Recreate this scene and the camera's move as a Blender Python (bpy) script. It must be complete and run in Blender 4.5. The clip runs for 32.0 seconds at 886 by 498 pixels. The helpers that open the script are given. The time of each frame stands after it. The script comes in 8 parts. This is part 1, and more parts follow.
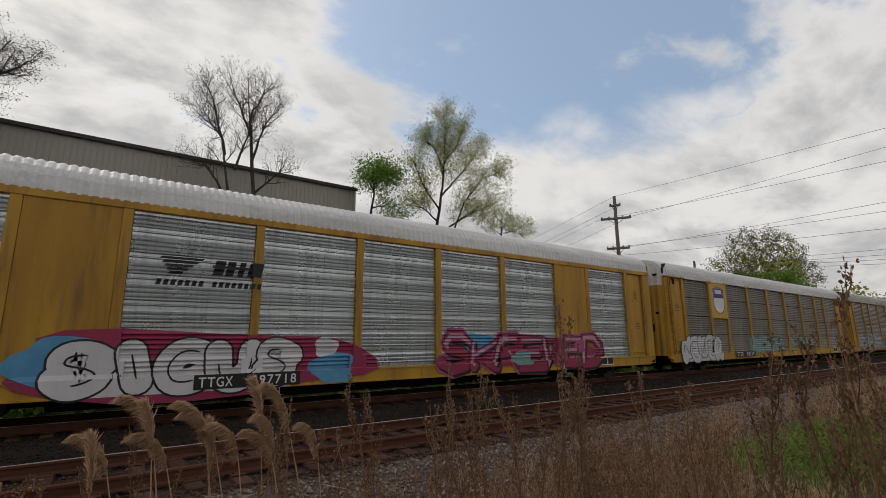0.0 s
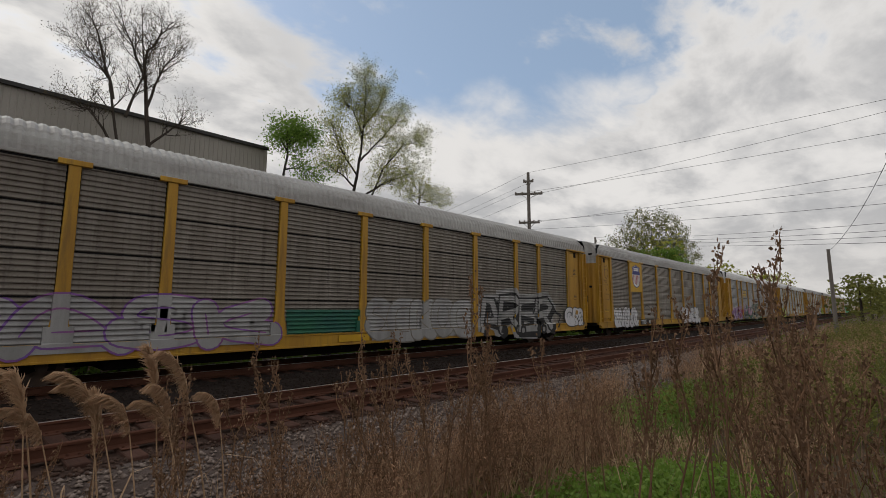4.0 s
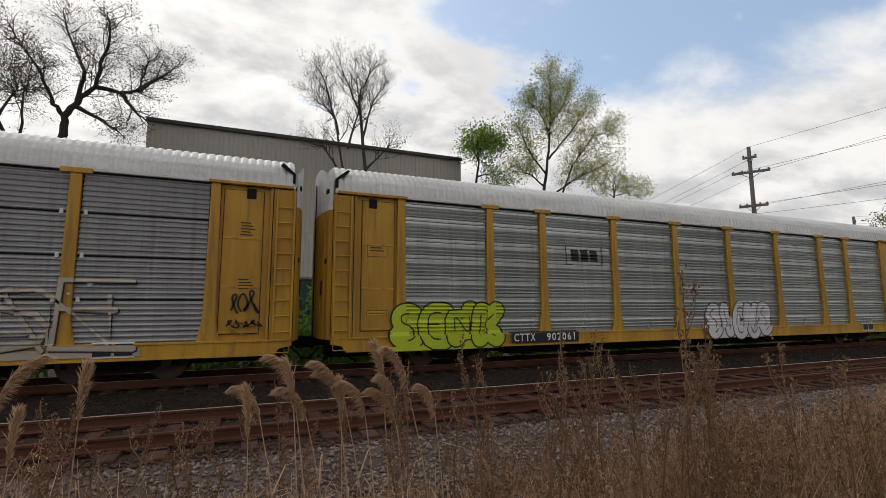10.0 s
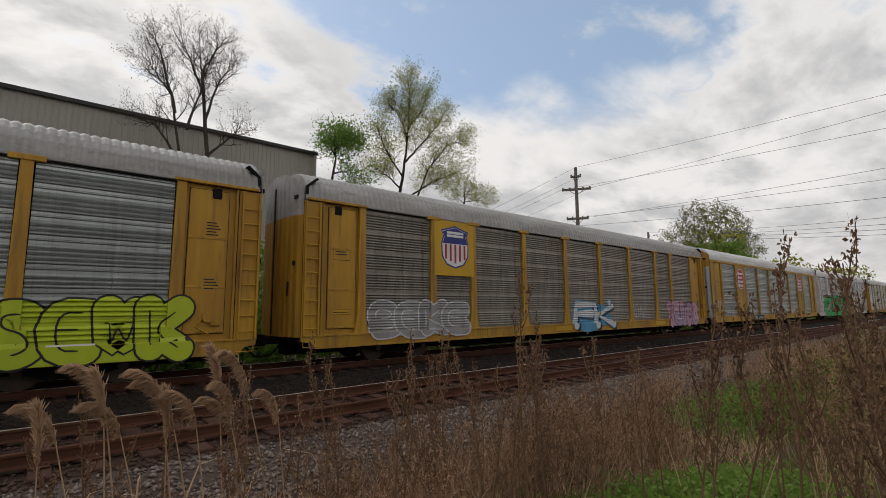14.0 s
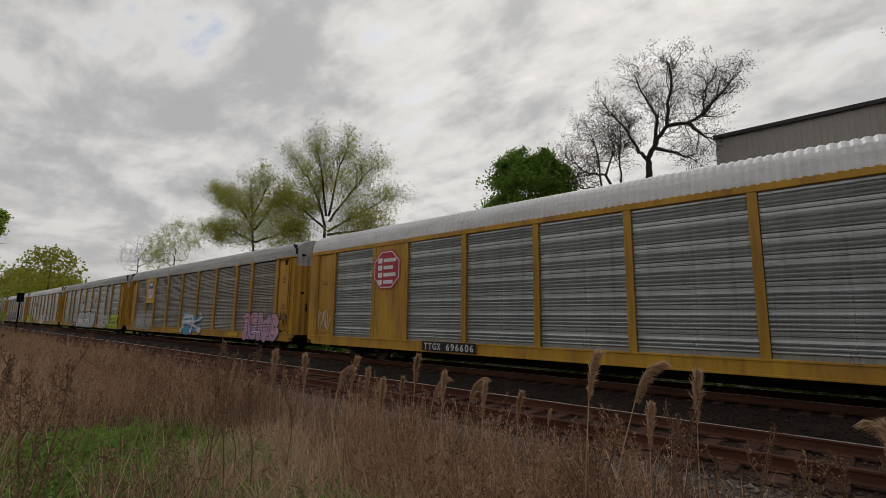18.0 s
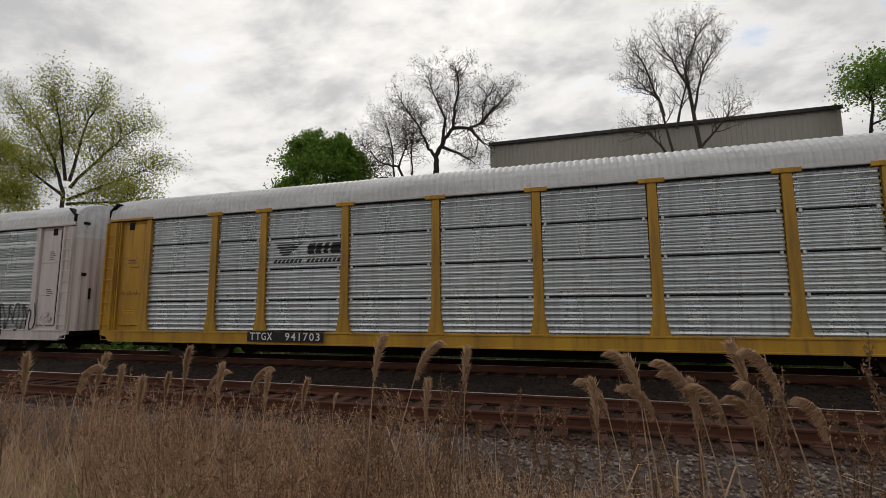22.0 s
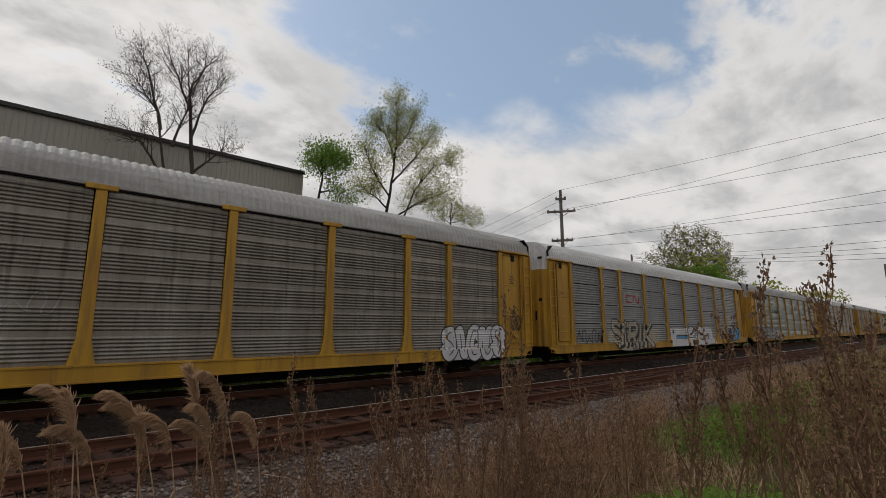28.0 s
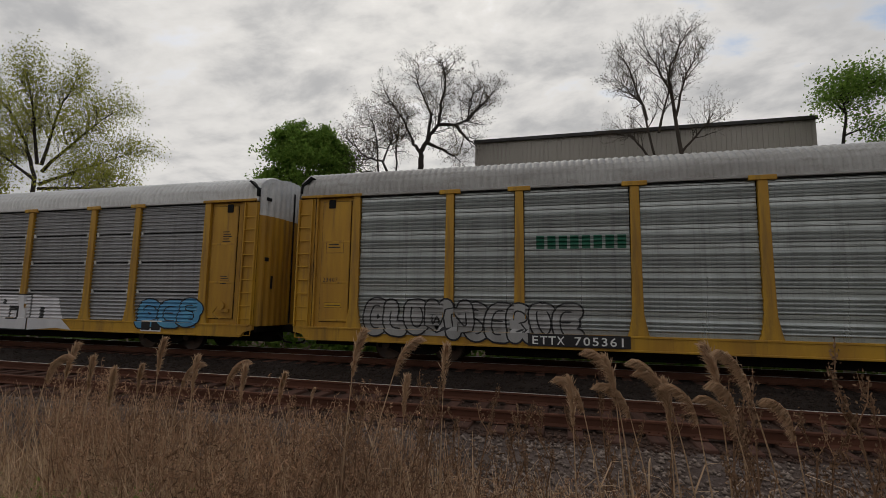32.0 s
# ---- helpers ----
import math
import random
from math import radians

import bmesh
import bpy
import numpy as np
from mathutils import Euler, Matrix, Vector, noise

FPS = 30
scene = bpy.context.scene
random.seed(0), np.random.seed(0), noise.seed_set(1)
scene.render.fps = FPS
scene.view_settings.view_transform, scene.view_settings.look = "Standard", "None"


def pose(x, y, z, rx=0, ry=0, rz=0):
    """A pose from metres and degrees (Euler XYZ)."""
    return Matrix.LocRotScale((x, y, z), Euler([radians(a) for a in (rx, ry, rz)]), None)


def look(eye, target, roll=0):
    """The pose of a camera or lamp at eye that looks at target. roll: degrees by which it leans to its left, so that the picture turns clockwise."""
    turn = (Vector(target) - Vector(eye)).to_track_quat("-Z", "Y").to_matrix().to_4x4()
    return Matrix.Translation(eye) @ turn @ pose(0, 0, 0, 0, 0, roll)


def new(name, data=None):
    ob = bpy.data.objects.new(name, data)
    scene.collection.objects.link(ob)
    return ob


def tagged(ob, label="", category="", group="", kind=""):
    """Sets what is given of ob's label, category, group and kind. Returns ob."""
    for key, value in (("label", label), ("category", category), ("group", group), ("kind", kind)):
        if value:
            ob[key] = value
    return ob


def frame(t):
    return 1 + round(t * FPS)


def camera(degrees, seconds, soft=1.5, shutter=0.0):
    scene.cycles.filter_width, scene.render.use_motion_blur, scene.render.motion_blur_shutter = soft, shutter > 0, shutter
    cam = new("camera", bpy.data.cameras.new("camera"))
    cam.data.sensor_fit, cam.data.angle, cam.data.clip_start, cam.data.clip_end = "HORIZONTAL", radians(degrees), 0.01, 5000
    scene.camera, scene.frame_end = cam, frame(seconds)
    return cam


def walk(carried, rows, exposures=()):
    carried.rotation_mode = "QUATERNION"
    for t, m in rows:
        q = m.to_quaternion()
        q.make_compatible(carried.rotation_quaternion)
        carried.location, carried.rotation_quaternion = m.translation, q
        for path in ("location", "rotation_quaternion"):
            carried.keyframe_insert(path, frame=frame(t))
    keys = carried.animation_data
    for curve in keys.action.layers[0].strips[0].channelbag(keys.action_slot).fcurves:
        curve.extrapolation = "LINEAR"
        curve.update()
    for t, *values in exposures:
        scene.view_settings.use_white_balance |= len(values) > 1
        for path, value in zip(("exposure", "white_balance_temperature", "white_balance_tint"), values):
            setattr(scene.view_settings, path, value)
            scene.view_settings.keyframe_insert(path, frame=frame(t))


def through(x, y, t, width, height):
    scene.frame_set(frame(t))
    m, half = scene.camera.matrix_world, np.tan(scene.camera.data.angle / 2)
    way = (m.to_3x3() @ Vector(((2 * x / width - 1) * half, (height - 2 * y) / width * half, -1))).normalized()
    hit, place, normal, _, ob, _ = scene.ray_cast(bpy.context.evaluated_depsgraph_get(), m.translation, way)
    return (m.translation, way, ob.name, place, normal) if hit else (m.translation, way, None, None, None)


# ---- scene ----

# ---- camera: stands beside the line and pans ----
EYE = (0.0, 0.0, 1.62)
cam = camera(86.77, 32.0, soft=0.75, shutter=0.0)
TURNS = [  # seconds, yaw, pitch, roll
    (0, -35.65, 11.14, 0.44),
    (0.5, -38.53, 10.60, 0.35),
    (1, -40.10, 10.12, 0.24),
    (1.5, -42.83, 9.65, 0.20),
    (2, -45.18, 9.40, 0.28),
    (2.5, -46.54, 9.04, 0.28),
    (4.5, -44.95, 6.13, 0.07),
    (5, -32.56, 6.77, -0.01),
    (5.5, -5.96, 7.02, -0.27),
    (6, 26.06, 7.61, -0.65),
    (6.5, 48.83, 7.56, -1.25),
    (7, 51.64, 6.23, -1.14),
    (7.5, 49.05, 6.35, -0.61),
    (8, 23.09, 6.40, -0.54),
    (8.5, -0.56, 6.38, 0.12),
    (9, -7.10, 6.29, -0.23),
    (9.5, -15.27, 6.75, 0.02),
    (10, -22.49, 7.33, 0.24),
    (10.5, -28.41, 7.51, 0.45),
    (11, -33.61, 7.18, 0.48),
    (11.5, -37.16, 6.41, 0.48),
    (12, -38.69, 6.04, 0.43),
    (12.5, -39.63, 5.80, 0.27),
    (13, -40.10, 6.08, 0.32),
    (13.5, -39.63, 6.57, 0.29),
    (15.5, -43.58, 9.06, 0.68),
    (16, -37.98, 9.88, 0.52),
    (16.5, -15.38, 10.47, -0.60),
    (17, 16.14, 11.10, -0.64),
    (17.5, 31.99, 9.99, -0.79),
    (18, 41.94, 8.74, -0.73),
    (18.5, 46.43, 7.48, -0.70),
    (19, 49.13, 6.50, -0.56),
    (19.5, 45.49, 5.86, -0.48),
    (20, 41.16, 5.04, -0.11),
    (20.5, 41.55, 4.40, -0.19),
    (21, 43.68, 4.62, -0.08),
    (21.5, 40.50, 5.80, -0.34),
    (22, 16.87, 7.07, 0.36),
    (22.5, -7.49, 7.82, 0.72),
    (23, -8.89, 7.86, 0.42),
    (23.5, -9.93, 8.12, 0.25),
    (24, -14.74, 8.48, 0.41),
    (24.5, -19.88, 8.70, 0.71),
    (25, -24.87, 8.73, 0.85),
    (25.5, -29.21, 8.72, 0.82),
    (26, -32.91, 8.79, 0.75),
    (26.5, -36.10, 8.93, 0.52),
    (28.5, -43.69, 9.66, 0.13),
    (29, -45.47, 9.40, 0.27),
    (29.5, -47.03, 9.14, 0.46),
    (30, -48.25, 8.97, 0.46),
    (30.5, -45.98, 8.72, 0.47),
    (31, -32.56, 8.65, 0.32),
    (31.5, -11.11, 8.16, -0.32),
    (32, 14.56, 6.65, -0.88),
]
LIGHTNESS = [(0, -0.15), (5, -0.15), (6, -0.22), (7, -0.3), (8, -0.2), (8.5, 0.16), (10, 0.16), (12, -0.06), (13, 0.0), (16, -0.2), (17, -0.38), (19, -0.15), (20, -0.1), (21, -0.1), (22, 0.0), (23, 0.05), (25, -0.12), (29, -0.2), (31, -0.15), (32, -0.3)]  # seconds, stops
walk(cam, [(t, pose(*EYE, 90 + p, r, y)) for t, y, p, r in TURNS], LIGHTNESS)

# ---- world: broken cloud over a thin blue sky, sun behind the cloud beyond the train ----
SUN_AZ, SUN_EL = 24.0, 42.0
sa, se = radians(SUN_AZ), radians(SUN_EL)
SUN_WAY = Vector((-math.sin(sa) * math.cos(se), math.cos(sa) * math.cos(se), math.sin(se)))


class Nodes:
    """Short hand for building a node tree."""

    def __init__(self, tree):
        self.tree = tree
        tree.nodes.clear()

    def add(self, kind, **values):
        n = self.tree.nodes.new(kind)
        for k, v in values.items():
            setattr(n, k, v)
        return n

    def put(self, socket, value):
        if isinstance(value, bpy.types.NodeSocket):
            self.tree.links.new(value, socket)
        elif value is not None:
            socket.default_value = value

    def math(self, op, a, b=None, c=None):
        n = self.add("ShaderNodeMath", operation=op)
        self.put(n.inputs[0], a), self.put(n.inputs[1], b), self.put(n.inputs[2], c)
        return n.outputs[0]

    def vmath(self, op, a, b=None):
        n = self.add("ShaderNodeVectorMath", operation=op)
        self.put(n.inputs[0], a), self.put(n.inputs[1], b)
        return n.outputs["Value"] if op in ("DOT_PRODUCT", "LENGTH") else n.outputs[0]

    def noise(self, vector, scale, detail=4.0, rough=0.55, warp=0.0):
        n = self.add("ShaderNodeTexNoise")
        self.put(n.inputs["Vector"], vector)
        n.inputs["Scale"].default_value, n.inputs["Detail"].default_value = scale, detail
        n.inputs["Roughness"].default_value, n.inputs["Distortion"].default_value = rough, warp
        return n.outputs["Fac"]

    def span(self, value, a, b, c=0.0, d=1.0, smooth=True):
        n = self.add("ShaderNodeMapRange", interpolation_type="SMOOTHSTEP" if smooth else "LINEAR")
        self.put(n.inputs[0], value)
        for i, v in enumerate((a, b, c, d)):
            n.inputs[i + 1].default_value = v
        return n.outputs[0]

    def mix(self, fac, a, b, blend="MIX"):
        n = self.add("ShaderNodeMix", data_type="RGBA", blend_type=blend)
        self.put(n.inputs[0], fac)
        for s, v in ((n.inputs[6], a), (n.inputs[7], b)):
            self.put(s, (*v, 1.0) if isinstance(v, tuple) and len(v) == 3 else v)
        return n.outputs[2]

    def scaled(self, vector, x, y, z):
        n = self.add("ShaderNodeVectorMath", operation="MULTIPLY")
        self.put(n.inputs[0], vector)
        n.inputs[1].default_value = (x, y, z)
        return n.outputs[0]


def make_world():
    world = bpy.data.worlds.new("sky")
    scene.world = world
    world.use_nodes = True
    n = Nodes(world.node_tree)
    way = n.add("ShaderNodeTexCoord").outputs["Generated"]
    sky = n.add("ShaderNodeTexSky", sky_type="NISHITA", sun_disc=False, sun_elevation=se, sun_rotation=-sa, air_density=1.0, dust_density=2.0, ozone_density=1.5)
    split = n.add("ShaderNodeSeparateXYZ")
    n.put(split.inputs[0], way)
    height = n.math("MAXIMUM", split.outputs[2], 0.0)
    depth = n.math("ADD", height, 0.26)
    join = n.add("ShaderNodeCombineXYZ")
    n.put(join.inputs[0], n.math("DIVIDE", split.outputs[0], depth))
    n.put(join.inputs[1], n.math("DIVIDE", split.outputs[1], depth))
    flat = join.outputs[0]
    big = n.noise(flat, 0.55, 3.0, 0.5, 0.3)
    mid = n.noise(n.scaled(flat, 0.85, 1.15, 1.0), 2.7, 6.0, 0.56, 0.25)
    fine = n.noise(n.scaled(flat, 0.8, 1.2, 1.0), 7.5, 6.0, 0.6, 0.3)
    # the blue opening lies to the east of the sun
    opening = n.vmath("DOT_PRODUCT", way, tuple(Vector((0.60, 0.53, 0.60)).normalized()))
    gap = n.span(opening, 0.90, 0.975)
    body = n.math("ADD", n.math("MULTIPLY", mid, 0.62), n.math("MULTIPLY", fine, 0.16))
    body = n.math("ADD", body, n.math("MULTIPLY", big, 0.22))
    cover = n.span(n.math("SUBTRACT", body, n.math("MULTIPLY", gap, 0.19)), 0.35, 0.47)
    cover = n.math("MAXIMUM", cover, n.span(n.math("ADD", height, n.math("MULTIPLY", n.math("SUBTRACT", body, 0.5), 0.5)), 0.45, 0.31))
    # thin cloud glows near the sun, thick cloud is grey
    sun = n.vmath("DOT_PRODUCT", way, tuple(SUN_WAY))
    glow = n.math("POWER", n.math("MAXIMUM", sun, 0.0), 7.0)
    thick = n.math("MULTIPLY", n.span(body, 0.42, 0.60), n.math("SUBTRACT", 1.0, n.math("MULTIPLY", gap, 0.75)))
    tone = n.mix(thick, CLOUD_THIN, CLOUD_THICK)
    tone = n.mix(n.math("MULTIPLY", glow, n.math("SUBTRACT", 1.0, n.math("MULTIPLY", thick, 0.8))), tone, CLOUD_SUN)
    low = n.span(height, 0.22, 0.0)
    tone = n.mix(n.math("MULTIPLY", low, 0.65), tone, CLOUD_LOW)
    clear = n.mix(1.0, sky.outputs[0], (SKY_GAIN, SKY_GAIN, SKY_GAIN), "MULTIPLY")
    clear = n.mix(0.6, clear, (0.40, 0.52, 0.66))
    out = n.mix(cover, clear, tone)
    back = n.add("ShaderNodeBackground")
    n.put(back.inputs[0], out)
    back.inputs[1].default_value = SKY_STRENGTH
    n.put(n.add("ShaderNodeOutputWorld").inputs[0], back.outputs[0])


CLOUD_THIN, CLOUD_THICK, CLOUD_SUN, CLOUD_LOW = (1.00, 0.975, 0.95), (0.60, 0.60, 0.61), (1.22, 1.18, 1.12), (0.74, 0.715, 0.69)
SKY_GAIN, SKY_STRENGTH = 0.24, 0.86
make_world()
sun = new("sun", bpy.data.lights.new("sun", "SUN"))
sun.data.energy, sun.data.angle, sun.data.color = 0.6, radians(22), (1.0, 0.96, 0.90)
sun.matrix_world = look(SUN_WAY * 60, (0, 0, 0))


# ---- materials ----
def material(name, base, second=None, rough=0.7, metal=0.0, grain=30.0, stain=1.2, amount=0.5, bump=0.15, bump_dist=0.01, stretch=(1, 1, 1), dirt=None, dirt_amount=0.0, vary=0.0, spec=0.4, holes=False):
    """A surface with fine grain, broad stains and relief; stretch draws the stains out along an axis."""
    m = bpy.data.materials.new(name)
    m.use_nodes = True
    n = Nodes(m.node_tree)
    at = n.add("ShaderNodeTexCoord").outputs["Object"]
    long = n.scaled(at, *stretch)
    fine = n.noise(at, grain, 5.0, 0.6)
    broad = n.noise(long, stain, 5.0, 0.6, 0.3)
    colour = n.mix(n.math("MULTIPLY", n.span(broad, 0.35, 0.68), amount), base, second or tuple(c * 0.6 for c in base))
    colour = n.mix(n.math("MULTIPLY", n.math("SUBTRACT", fine, 0.5), 0.5), colour, (0.0, 0.0, 0.0), "MIX")
    if dirt:
        patch = n.noise(n.scaled(at, stretch[0] * 2.2, stretch[1] * 2.2, stretch[2] * 1.4), stain * 2.1, 6.0, 0.65)
        colour = n.mix(n.math("MULTIPLY", n.span(patch, 0.48, 0.72), dirt_amount), colour, dirt)
    if holes:  # rows of small punched holes
        at3 = n.add("ShaderNodeSeparateXYZ")
        n.put(at3.inputs[0], at)
        u = n.math("FRACT", n.math("MULTIPLY", at3.outputs[0], 8.5))
        w = n.math("FRACT", n.math("MULTIPLY", at3.outputs[2], 19.0))
        dot = n.math("MULTIPLY", n.math("LESS_THAN", u, 0.22), n.math("LESS_THAN", w, 0.45))
        dot2 = n.math("MULTIPLY", n.math("LESS_THAN", n.math("FRACT", n.math("MULTIPLY", at3.outputs[0], 0.9)), 0.5), dot)
        colour = n.mix(n.math("MULTIPLY", dot2, 0.2), colour, (0.03, 0.03, 0.03))
    if vary:
        pick = n.add("ShaderNodeObjectInfo").outputs["Random"]
        tint = n.math("ADD", n.math("MULTIPLY", pick, vary), 1.0 - vary / 2)
        grey = n.add("ShaderNodeCombineColor")
        for i in range(3):
            n.put(grey.inputs[i], tint)
        colour = n.mix(1.0, colour, grey.outputs[0], "MULTIPLY")
    b = n.add("ShaderNodeBsdfPrincipled")
    n.put(b.inputs["Base Color"], colour)
    n.put(b.inputs["Roughness"], n.span(broad, 0.2, 0.8, max(0.05, rough - 0.1), min(1.0, rough + 0.12), False))
    b.inputs["Metallic"].default_value = metal
    b.inputs["Specular IOR Level"].default_value = spec if rough < 0.74 else 0.1
    if bump:
        k = n.add("ShaderNodeBump")
        k.inputs["Strength"].default_value, k.inputs["Distance"].default_value = bump, bump_dist
        n.put(k.inputs["Height"], fine)
        n.put(b.inputs["Normal"], k.outputs[0])
    n.put(n.add("ShaderNodeOutputMaterial").inputs[0], b.outputs[0])
    return m


def leaf_material(name, base, second, gloss=0.5, through=0.35):
    """Leaves and blades: colour varied piece by piece, some light through them."""
    m = bpy.data.materials.new(name)
    m.use_nodes = True
    n = Nodes(m.node_tree)
    pick = n.add("ShaderNodeNewGeometry").outputs["Random Per Island"]
    at = n.add("ShaderNodeTexCoord").outputs["Object"]
    broad = n.noise(at, 0.9, 3.0)
    fac = n.math("ADD", n.math("MULTIPLY", pick, 0.7), n.math("MULTIPLY", broad, 0.3))
    colour = n.mix(fac, base, second)
    b = n.add("ShaderNodeBsdfPrincipled")
    n.put(b.inputs["Base Color"], colour)
    b.inputs["Roughness"].default_value = gloss
    b.inputs["Specular IOR Level"].default_value = 0.25 if gloss < 0.6 else 0.04
    t = n.add("ShaderNodeBsdfTranslucent")
    n.put(t.inputs[0], colour)
    mix = n.add("ShaderNodeMixShader")
    mix.inputs[0].default_value = through
    n.put(mix.inputs[1], b.outputs[0]), n.put(mix.inputs[2], t.outputs[0])
    n.put(n.add("ShaderNodeOutputMaterial").inputs[0], mix.outputs[0])
    return m


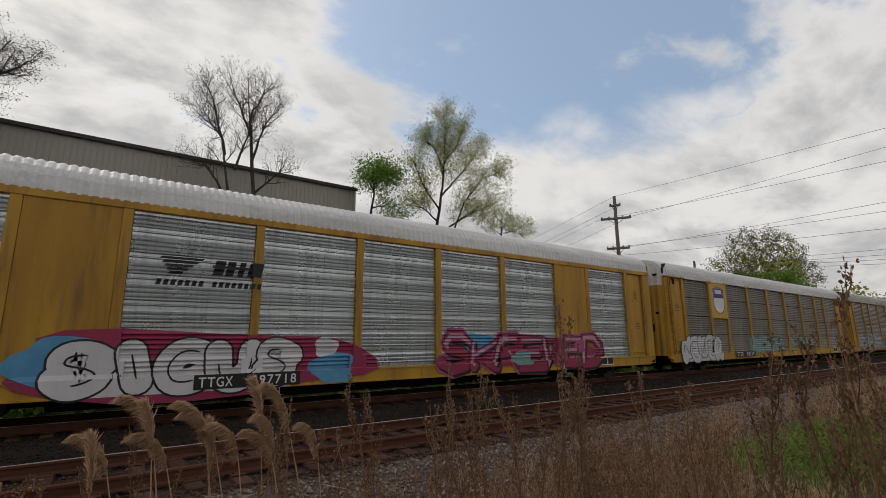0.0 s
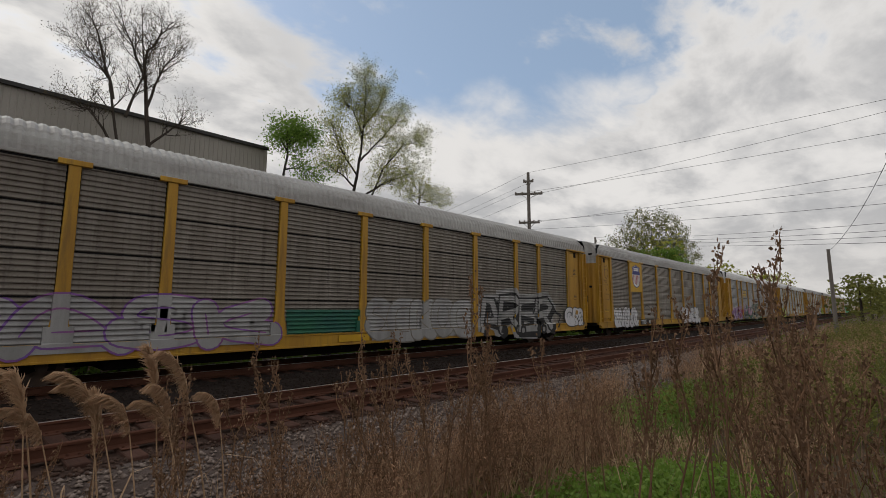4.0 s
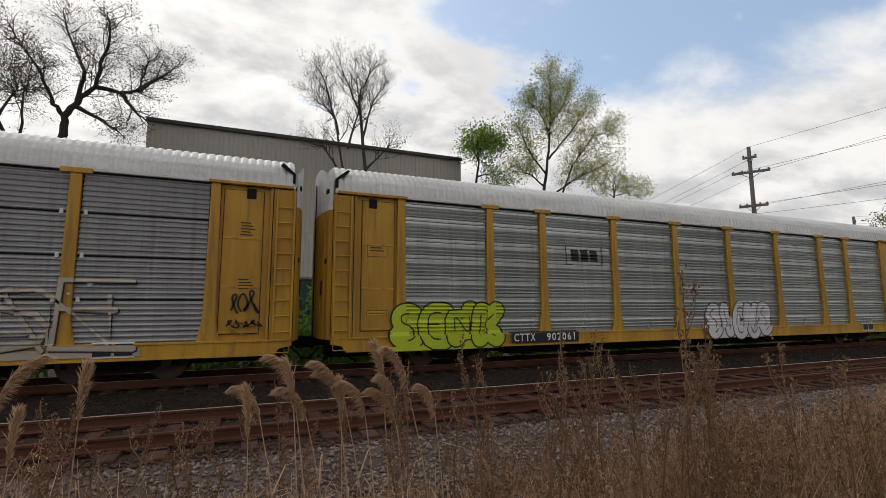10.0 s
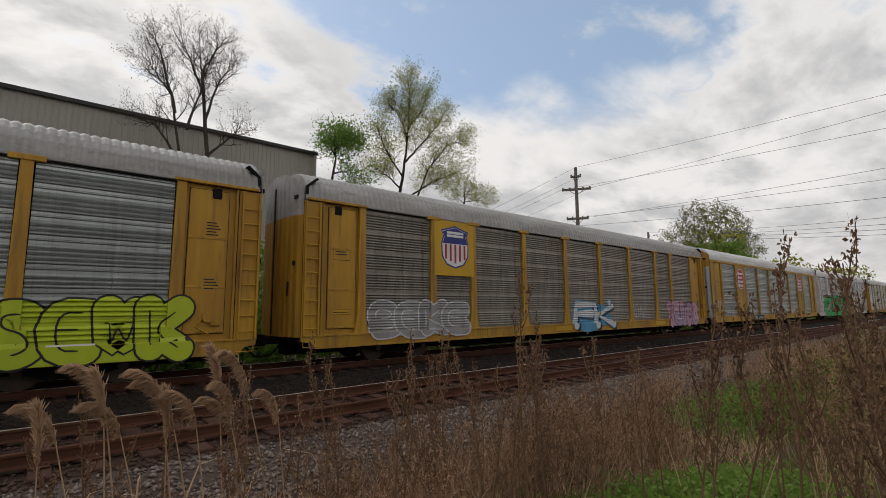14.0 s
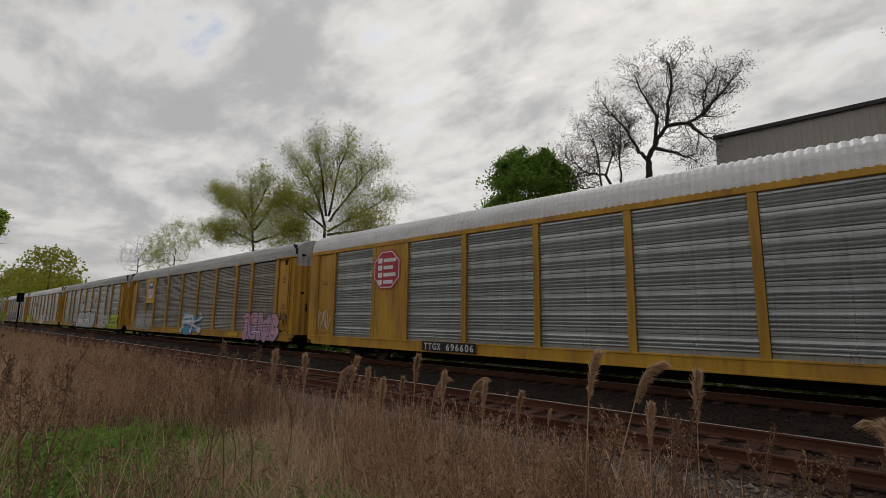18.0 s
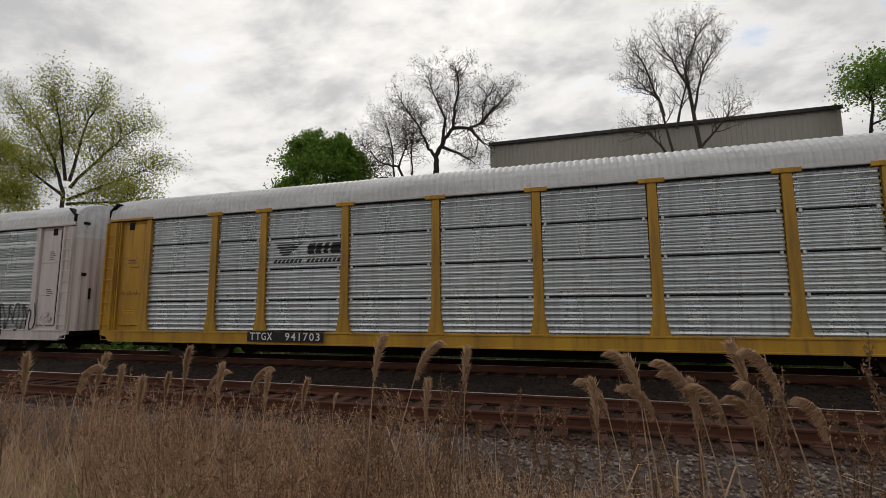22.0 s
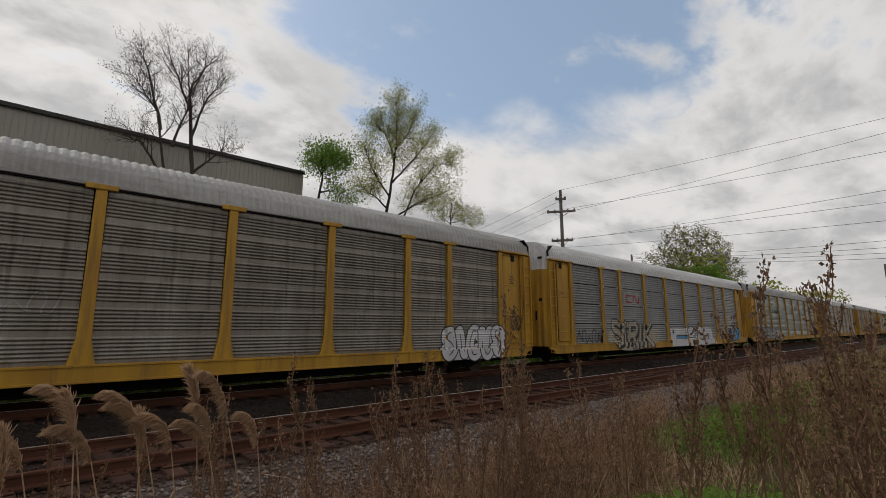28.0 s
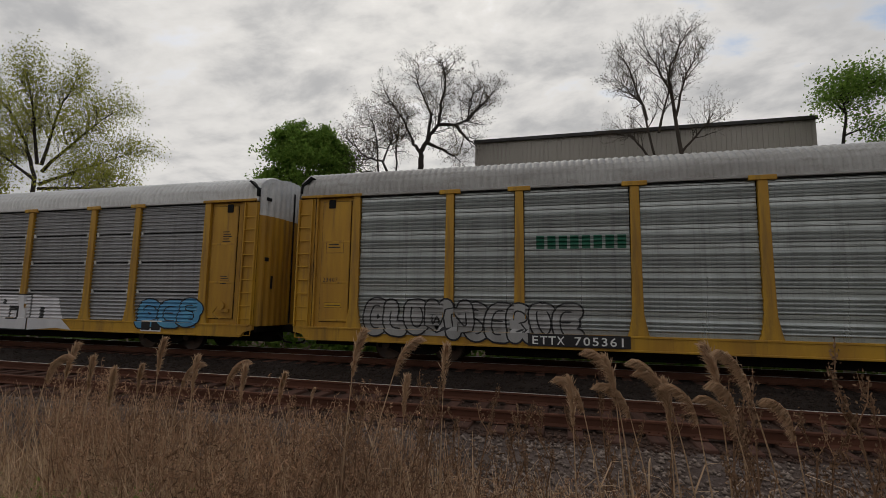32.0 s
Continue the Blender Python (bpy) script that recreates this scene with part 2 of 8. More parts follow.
STREAK = (1.2, 1.2, 0.2)
M = {
    "yellow": material("yellow_paint", (0.49, 0.272, 0.020), (0.30, 0.145, 0.02), 0.55, 0.0, 45, 0.8, 0.75, 0.06, 0.004, STREAK, (0.13, 0.075, 0.03), 0.62, 0.16),
    "pink_white": material("weathered_white_paint", (0.64, 0.57, 0.55), (0.48, 0.42, 0.41), 0.6, 0.0, 40, 0.9, 0.6, 0.06, 0.004, STREAK, (0.2, 0.15, 0.13), 0.4),
    "steel": material("galvanised_steel", (0.42, 0.445, 0.44), (0.31, 0.325, 0.32), 0.30, 0.8, 60, 1.1, 0.8, 0.05, 0.003, STREAK, (0.20, 0.20, 0.20), 0.5, 0.14, holes=True),
    "steel_bright": material("bright_galvanised_steel", (0.62, 0.65, 0.67), (0.46, 0.49, 0.50), 0.27, 0.85, 60, 1.0, 0.8, 0.05, 0.003, STREAK, (0.22, 0.22, 0.23), 0.5, 0.12, holes=True),
    "steel_dark": material("dull_grey_steel", (0.31, 0.31, 0.32), (0.23, 0.23, 0.235), 0.36, 0.65, 60, 1.1, 0.7, 0.05, 0.003, STREAK, (0.13, 0.125, 0.12), 0.45, 0.12, holes=True),
    "steel_brown": material("grimy_brown_steel", (0.27, 0.245, 0.215), (0.18, 0.155, 0.13), 0.46, 0.5, 60, 1.1, 0.8, 0.05, 0.003, STREAK, (0.08, 0.06, 0.048), 0.65, 0.14, holes=True),
    "roof": material("roof_sheet", (0.62, 0.62, 0.62), (0.47, 0.465, 0.46), 0.5, 0.1, 30, 0.7, 0.7, 0.04, 0.004, (0.6, 3, 3), (0.30, 0.28, 0.26), 0.35, 0.1),
    "roof_dirty": material("dirty_roof_sheet", (0.40, 0.395, 0.385), (0.29, 0.28, 0.27), 0.6, 0.1, 30, 0.7, 0.8, 0.05, 0.004, (0.6, 3, 3), (0.22, 0.20, 0.18), 0.5, 0.12),
    "black_steel": material("black_underframe", (0.009, 0.008, 0.008), (0.020, 0.015, 0.012), 0.8, 0.2, 30, 1.5, 0.6, 0.15, 0.006),
    "wheel": material("worn_wheel_steel", (0.06, 0.045, 0.038), (0.10, 0.06, 0.04), 0.6, 0.5, 30, 3, 0.6, 0.1, 0.004),
    "seam": material("dark_seam_and_shade", (0.015, 0.015, 0.016), None, 0.8),
    "clip": material("pale_clip", (0.62, 0.62, 0.61), None, 0.5, 0.3),
    "rail": material("rusty_rail", (0.12, 0.052, 0.034), (0.07, 0.032, 0.022), 0.75, 0.25, 50, 2, 0.7, 0.2, 0.004, (0.3, 1, 1)),
    "rail_top": material("polished_rail_head", (0.85, 0.83, 0.82), (0.66, 0.62, 0.60), 0.38, 0.9, 40, 2, 0.6, 0.02, 0.002, (0.2, 1, 1)),
    "tie": material("old_wooden_sleeper", (0.080, 0.040, 0.030), (0.045, 0.026, 0.020), 0.9, 0.0, 40, 1.4, 0.7, 0.5, 0.012, (6, 0.6, 1), (0.085, 0.055, 0.045), 0.5, 0.5),
    "ballast": material("ballast_bed", (0.115, 0.086, 0.075), (0.060, 0.044, 0.038), 0.95, 0.0, 22, 0.9, 0.8, 0.9, 0.05, (1, 1, 1), (0.14, 0.115, 0.105), 0.6),
    # stone_dark and ballast_dark carry the train's shade in their colour
    "stone_dark": material("shade_darkened_stone", (0.040, 0.029, 0.024), (0.018, 0.014, 0.012), 0.9, 0.0, 30, 9, 0.9, 0.4, 0.01),
    "ballast_dark": material("shade_darkened_ballast", (0.032, 0.024, 0.021), (0.016, 0.012, 0.010), 0.95, 0.0, 22, 0.9, 0.8, 0.9, 0.05),
    "stone": material("grey_ballast_stone", (0.27, 0.215, 0.185), (0.09, 0.066, 0.055), 0.9, 0.0, 30, 9, 0.9, 0.4, 0.01, (1, 1, 1), (0.25, 0.21, 0.185), 0.4),
    "ballast_rust": material("rusty_ballast", (0.060, 0.036, 0.028), (0.032, 0.02, 0.016), 0.95, 0.0, 22, 0.9, 0.8, 0.9, 0.05, (1, 1, 1), (0.085, 0.06, 0.05), 0.5),
    "stone_rust": material("rust_stained_stone", (0.10, 0.062, 0.048), (0.045, 0.028, 0.022), 0.9, 0.0, 30, 9, 0.9, 0.4, 0.01),
    "soil": material("bare_soil", (0.12, 0.080, 0.055), (0.055, 0.038, 0.027), 0.95, 0.0, 14, 0.5, 0.8, 0.7, 0.06, (1, 1, 1), (0.06, 0.075, 0.025), 0.5),
    "cladding": material("beige_steel_cladding", (0.37, 0.345, 0.31), (0.30, 0.28, 0.25), 0.6, 0.0, 20, 0.25, 0.5, 0.03, 0.004, (1.5, 1, 0.3)),
    "roof_trim": material("dark_roof_trim", (0.035, 0.033, 0.033), None, 0.6),
    "bark": material("grey_bark", (0.075, 0.062, 0.052), (0.045, 0.037, 0.031), 0.9, 0.0, 30, 4, 0.7, 0.6, 0.02, (2, 2, 0.5)),
    "bark_dark": material("dark_bark", (0.042, 0.036, 0.032), (0.026, 0.022, 0.02), 0.9, 0.0, 30, 4, 0.7, 0.6, 0.02, (2, 2, 0.5)),
    "pole": material("grey_utility_pole", (0.20, 0.18, 0.165), (0.13, 0.115, 0.10), 0.85, 0.0, 30, 1, 0.7, 0.2, 0.006, (3, 3, 0.2)),
    "insulator": material("porcelain_insulator", (0.25, 0.22, 0.20), None, 0.35),
    "wire": material("black_cable", (0.07, 0.07, 0.075), None, 0.6),
    "green_steel": material("green_painted_steel", (0.035, 0.085, 0.075), (0.025, 0.055, 0.05), 0.6, 0.1, 30, 1, 0.7, 0.1, 0.004, STREAK, (0.10, 0.07, 0.05), 0.4),
    "blue_tarp": material("blue_tarpaulin", (0.01, 0.085, 0.30), (0.008, 0.05, 0.18), 0.5, 0.0, 20, 3, 0.6, 0.3, 0.03),
    "white_paint": material("white_spray_paint", (0.60, 0.59, 0.61), (0.46, 0.45, 0.48), 0.5, 0.0, 40, 1.2, 0.6, 0.03, 0.003, STREAK),
    "silver_paint": material("silver_spray_paint", (0.34, 0.335, 0.335), (0.20, 0.195, 0.19), 0.5, 0.2, 40, 1.4, 0.7, 0.03, 0.003, STREAK),
    "black_paint": material("black_spray_paint", (0.013, 0.012, 0.014), None, 0.5),
    "pink_paint": material("pink_spray_paint", (0.42, 0.075, 0.20), (0.33, 0.05, 0.17), 0.5, 0.0, 40, 1.2, 0.6, 0.03, 0.003, STREAK),
    "pale_pink_paint": material("pale_pink_spray_paint", (0.52, 0.26, 0.32), (0.36, 0.28, 0.44), 0.5, 0.0, 40, 0.7, 0.9, 0.03, 0.003),
    "red_paint": material("crimson_spray_paint", (0.30, 0.022, 0.065), (0.20, 0.03, 0.09), 0.5, 0.0, 40, 1.2, 0.6, 0.03, 0.003),
    "purple_paint": material("purple_spray_paint", (0.16, 0.07, 0.28), (0.26, 0.09, 0.22), 0.5, 0.0, 40, 1.2, 0.8, 0.03, 0.003),
    "lime_paint": material("lime_spray_paint", (0.42, 0.50, 0.02), (0.33, 0.42, 0.02), 0.5, 0.0, 40, 1.2, 0.6, 0.03, 0.003, STREAK),
    "green_paint": material("bright_green_spray_paint", (0.03, 0.40, 0.10), (0.02, 0.30, 0.075), 0.5, 0.0, 40, 1.2, 0.6, 0.03, 0.003, STREAK),
    "dark_green_paint": material("dark_green_spray_paint", (0.012, 0.085, 0.065), (0.02, 0.13, 0.06), 0.5, 0.0, 40, 1.2, 0.7, 0.03, 0.003),
    "teal_paint": material("faded_teal_spray_paint", (0.22, 0.37, 0.36), (0.15, 0.27, 0.28), 0.55, 0.0, 40, 1.6, 0.8, 0.03, 0.003),
    "blue_paint": material("blue_spray_paint", (0.07, 0.24, 0.44), (0.10, 0.33, 0.50), 0.5, 0.0, 40, 1.6, 0.8, 0.03, 0.003),
    "cream_paint": material("cream_spray_paint", (0.42, 0.37, 0.30), (0.32, 0.27, 0.22), 0.6, 0.0, 40, 1.6, 0.8, 0.03, 0.003),
    "logo_red": material("logo_red", (0.40, 0.028, 0.045), (0.33, 0.025, 0.04), 0.5),
    "logo_blue": material("logo_blue", (0.025, 0.035, 0.22), None, 0.5),
    "logo_white": material("logo_white", (0.70, 0.70, 0.70), (0.58, 0.57, 0.56), 0.5),
    "logo_yellow": material("logo_yellow", (0.62, 0.40, 0.015), None, 0.5),
    "logo_green": material("logo_green", (0.012, 0.10, 0.06), None, 0.5),
    "plate_yellow": material("bright_yellow_plate", (0.56, 0.33, 0.01), (0.46, 0.25, 0.015), 0.5, 0.0, 40, 0.8, 0.6, 0.03, 0.003, STREAK),
    "straw": leaf_material("dry_straw", (0.78, 0.57, 0.38), (0.24, 0.155, 0.098), 0.7, 0.3),
    "straw_brown": leaf_material("brown_dead_grass", (0.60, 0.39, 0.245), (0.14, 0.080, 0.050), 0.75, 0.3),
    "plume": leaf_material("reed_plume", (0.60, 0.43, 0.29), (0.40, 0.26, 0.16), 0.8, 0.45),
    "weed": leaf_material("dead_weed_stem", (0.34, 0.205, 0.125), (0.07, 0.043, 0.028), 0.85, 0.15),
    "seed": leaf_material("dry_seed_head", (0.32, 0.20, 0.125), (0.08, 0.050, 0.034), 0.9, 0.15),
    "bract": leaf_material("dry_pinkish_bract", (0.60, 0.38, 0.24), (0.11, 0.062, 0.040), 0.85, 0.25),
    "grass": leaf_material("green_grass", (0.19, 0.28, 0.055), (0.08, 0.15, 0.03), 0.5, 0.45),
    "leaf_green": leaf_material("broad_weed_leaf", (0.14, 0.25, 0.04), (0.23, 0.33, 0.06), 0.45, 0.45),
    "leaf_spring": leaf_material("young_spring_leaf", (0.48, 0.48, 0.17), (0.25, 0.27, 0.08), 0.7, 0.6),
    "leaf_yellow": leaf_material("yellow_green_leaf", (0.40, 0.40, 0.07), (0.22, 0.24, 0.04), 0.7, 0.5),
    "leaf_bright": leaf_material("bright_spring_leaf", (0.42, 0.53, 0.11), (0.26, 0.36, 0.07), 0.65, 0.6),
    "leaf_olive": leaf_material("olive_leaf", (0.22, 0.22, 0.06), (0.11, 0.12, 0.04), 0.6, 0.4),
    "leaf_deep": leaf_material("deep_green_leaf", (0.10, 0.20, 0.035), (0.24, 0.35, 0.07), 0.65, 0.5),
    "leaf_bud": leaf_material("brown_bud", (0.13, 0.10, 0.06), (0.09, 0.075, 0.045), 0.7, 0.2),
}


# ---- mesh building ----
class Build:
    """Gathers vertices and faces of one mesh."""

    def __init__(self):
        self.v, self.f, self.m = [], [], []

    def add(self, verts, faces, mat=0):
        k = len(self.v)
        self.v.extend(verts)
        self.f.extend([tuple(i + k for i in f) for f in faces])
        self.m.extend([mat] * len(faces))
        return self

    def box(self, x0, x1, y0, y1, z0, z1, c=0.0, mat=0):
        """A box with its edges cut off by c."""
        if not c:
            v = [(x, y, z) for z in (z0, z1) for y in (y0, y1) for x in (x0, x1)]
            return self.add(v, [(0, 2, 3, 1), (4, 5, 7, 6), (0, 1, 5, 4), (2, 6, 7, 3), (0, 4, 6, 2), (1, 3, 7, 5)], mat)
        lo, hi = (x0, y0, z0), (x1, y1, z1)
        v, at = [], {}
        for s in [(a, b, d) for a in (0, 1) for b in (0, 1) for d in (0, 1)]:
            for ax in range(3):
                p = [(hi[i] if s[i] else lo[i]) + (0 if i == ax else (-c if s[i] else c)) for i in range(3)]
                at[s, ax] = len(v)
                v.append(tuple(p))
        f = []
        for ax in range(3):
            o = [i for i in range(3) if i != ax]
            for side in (0, 1):
                q = []
                for a, b in ((0, 0), (1, 0), (1, 1), (0, 1)):
                    s = [0, 0, 0]
                    s[ax], s[o[0]], s[o[1]] = side, a, b
                    q.append(at[tuple(s), ax])
                flip = (side == 1) == (ax != 1)
                f.append(tuple(q if flip else q[::-1]))
        for ax in range(3):
            o = [i for i in range(3) if i != ax]
            for a in (0, 1):
                for b in (0, 1):
                    s0, s1 = [0, 0, 0], [0, 0, 0]
                    s0[ax], s1[ax] = 0, 1
                    for s in (s0, s1):
                        s[o[0]], s[o[1]] = a, b
                    f.append((at[tuple(s0), o[0]], at[tuple(s1), o[0]], at[tuple(s1), o[1]], at[tuple(s0), o[1]]))
        for s in [(a, b, d) for a in (0, 1) for b in (0, 1) for d in (0, 1)]:
            f.append((at[s, 0], at[s, 1], at[s, 2]))
        return self.add(v, f, mat)

    def tube(self, pts, radii, sides=6, mat=0, cap=True):
        """A tapering tube along points."""
        pts = [Vector(p) for p in pts]
        k, f = len(self.v), []
        ref = Vector((0.31, 0.95, 0.07))
        for i, p in enumerate(pts):
            d = (pts[min(i + 1, len(pts) - 1)] - pts[max(i - 1, 0)]).normalized()
            a = d.cross(ref)
            a = a.normalized() if a.length > 1e-4 else Vector((1, 0, 0))
            b = d.cross(a)
            r = radii[i] if hasattr(radii, "__len__") else radii
            for j in range(sides):
                w = 2 * math.pi * j / sides
                self.v.append(tuple(p + r * (math.cos(w) * a + math.sin(w) * b)))
        n = len(pts)
        for i in range(n - 1):
            for j in range(sides):
                j2 = (j + 1) % sides
                f.append((k + i * sides + j, k + i * sides + j2, k + (i + 1) * sides + j2, k + (i + 1) * sides + j))
        if cap:
            f.append(tuple(k + j for j in range(sides))[::-1])
            f.append(tuple(k + (n - 1) * sides + j for j in range(sides)))
        self.f.extend(f)
        self.m.extend([mat] * len(f))
        return self

    def prism(self, outline, x0, x1, mat=0, axis="x"):
        """An outline of (y, z) pairs drawn out along x (or (x, z) pairs along y)."""
        n = len(outline)
        if axis == "x":
            v = [(x0, a, b) for a, b in outline] + [(x1, a, b) for a, b in outline]
        else:
            v = [(a, x0, b) for a, b in outline] + [(a, x1, b) for a, b in outline]
        f = [(i, (i + 1) % n, n + (i + 1) % n, n + i) for i in range(n)]
        f += [tuple(range(n))[::-1], tuple(range(n, 2 * n))]
        return self.add(v, f, mat)

    def wheel(self, x, y0, y1, z, r, sides=20, mat=0):
        ring = [(x + r * math.cos(2 * math.pi * i / sides), z + r * math.sin(2 * math.pi * i / sides)) for i in range(sides)]
        return self.prism(ring, y0, y1, mat, "y")

    def mesh(self, name, *mats, smooth=False):
        me = bpy.data.meshes.new(name)
        me.from_pydata(self.v, [], self.f)
        for m in mats:
            me.materials.append(M[m] if isinstance(m, str) else m)
        if len(mats) > 1:
            me.polygons.foreach_set("material_index", np.array(self.m, dtype=np.int32))
        if smooth:
            me.polygons.foreach_set("use_smooth", np.ones(len(self.f), dtype=bool))
        b = bmesh.new()
        b.from_mesh(me)
        bmesh.ops.recalc_face_normals(b, faces=b.faces)
        b.to_mesh(me)
        b.free()
        me.update()
        return me


def sheet_mesh(name, verts, faces, mat):
    """A mesh from arrays of vertices and quads or triangles, for blades, leaves and stones."""
    me = bpy.data.meshes.new(name)
    verts, faces = np.asarray(verts, dtype=np.float32), np.asarray(faces, dtype=np.int32)
    k = faces.shape[1]
    me.vertices.add(len(verts))
    me.vertices.foreach_set("co", verts.ravel())
    me.loops.add(faces.size)
    me.loops.foreach_set("vertex_index", faces.ravel())
    me.polygons.add(len(faces))
    me.polygons.foreach_set("loop_start", np.arange(0, faces.size, k, dtype=np.int32))
    me.polygons.foreach_set("loop_total", np.full(len(faces), k, dtype=np.int32))
    me.materials.append(M[mat])
    me.update(calc_edges=True)
    me.validate()
    return me


def part(name, mesh, parent, label="", at=None, kind=""):
    ob = new(name, mesh)
    ob.parent = parent
    if at is not None:
        ob.matrix_basis = at
    return tagged(ob, label, kind=kind) if label or kind else ob


def thing(name, label, category, at=None, group="", kind=""):
    ob = new(name)
    ob.empty_display_size = 0.3
    if at is not None:
        ob.matrix_basis = at
    return tagged(ob, label, category, group, kind)


# ---- ground and tracks ----
RAIL_Z, NEAR_TRACK, TRAIN_TRACK = 0.0, 8.24, 13.90
rng = np.random.default_rng(7)


def ground_height(x, y):
    """The cross-section of the line: standing place, ditch, ballast shoulder, bed of both tracks, yard beyond."""
    z = np.interp(y, [-400, -3, 0.5, 2.6, 4.6, 5.6, 6.4, 6.85, 9.6, 10.3, 12.3, 16.2, 17.4, 19.5, 900], [-0.3, -0.30, -0.32, -0.55, -0.58, -0.46, -0.31, -0.245, -0.245, -0.24, -0.22, -0.22, -0.45, -0.55, -0.55])
    return z + 0.05 * np.sin(x * 0.31 + y * 0.2) * np.clip((5.5 - y) / 3, 0, 1) + 0.02 * np.sin(x * 1.7 + y * 2.3) * np.clip((6 - y) / 2, 0, 1)


def make_ground():
    xs = np.concatenate([[-1500, -700, -300, -160, -90], np.arange(-60, 70, 0.8), [90, 160, 300, 700, 1500]])
    ys = np.concatenate([[-900, -300, -100, -40, -15, -6], np.arange(-3, 7.0, 0.35), [9.5, 11, 13, 15.5, 16.2, 17.4, 19.5, 24, 40, 90, 250, 900, 2500]])
    gx, gy = np.meshgrid(xs, ys)
    gz = ground_height(gx, gy)
    v = np.stack([gx, gy, gz], -1).reshape(-1, 3)
    w = len(xs)
    i = np.arange(len(ys) - 1)[:, None] * w + np.arange(w - 1)[None]
    f = np.stack([i, i + 1, i + w + 1, i + w], -1).reshape(-1, 4)
    me = sheet_mesh("ground", v, f, "soil")
    tagged(new("ground", me), "brown soil verge with dead grass beside the line", "ground", kind="structure")
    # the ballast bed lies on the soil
    # the strip under the train has its shade painted in as a darker colour
    for ys, mat, nm, label in ((np.array([4.75, 5.6, 6.4, 6.85]), "ballast", "ballast", "grey-brown stone ballast beside the empty track"), (np.array([6.85, 8.24, 9.6, 10.3]), "ballast_rust", "ballast", "rust-brown ballast under the empty track"), (np.array([10.3, 11.0, 12.3, 13.9, 15.0, 16.2, 17.2]), "ballast_dark", "ballast", "ballast under the train, darkened in colour for its shade")):
        xs = np.concatenate([[-900, -300, -100], np.arange(-60, 70, 1.0), [100, 300, 900]])
        gx, gy = np.meshgrid(xs, ys)
        gz = ground_height(gx, gy) + 0.02
        gz[0] -= 0.05 if ys[0] < 5 else 0
        gy = gy + np.where(gy < 5, 0.35 * np.sin(gx * 0.7) + 0.2 * np.sin(gx * 1.9), 0)
        v = np.stack([gx, gy, gz], -1).reshape(-1, 3)
        w = len(xs)
        i = np.arange(len(ys) - 1)[:, None] * w + np.arange(w - 1)[None]
        f = np.stack([i, i + 1, i + w + 1, i + w], -1).reshape(-1, 4)
        tagged(new(nm, sheet_mesh(nm, v, f, mat)), label, "ballast", kind="structure")


make_ground()

RAIL_SHAPE = [(-0.07, -0.172), (0.07, -0.172), (0.07, -0.160), (0.012, -0.135), (0.010, -0.045), (0.036, -0.035), (0.036, -0.006), (0.028, -0.001), (-0.028, -0.001), (-0.036, -0.006), (-0.036, -0.035), (-0.010, -0.045), (-0.012, -0.135), (-0.07, -0.160)]


def make_track(name, y, label, near):
    track = thing(name, label, "railway track", pose(0, y, RAIL_Z))
    rail = Build().prism(RAIL_SHAPE, -420, 420).mesh("rail", "rail")
    head = Build().box(-420, 420, -0.024, 0.024, -0.0012, 0.0015).mesh("running_surface", "rail_top")
    dull = Build().box(-420, 420, -0.024, 0.024, -0.0012, 0.0015).mesh("running_surface", "rail")
    # on the empty track only the far rail gets the bright head
    for side in (-1, 1):
        r = part("rail", rail, track, "rusty steel rail", pose(0, side * 0.754, 0))
        part("running_surface", head if side > 0 or not near else dull, r, "polished top of the rail" if side > 0 else "top of the rail on the camera's side")
    ties = [Build().box(-0.115 + j * 0.006, 0.115, -1.25 - j * 0.03, 1.24 + j * 0.02, -0.31, -0.168 - j * 0.006, 0.012).mesh("tie", "tie") for j in range(4)]
    plate = Build().box(-0.10, 0.10, -0.19, 0.19, -0.169, -0.155, 0.004)
    for dy in (-0.1, 0.1):
        for dx in (-0.06, 0.06):
            plate.box(dx - 0.012, dx + 0.012, dy - 0.012, dy + 0.012, -0.157, -0.135)
    plate = plate.mesh("tie_plate", "rail")
    pick = random.Random(3)
    reach = (-30.0, 42.0) if near else (-12.0, 22.0)
    x = reach[0]
    while x < reach[1]:
        o = part("tie", pick.choice(ties), track, at=pose(x, pick.uniform(-0.05, 0.05), pick.uniform(-0.012, 0.006), 0, 0, pick.uniform(-1.6, 1.6)))
        if -10 < x < (18 if near else 8):
            for side in (-1, 1):
                part("tie_plate", plate, o, at=pose(0, side * 0.754, 0))
        x += 0.54 + pick.uniform(-0.03, 0.03)
    rest = Build()
    for lo, hi in ((-160, reach[0]), (reach[1], 160)):
        x = lo
        while x < hi:
            rest.box(x - 0.11, x + 0.11, -1.3, 1.3, -0.31, -0.172)
            x += 0.54
    part("tie_rest", rest.mesh("tie_rest", "tie"), track, "far wooden sleepers", kind="stuff")
    return track


make_track("railway_track", NEAR_TRACK, "empty track with rusty rails on old wooden sleepers", True)
make_track("railway_track", TRAIN_TRACK, "track under the passing train, rusty rails on sleepers", False)


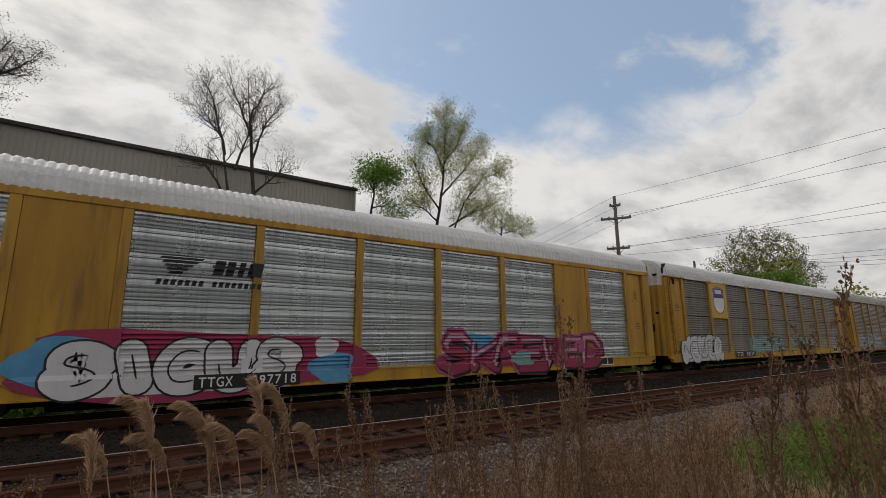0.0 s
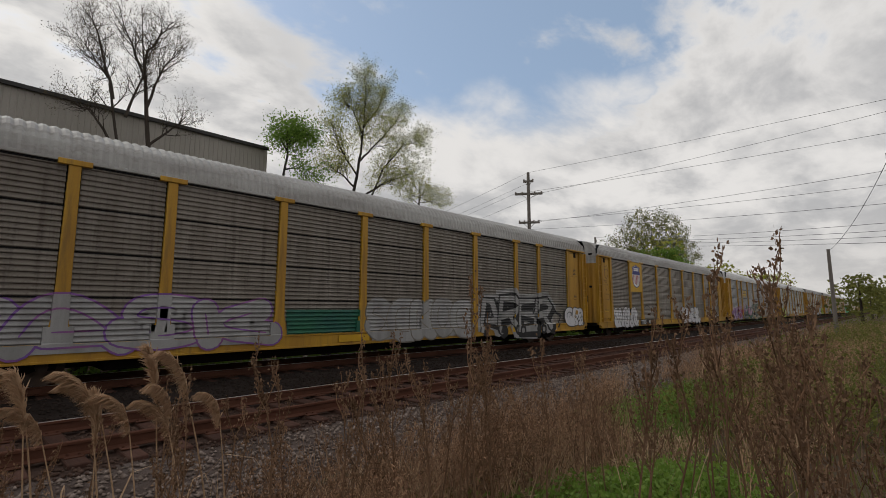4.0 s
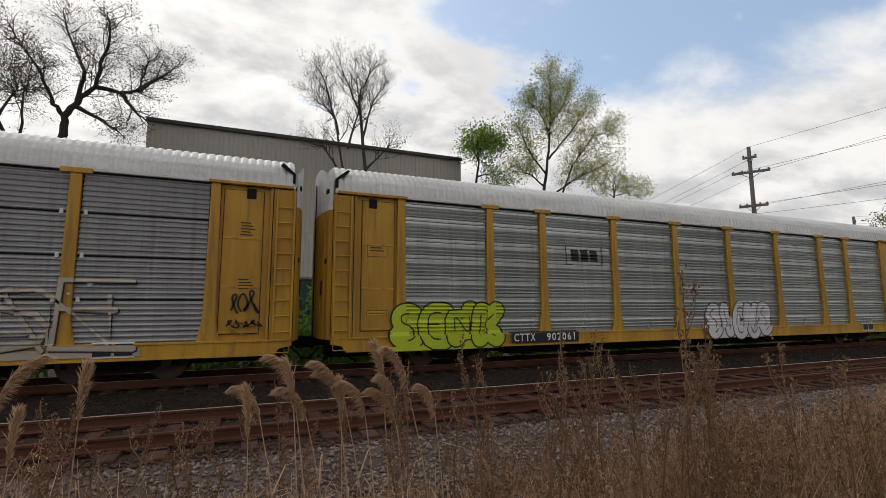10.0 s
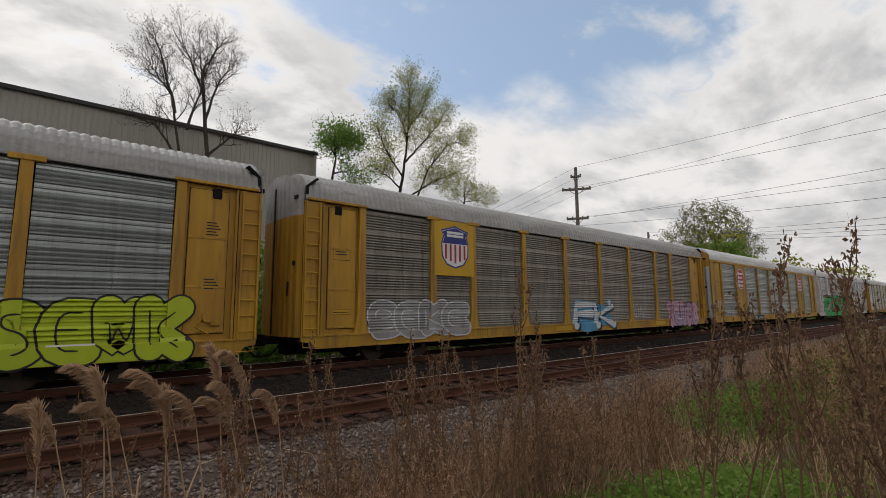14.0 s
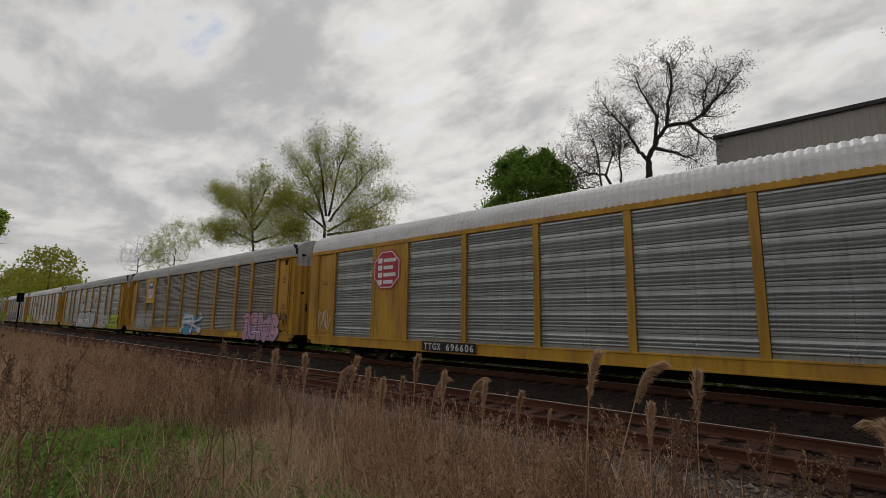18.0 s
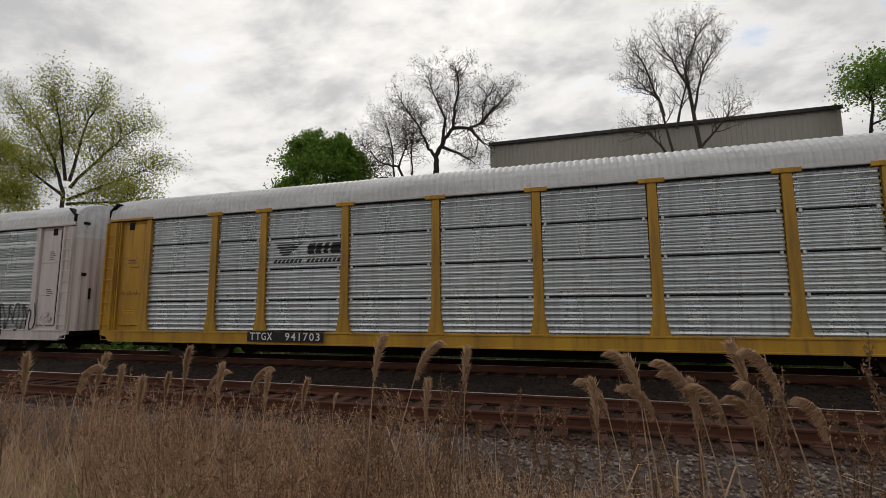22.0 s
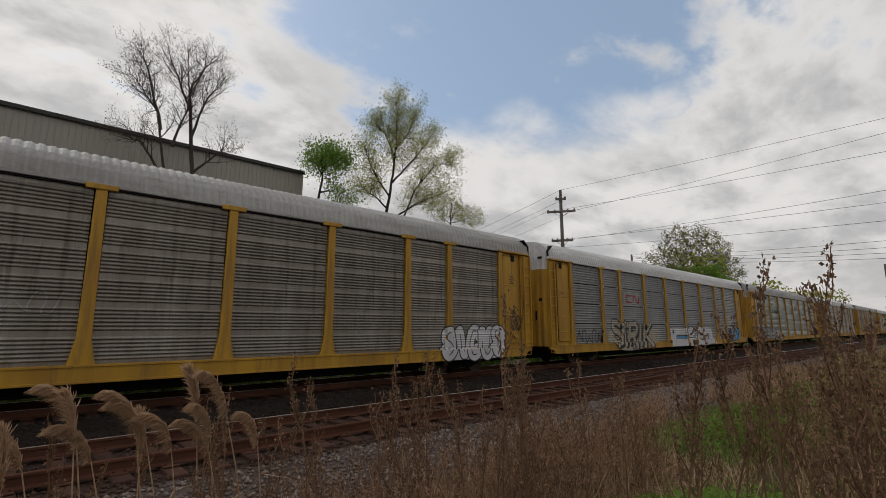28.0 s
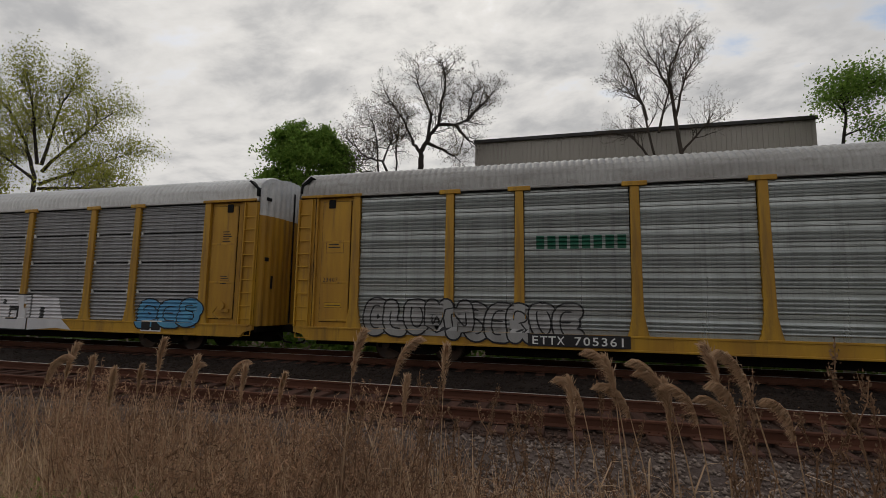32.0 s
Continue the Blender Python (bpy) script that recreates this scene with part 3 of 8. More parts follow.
def make_stones():
    """Loose ballast stones, each a rough lump."""
    n = 46000
    x = np.concatenate([rng.uniform(-14, 26, 32000), rng.uniform(-30, 45, 14000)])
    pick = rng.random(n)
    y = np.where(pick < 0.62, rng.uniform(4.7, 7.15, n), np.where(pick < 0.82, rng.uniform(9.4, 12.6, n), rng.uniform(7.0, 9.5, n)))
    edge = (y < 5.3) & (rng.random(n) < 0.5)
    y = np.where(edge, y + 0.8, y)
    r = rng.uniform(0.016, 0.042, n)
    y = np.where((np.abs(np.abs(y - NEAR_TRACK) - 0.754) < 0.1), y + 0.22, y)
    z = ground_height(x, y) + 0.02 + r * 0.35
    base = np.array([(1, 0, 0), (-1, 0, 0), (0, 1, 0), (0, -1, 0), (0, 0, 1), (0, 0, -1)], float)
    tri = np.array([(0, 2, 4), (2, 1, 4), (1, 3, 4), (3, 0, 4), (2, 0, 5), (1, 2, 5), (3, 1, 5), (0, 3, 5)])
    a = rng.uniform(0, 2 * np.pi, n)
    c, s = np.cos(a), np.sin(a)
    v = base[None] * rng.uniform(0.6, 1.35, (n, 6, 1)) + rng.uniform(-0.25, 0.25, (n, 6, 3))
    v[..., 2] *= 0.7
    vx, vy = v[..., 0] * c[:, None] - v[..., 1] * s[:, None], v[..., 0] * s[:, None] + v[..., 1] * c[:, None]
    v = np.stack([vx, vy, v[..., 2]], -1) * r[:, None, None] + np.stack([x, y, z], -1)[:, None]
    # stones from y 10 on are coloured darker for the train's shade
    for pick, mat, label in ((y < 6.75, "stone", "loose grey-brown ballast stones beside the rails"), ((y >= 6.75) & (y < 10.0), "stone_rust", "rust-stained ballast stones between the rails"), (y >= 10.0, "stone_dark", "ballast stones between the tracks, darkened for the train's shade")):
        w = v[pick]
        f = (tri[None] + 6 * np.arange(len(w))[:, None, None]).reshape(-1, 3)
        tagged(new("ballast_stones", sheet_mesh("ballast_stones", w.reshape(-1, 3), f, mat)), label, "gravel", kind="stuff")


make_stones()


# ---- the warehouse beyond the line ----
def make_warehouse():
    d = 34.0
    x0, x1, top = -d * math.tan(radians(10.7)), d * math.tan(radians(24.7)), 1.62 + d * 0.3625
    house = thing("warehouse", "large beige warehouse of ribbed steel cladding", "building", pose(0, d, -0.55))
    h, deep = top + 0.55, 46.0
    core = Build().box(x0 + 0.06, x1 - 0.06, 0.06, deep, 0, h - 0.1, 0.0)
    part("wall", core.mesh("wall", "cladding"), house)
    # the ribbed sheets of the front, each a part
    rib = [(0.0, 0.0), (0.10, 0.0), (0.125, -0.04), (0.165, -0.04), (0.19, 0.0), (0.305, 0.0)]
    n = int((x1 - x0) / 0.915)
    wide = (x1 - x0) / n
    prof = [(wide * (k + px / 0.305) / 3, py) for k in range(3) for px, py in rib[:-1]] + [(wide, 0.0)]
    for z0, z1, nm in ((0.0, h * 0.52, "cladding_sheet"), (h * 0.52 + 0.012, h - 0.02, "cladding_sheet")):
        b = Build()
        k = len(prof)
        v = [(px, py, z0) for px, py in prof] + [(px, py, z1) for px, py in prof] + [(px, 0.05, z0) for px, py in prof] + [(px, 0.05, z1) for px, py in prof]
        f = [(i, i + 1, k + i + 1, k + i) for i in range(k - 1)] + [(k + i, k + i + 1, 3 * k + i + 1, 3 * k + i) for i in range(k - 1)] + [(i + 1, i, 2 * k + i, 2 * k + i + 1) for i in range(k - 1)]
        me = b.add(v, f).mesh(nm, "cladding")
        for i in range(n):
            part(nm, me, house, at=pose(x0 + i * wide, 0, 0))
    part("roof", Build().prism([(-0.12, h - 0.12), (-0.12, h), (deep / 2, h + 0.35), (deep + 0.1, h), (deep + 0.1, h - 0.12)], x0 - 0.1, x1 + 0.1).mesh("roof", "roof_dirty"), house)
    part("gutter", Build().box(x0 - 0.14, x1 + 0.14, -0.22, -0.12, h - 0.24, h + 0.02, 0.02).mesh("gutter", "roof_trim"), house, "dark trim along the roof edge")
    for x in (x0, x1 - 0.1):
        part("corner_trim", Build().box(x - 0.05, x + 0.15, -0.075, 0.0, 0, h - 0.1, 0.015).mesh("corner_trim", "cladding"), house)


make_warehouse()


# ---- the yard beyond the train: a green container, a tarpaulin, a fence ----
def make_yard():
    c = thing("container", "dark green steel container in the yard behind the line", "container", pose(2.7, 22.5, -0.55, 0, 0, 2))
    part("body", Build().box(-1.6, 1.6, 0, 5.5, 0.15, 3.6, 0.03).mesh("body", "green_steel"), c)
    rib = Build().box(-0.05, 0.05, -0.06, 0.0, 0.2, 3.5, 0.01).mesh("rib", "green_steel")
    for i in range(9):
        part("rib", rib, c, at=pose(-1.5 + i * 0.375, 0, 0))
    part("rim", Build().box(-1.66, 1.66, -0.07, 5.55, 3.55, 3.68, 0.02).mesh("rim", "pole"), c, "pale top rim")
    part("skid", Build().box(-1.5, 1.5, 0.1, 5.4, 0.0, 0.15).mesh("skid", "black_steel"), c)
    t = thing("covered_pile", "pile under a blue tarpaulin in the yard", "tarpaulin", pose(-3.1, 24.0, -0.55))
    b = Build()
    ring, rows = 16, 6
    v, f = [], []
    for j in range(rows + 1):
        s = 1.0 - (j / rows) ** 2.2
        for i in range(ring):
            a = 2 * math.pi * i / ring
            w = 1 + 0.10 * math.sin(5 * a + j) + 0.05 * math.sin(9 * a)
            v.append((1.7 * math.cos(a) * s * w, 1.3 * math.sin(a) * s * w, 1.9 * j / rows * (1 + 0.05 * math.sin(3 * a))))
    for j in range(rows):
        for i in range(ring):
            k = (i + 1) % ring
            f.append((j * ring + i, j * ring + k, (j + 1) * ring + k, (j + 1) * ring + i))
    part("tarpaulin", b.add(v, f).mesh("tarpaulin", "blue_tarp", smooth=True), t)
    fence = thing("board_fence", "weathered dark board fence at the edge of the yard", "fence", pose(-14.5, 21.5, -0.55))
    board = Build().box(-0.07, 0.07, 0, 0.025, 0.05, 2.0, 0.005).mesh("board", "pole")
    post = Build().box(-0.05, 0.05, 0.03, 0.13, 0, 2.1, 0.008).mesh("post", "pole")
    for i in range(46):
        part("board", board, fence, at=pose(i * 0.15, 0, 0.01 * math.sin(i * 3.7)))
    for i in range(4):
        part("post", post, fence, at=pose(i * 2.2, 0, 0))
    for z in (0.5, 1.6):
        part("fence_rail", Build().box(-0.1, 6.9, 0.026, 0.06, z, z + 0.09, 0.005).mesh("fence_rail", "pole"), fence)


make_yard()


# ---- poles and wires ----
def make_pole(x, y, h, lean, arms, label):
    k = 1.0 if arms else 0.6
    p = thing("utility_pole", label, "utility pole", pose(x, y, -0.55, 0, lean, 0))
    part("mast", Build().tube([(0, 0, 0), (0, 0, h * 0.5), (0, 0, h)], [0.24 * k, 0.21 * k, 0.17 * k], 10).mesh("mast", "pole", smooth=False), p)
    for z, half, turn in arms:
        a = part("crossarm", Build().box(-half, half, -0.20, -0.02, z - 0.12, z + 0.12, 0.012).mesh("crossarm", "pole"), p, at=pose(0, 0, 0, 0, 0, turn))
        ins = Build().tube([(0, 0, 0), (0, 0, 0.09), (0, 0, 0.10), (0, 0, 0.2)], [0.05, 0.05, 0.12, 0.08], 8).mesh("insulator", "insulator")
        for s in (-0.92, -0.45, 0.45, 0.92) if half > 1 else (-0.85, 0.85):
            part("insulator", ins, a, at=pose(s * half, -0.1, z + 0.07))
        for s in (-1, 1):
            part("brace", Build().tube([(s * half * 0.55, -0.1, z - 0.05), (s * 0.1, -0.12, z - 0.6)], 0.025, 5).mesh("brace", "pole"), a)
    return p


def polar(az, el, y):
    """The place at depth y in a direction from the standing place."""
    x = -y * math.tan(radians(az))
    return Vector((x, y, 1.62 + math.tan(radians(el)) * math.hypot(x, y)))


PY = 30.0
ptop = polar(-56.6, 16.3, PY)
POLE_H = ptop.z + 0.55
make_pole(ptop.x, PY, POLE_H, 0, [(POLE_H - 2.6, 1.6, -56), (POLE_H - 1.1, 0.6, -56), (POLE_H - 6.0, 1.2, -56)], "tall grey wooden utility pole with crossarms")
make_pole(32.0, -0.3, 10.0, 0, [], "grey wooden pole close to the verge")
make_pole(45.0, 3.4, 6.6, -2, [], "short leaning grey pole at the edge of the verge")
make_pole(polar(-64.2, 8.4, 40).x, 40.0, polar(-64.2, 8.4, 40).z + 0.4, 0, [(polar(-64.2, 8.4, 40).z - 0.4, 0.8, 30)], "distant utility pole over the roofs")


def make_signal():
    s = thing("railway_signal", "black railway signal on a thin mast far along the line", "signal", pose(-55.0, 5.9, -0.5))
    part("mast", Build().tube([(0, 0, 0), (0, 0, 4.0)], 0.06, 8).mesh("mast", "black_steel"), s)
    head = part("signal_head", Build().box(-0.1, 0.1, -0.24, 0.24, 3.3, 4.1, 0.03).mesh("signal_head", "black_steel"), s)
    for z in (3.5, 3.72, 3.94):
        part("visor", Build().tube([(0.08, 0, z), (0.32, 0, z)], 0.11, 10).mesh("visor", "black_steel"), head)


make_signal()


def make_wire(a, b, sag, r=0.014):
    pts = []
    for i in range(17):
        t = i / 16
        p = Vector(a).lerp(Vector(b), t)
        p.z -= 4 * sag * t * (1 - t)
        pts.append(p)
    ob = new("overhead_wire", Build().tube(pts, r, 4, cap=False).mesh("overhead_wire", "wire"))
    tagged(ob, "thin black overhead cable strung from the pole", "cable", "cables on the poles")


ax = Vector((math.cos(radians(-56)), math.sin(radians(-56)), 0))
for half, dz, az, el, sag in ((0.0, 0.0, -81.2, 18.6, 0.3), (1.6, -2.5, -81.0, 17.1, 0.4), (-1.6, -2.5, -80.8, 16.0, 0.5), (1.2, -5.9, -80.3, 12.5, 0.5), (-1.2, -5.9, -80.2, 11.7, 0.5), (0.0, -6.8, -80.0, 10.2, 0.5)):
    a = ptop + ax * half + Vector((0, 0, dz))
    e = polar(az, el, 7.5)
    e = a + (e - a) * 2.3
    make_wire(a, e, sag)
make_wire((32.0, -0.3, 9.2), (45.0, 3.4, 5.9), 0.5)
for dz, half in ((-0.0, 0.0), (-2.5, 1.6), (-2.5, -1.6), (-1.0, 0.6)):
    a = ptop + ax * half + Vector((0, 0, dz))
    make_wire(a, a + Vector((8.0, 70.0, -6.5)), 1.2)
for k, (el0, el1) in enumerate(((8.3, 9.1), (8.1, 8.6), (7.9, 8.2), (7.7, 7.8))):
    a, b = polar(-64.2, el0, 40), polar(-79.6, el1, 9.0)
    make_wire(a, a + (b - a) * 2.2, 1.2, 0.014)


# ---- trees ----
def grow(seed, height, radius, levels, fork=0.3, limbs=7, spread=42, up=0.25, wander=0.22, lean=(0, 0), shrink=0.62, sides=7, kids=6, thin=0.011, taper=0.4):
    """Branches of one tree: a tapering trunk that splits again and again. Returns the mesh builder and the twig tips."""
    rnd = random.Random(seed)
    b, tips = Build(), []

    def branch(p, d, length, r, level):
        n = 6 if level == 0 else (4 if level < levels else 2)
        pts, rad = [p], [r]
        q = p.copy()
        for i in range(n):
            d = (d + Vector((rnd.gauss(0, 1), rnd.gauss(0, 1), rnd.gauss(0, 0.6))) * wander * (0.4 if level == 0 else 1) + Vector((0, 0, up if level else 0.1))).normalized()
            q = q + d * (length / n)
            pts.append(q.copy())
            rad.append(max(r * (1 - (i + 1) / n * (0.62 if level < levels else 0.8)), thin))
        b.tube(pts, rad, max(3, sides - 2 * level), cap=False)
        if level >= levels - 1:
            tips.extend([(pts[k], d) for k in range(1, n + 1)])
        if level == levels:
            return
        count = limbs if level == 0 else max(3, kids + 1 - level + rnd.randint(-1, 1))
        turn = rnd.uniform(0, 6.28)
        for i in range(count):
            s = fork + (1 - fork) * (i + 0.6) / count if level == 0 else 0.22 + 0.78 * (i + rnd.uniform(0.2, 0.8)) / count
            s = min(s, 0.98)
            k = min(int(s * n), n - 1)
            at = pts[k].lerp(pts[k + 1], s * n - k)
            turn += 2.4 + rnd.uniform(-0.5, 0.5)
            axis = (pts[k + 1] - pts[k]).normalized()
            side = axis.cross(Vector((0.3, 0.2, 0.93)))
            side = (side if side.length > 0.05 else Vector((1, 0, 0))).normalized()
            other = axis.cross(side)
            ang = radians(spread * rnd.uniform(0.65, 1.2))
            nd = axis * math.cos(ang) + (side * math.cos(turn) + other * math.sin(turn)) * math.sin(ang)
            ratio = shrink * rnd.uniform(0.75, 1.15) * (1.0 - taper * max(0.0, s - fork) / (1 - fork) if level == 0 else 1.0)
            branch(at, nd, length * ratio * (0.82 if level > 1 else 1.0), rad[k] * (0.55 if level == 0 else 0.62), level + 1)

    branch(Vector((0, 0, 0)), Vector((lean[0], lean[1], 1)).normalized(), height * 0.72, radius, 0)
    top = max(p[0].z for p in tips)
    k = height / top
    b.v = [(x * k, y * k, z * k) for x, y, z in b.v]
    return b, np.array([(t[0].x * k, t[0].y * k, t[0].z * k) for t in tips])


def leaf_cloud(points, count, size, spread, mat, seed, flat=0.3):
    """Small leaf blades scattered about the twigs."""
    g = np.random.default_rng(seed)
    p = points[g.integers(0, len(points), count)] + g.normal(0, spread, (count, 3))
    d = g.normal(0, 1, (count, 3))
    d[:, 2] -= flat
    d /= np.linalg.norm(d, axis=1)[:, None]
    e = np.cross(d, g.normal(0, 1, (count, 3)))
    e /= np.linalg.norm(e, axis=1)[:, None]
    s = size * g.uniform(0.55, 1.35, (count, 1))
    v = np.stack([p, p + d * s * 0.5 + e * s * 0.32, p + d * s, p + d * s * 0.5 - e * s * 0.32], 1)
    return sheet_mesh("crown", v.reshape(-1, 3), np.arange(4 * count).reshape(-1, 4), mat)


def crown_tree(az, y, domes, label, seed, points, leaf="leaf_bud", leaves=4000, size=0.09, scatter=0.15, bark="bark", thin=0.0075, crook=0.09, low=-0.55, fork=0.3, twin=False, bend=0.26):
    """A tree whose limbs reach out to fill the given domes (bearing, elevation, half-widths in degrees), thick where many twigs meet."""
    g = np.random.default_rng(seed)
    spot = polar(az, 0, y)
    far = math.hypot(spot.x, y)
    unit = math.radians(1) * far
    pts = []
    for a, e, wa, we in domes:
        n = int(points * wa * we / sum(d[2] * d[3] for d in domes))
        d = g.normal(0, 1, (n, 3))
        d *= (g.random((n, 1)) ** 0.36) / np.linalg.norm(d, axis=1)[:, None]
        mid = polar(a, e, y) - Vector((spot.x, spot.y, low))
        flat = math.cos(radians(az))
        pts.append(np.stack([mid.x + d[:, 0] * wa * unit / flat, d[:, 1] * min(wa, we) * unit, mid.z + d[:, 2] * we * unit], -1))
    pts = np.concatenate(pts)
    base_z, top_z = pts[:, 2].min(), pts[:, 2].max()
    node = [np.array([0.0, 0.0, 0.0])]
    parent = [-1]
    heads = [(0, 0)] if not twin else [(-0.35, 0.1), (0.4, -0.1)]
    for hx, hy in heads:
        last = 0
        for k in range(1, 9):
            z = k / 8 * (base_z + fork * (top_z - base_z))
            p = np.array([hx * k / 8 + g.normal(0, 0.05), hy * k / 8 + g.normal(0, 0.05), z])
            node.append(p)
            parent.append(last)
            last = len(node) - 1
    order = np.argsort(np.linalg.norm(pts - node[-1], axis=1) + g.random(len(pts)) * 0.8)
    arr = np.zeros((len(pts) * 3 + 20, 3))
    arr[:len(node)] = node
    way = np.zeros(len(arr))
    count = len(node)
    for i in range(1, count):
        way[i] = arr[i, 2] - arr[1, 2]
    for k in order:
        p = pts[k]
        d = arr[:count] - p
        cost = np.sqrt((d ** 2).sum(1)) + np.maximum(d[:, 2], -0.1) * 0.5 + bend * way[:count]
        cost[:5] += 2.0
        m = int(np.argmin(cost))
        span = float(np.linalg.norm(arr[m] - p))
        steps = 2 if span < 1.2 else 3
        prev = m
        for s in range(1, steps + 1):
            q = arr[m] + (p - arr[m]) * s / steps
            if s < steps:
                q = q + g.normal(0, crook, 3) * span * 0.5 + np.array([0, 0, -0.06 * span])
            if count >= len(arr):
                break
            arr[count] = q
            way[count] = way[m] + span * s / steps
            parent.append(prev)
            prev = count
            count += 1
    load = np.zeros(count)
    kids = np.zeros(count, int)
    for i in range(1, count):
        kids[parent[i]] += 1
    for i in range(count - 1, 0, -1):
        if not kids[i]:
            load[i] = 1.0
        load[parent[i]] += load[i]
    rad = thin * np.maximum(load, 1.0) ** 0.385
    rad[0] = rad[1] * 1.25
    rad = [float(r) for r in rad]
    b = Build()
    for i in range(1, count):
        m = parent[i]
        r1 = rad[i] if kids[i] else thin * 0.5
        b.tube([Vector(arr[m]), Vector(arr[i])], [min(rad[m], rad[i] * 1.25), r1], 3 if rad[i] < 0.03 else (5 if rad[i] < 0.09 else 8), cap=False)
    t = thing("tree", label, "tree", pose(spot.x, spot.y, low))
    part("trunk", b.mesh("trunk", bark), t)
    tips = arr[:count][(load[:count] < 4) & (arr[:count, 2] > base_z * 0.9)]
    part("crown", leaf_cloud(tips, leaves, size, scatter, leaf, seed), t)
    return t


def limb_tree(y, limbs, label, seed, leaf="leaf_bud", leaves=8000, size=0.07, scatter=0.12, bark="bark", girth=0.17, lengths=(2.6, 1.2, 0.55), rate=(2.6, 3.4, 5.0), spread=40, up=0.3, wander=0.14, thin=0.0055, low=-0.55, deep=2.2):
    """A tree from its main limbs (each a run of bearings and elevations from the standing place), which put out branches, twigs and spurs."""
    rnd = random.Random(seed)
    spot = polar(limbs[0][0][0], 0, y)
    root = Vector((spot.x, y, low))
    b, tips = Build(), []

    def sprout(pts, rad, level):
        total = sum((q - p).length for p, q in zip(pts, pts[1:]))
        count = max(2, int(total * rate[level] * rnd.uniform(0.8, 1.2)))
        turn = rnd.uniform(0, 6.28)
        for i in range(count):
            s = (0.12 if level else 0.2) + (0.88 if level else 0.8) * (i + rnd.random()) / count
            s = min(s, 0.995) * (len(pts) - 1)
            k = int(s)
            p = pts[k].lerp(pts[k + 1], s - k)
            axis = (pts[k + 1] - pts[k]).normalized()
            side = axis.cross(Vector((0.3, 0.9, 0.2))).normalized()
            other = axis.cross(side)
            turn += 2.4 + rnd.uniform(-0.6, 0.6)
            ang = radians(spread * rnd.uniform(0.6, 1.35))
            d = axis * math.cos(ang) + (side * math.cos(turn) + other * math.sin(turn)) * math.sin(ang)
            ln = lengths[level] * rnd.uniform(0.5, 1.2) * (1.15 - 0.5 * s / (len(pts) - 1))
            r = min(rad[k] * 0.62, thin * (6.0, 3.0, 1.7)[level])
            n = (5, 4, 2)[level]
            run, rr, q = [p], [r], p.copy()
            for j in range(n):
                d = (d + Vector((rnd.gauss(0, 1), rnd.gauss(0, 1), rnd.gauss(0, 0.8))) * wander + Vector((0, 0, up * 0.4))).normalized()
                q = q + d * ln / n
                run.append(q.copy())
                rr.append(max(thin * 0.7, r * (1 - 0.8 * (j + 1) / n)))
            b.tube(run, rr, (5, 4, 3)[level], cap=False)
            if level == 2:
                tips.append(run[-1])
                tips.append(run[-2])
            else:
                if level == 1:
                    tips.extend(run[2:])
                sprout(run, rr, level + 1)

    for m, limb in enumerate(limbs):
        off = rnd.uniform(-deep, deep)
        raw = []
        for j, (a, e) in enumerate(limb):
            d = off * j / (len(limb) - 1) if m else off * 0.3 * j / (len(limb) - 1)
            raw.append(polar(a, e, y + d) - root)
        if m == 0:
            raw.insert(0, Vector((0, 0, 0)))
        pts = []
        for p, q in zip(raw, raw[1:]):
            for j in range(4):
                pts.append(p.lerp(q, j / 4) + Vector((rnd.gauss(0, 0.04), rnd.gauss(0, 0.04), rnd.gauss(0, 0.03))) * (1 if pts else 0))
        pts.append(raw[-1])
        r0 = girth if m == 0 else girth * 0.55
        rad = [max(0.02, r0 * (1 - 0.86 * (j / (len(pts) - 1)) ** 0.8)) for j in range(len(pts))]
        b.tube(pts, rad, 8, cap=False)
        start = len(pts) // 3 if m == 0 else 0
        sprout(pts[start:], rad[start:], 0)
    t = thing("tree", label, "tree", Matrix.Translation(root))
    part("trunk", b.mesh("trunk", bark), t)
    part("crown", leaf_cloud(np.array([tuple(p) for p in tips]), leaves, size, scatter, leaf, seed), t)
    return t


limb_tree(30.0, [[(-12.9, 16.0), (-12.2, 22.7), (-11.9, 25.2), (-13.2, 27.6), (-14.3, 29.0)], [(-10.9, 13.0), (-9.1, 22.1), (-7.4, 24.2), (-6.0, 25.6)], [(-12.2, 22.7), (-10.7, 26.0), (-9.3, 29.0)], [(-10.7, 19.1), (-11.9, 23.1), (-11.4, 29.0)], [(-12.5, 20.5), (-13.8, 24.8), (-15.4, 27.0)], [(-9.5, 20.6), (-7.8, 26.0), (-6.9, 27.6)], [(-12.7, 16.5), (-15.2, 18.9), (-16.2, 20.2)], [(-9.9, 16.0), (-7.8, 19.1), (-6.2, 19.4)]],
          "bare young tree with sparse buds before the warehouse", 11, "leaf_bud", 9000, 0.07, 0.10, girth=0.16, lengths=(1.8, 1.0, 0.5), rate=(3.4, 4.0, 5.0), spread=46, up=0.3)
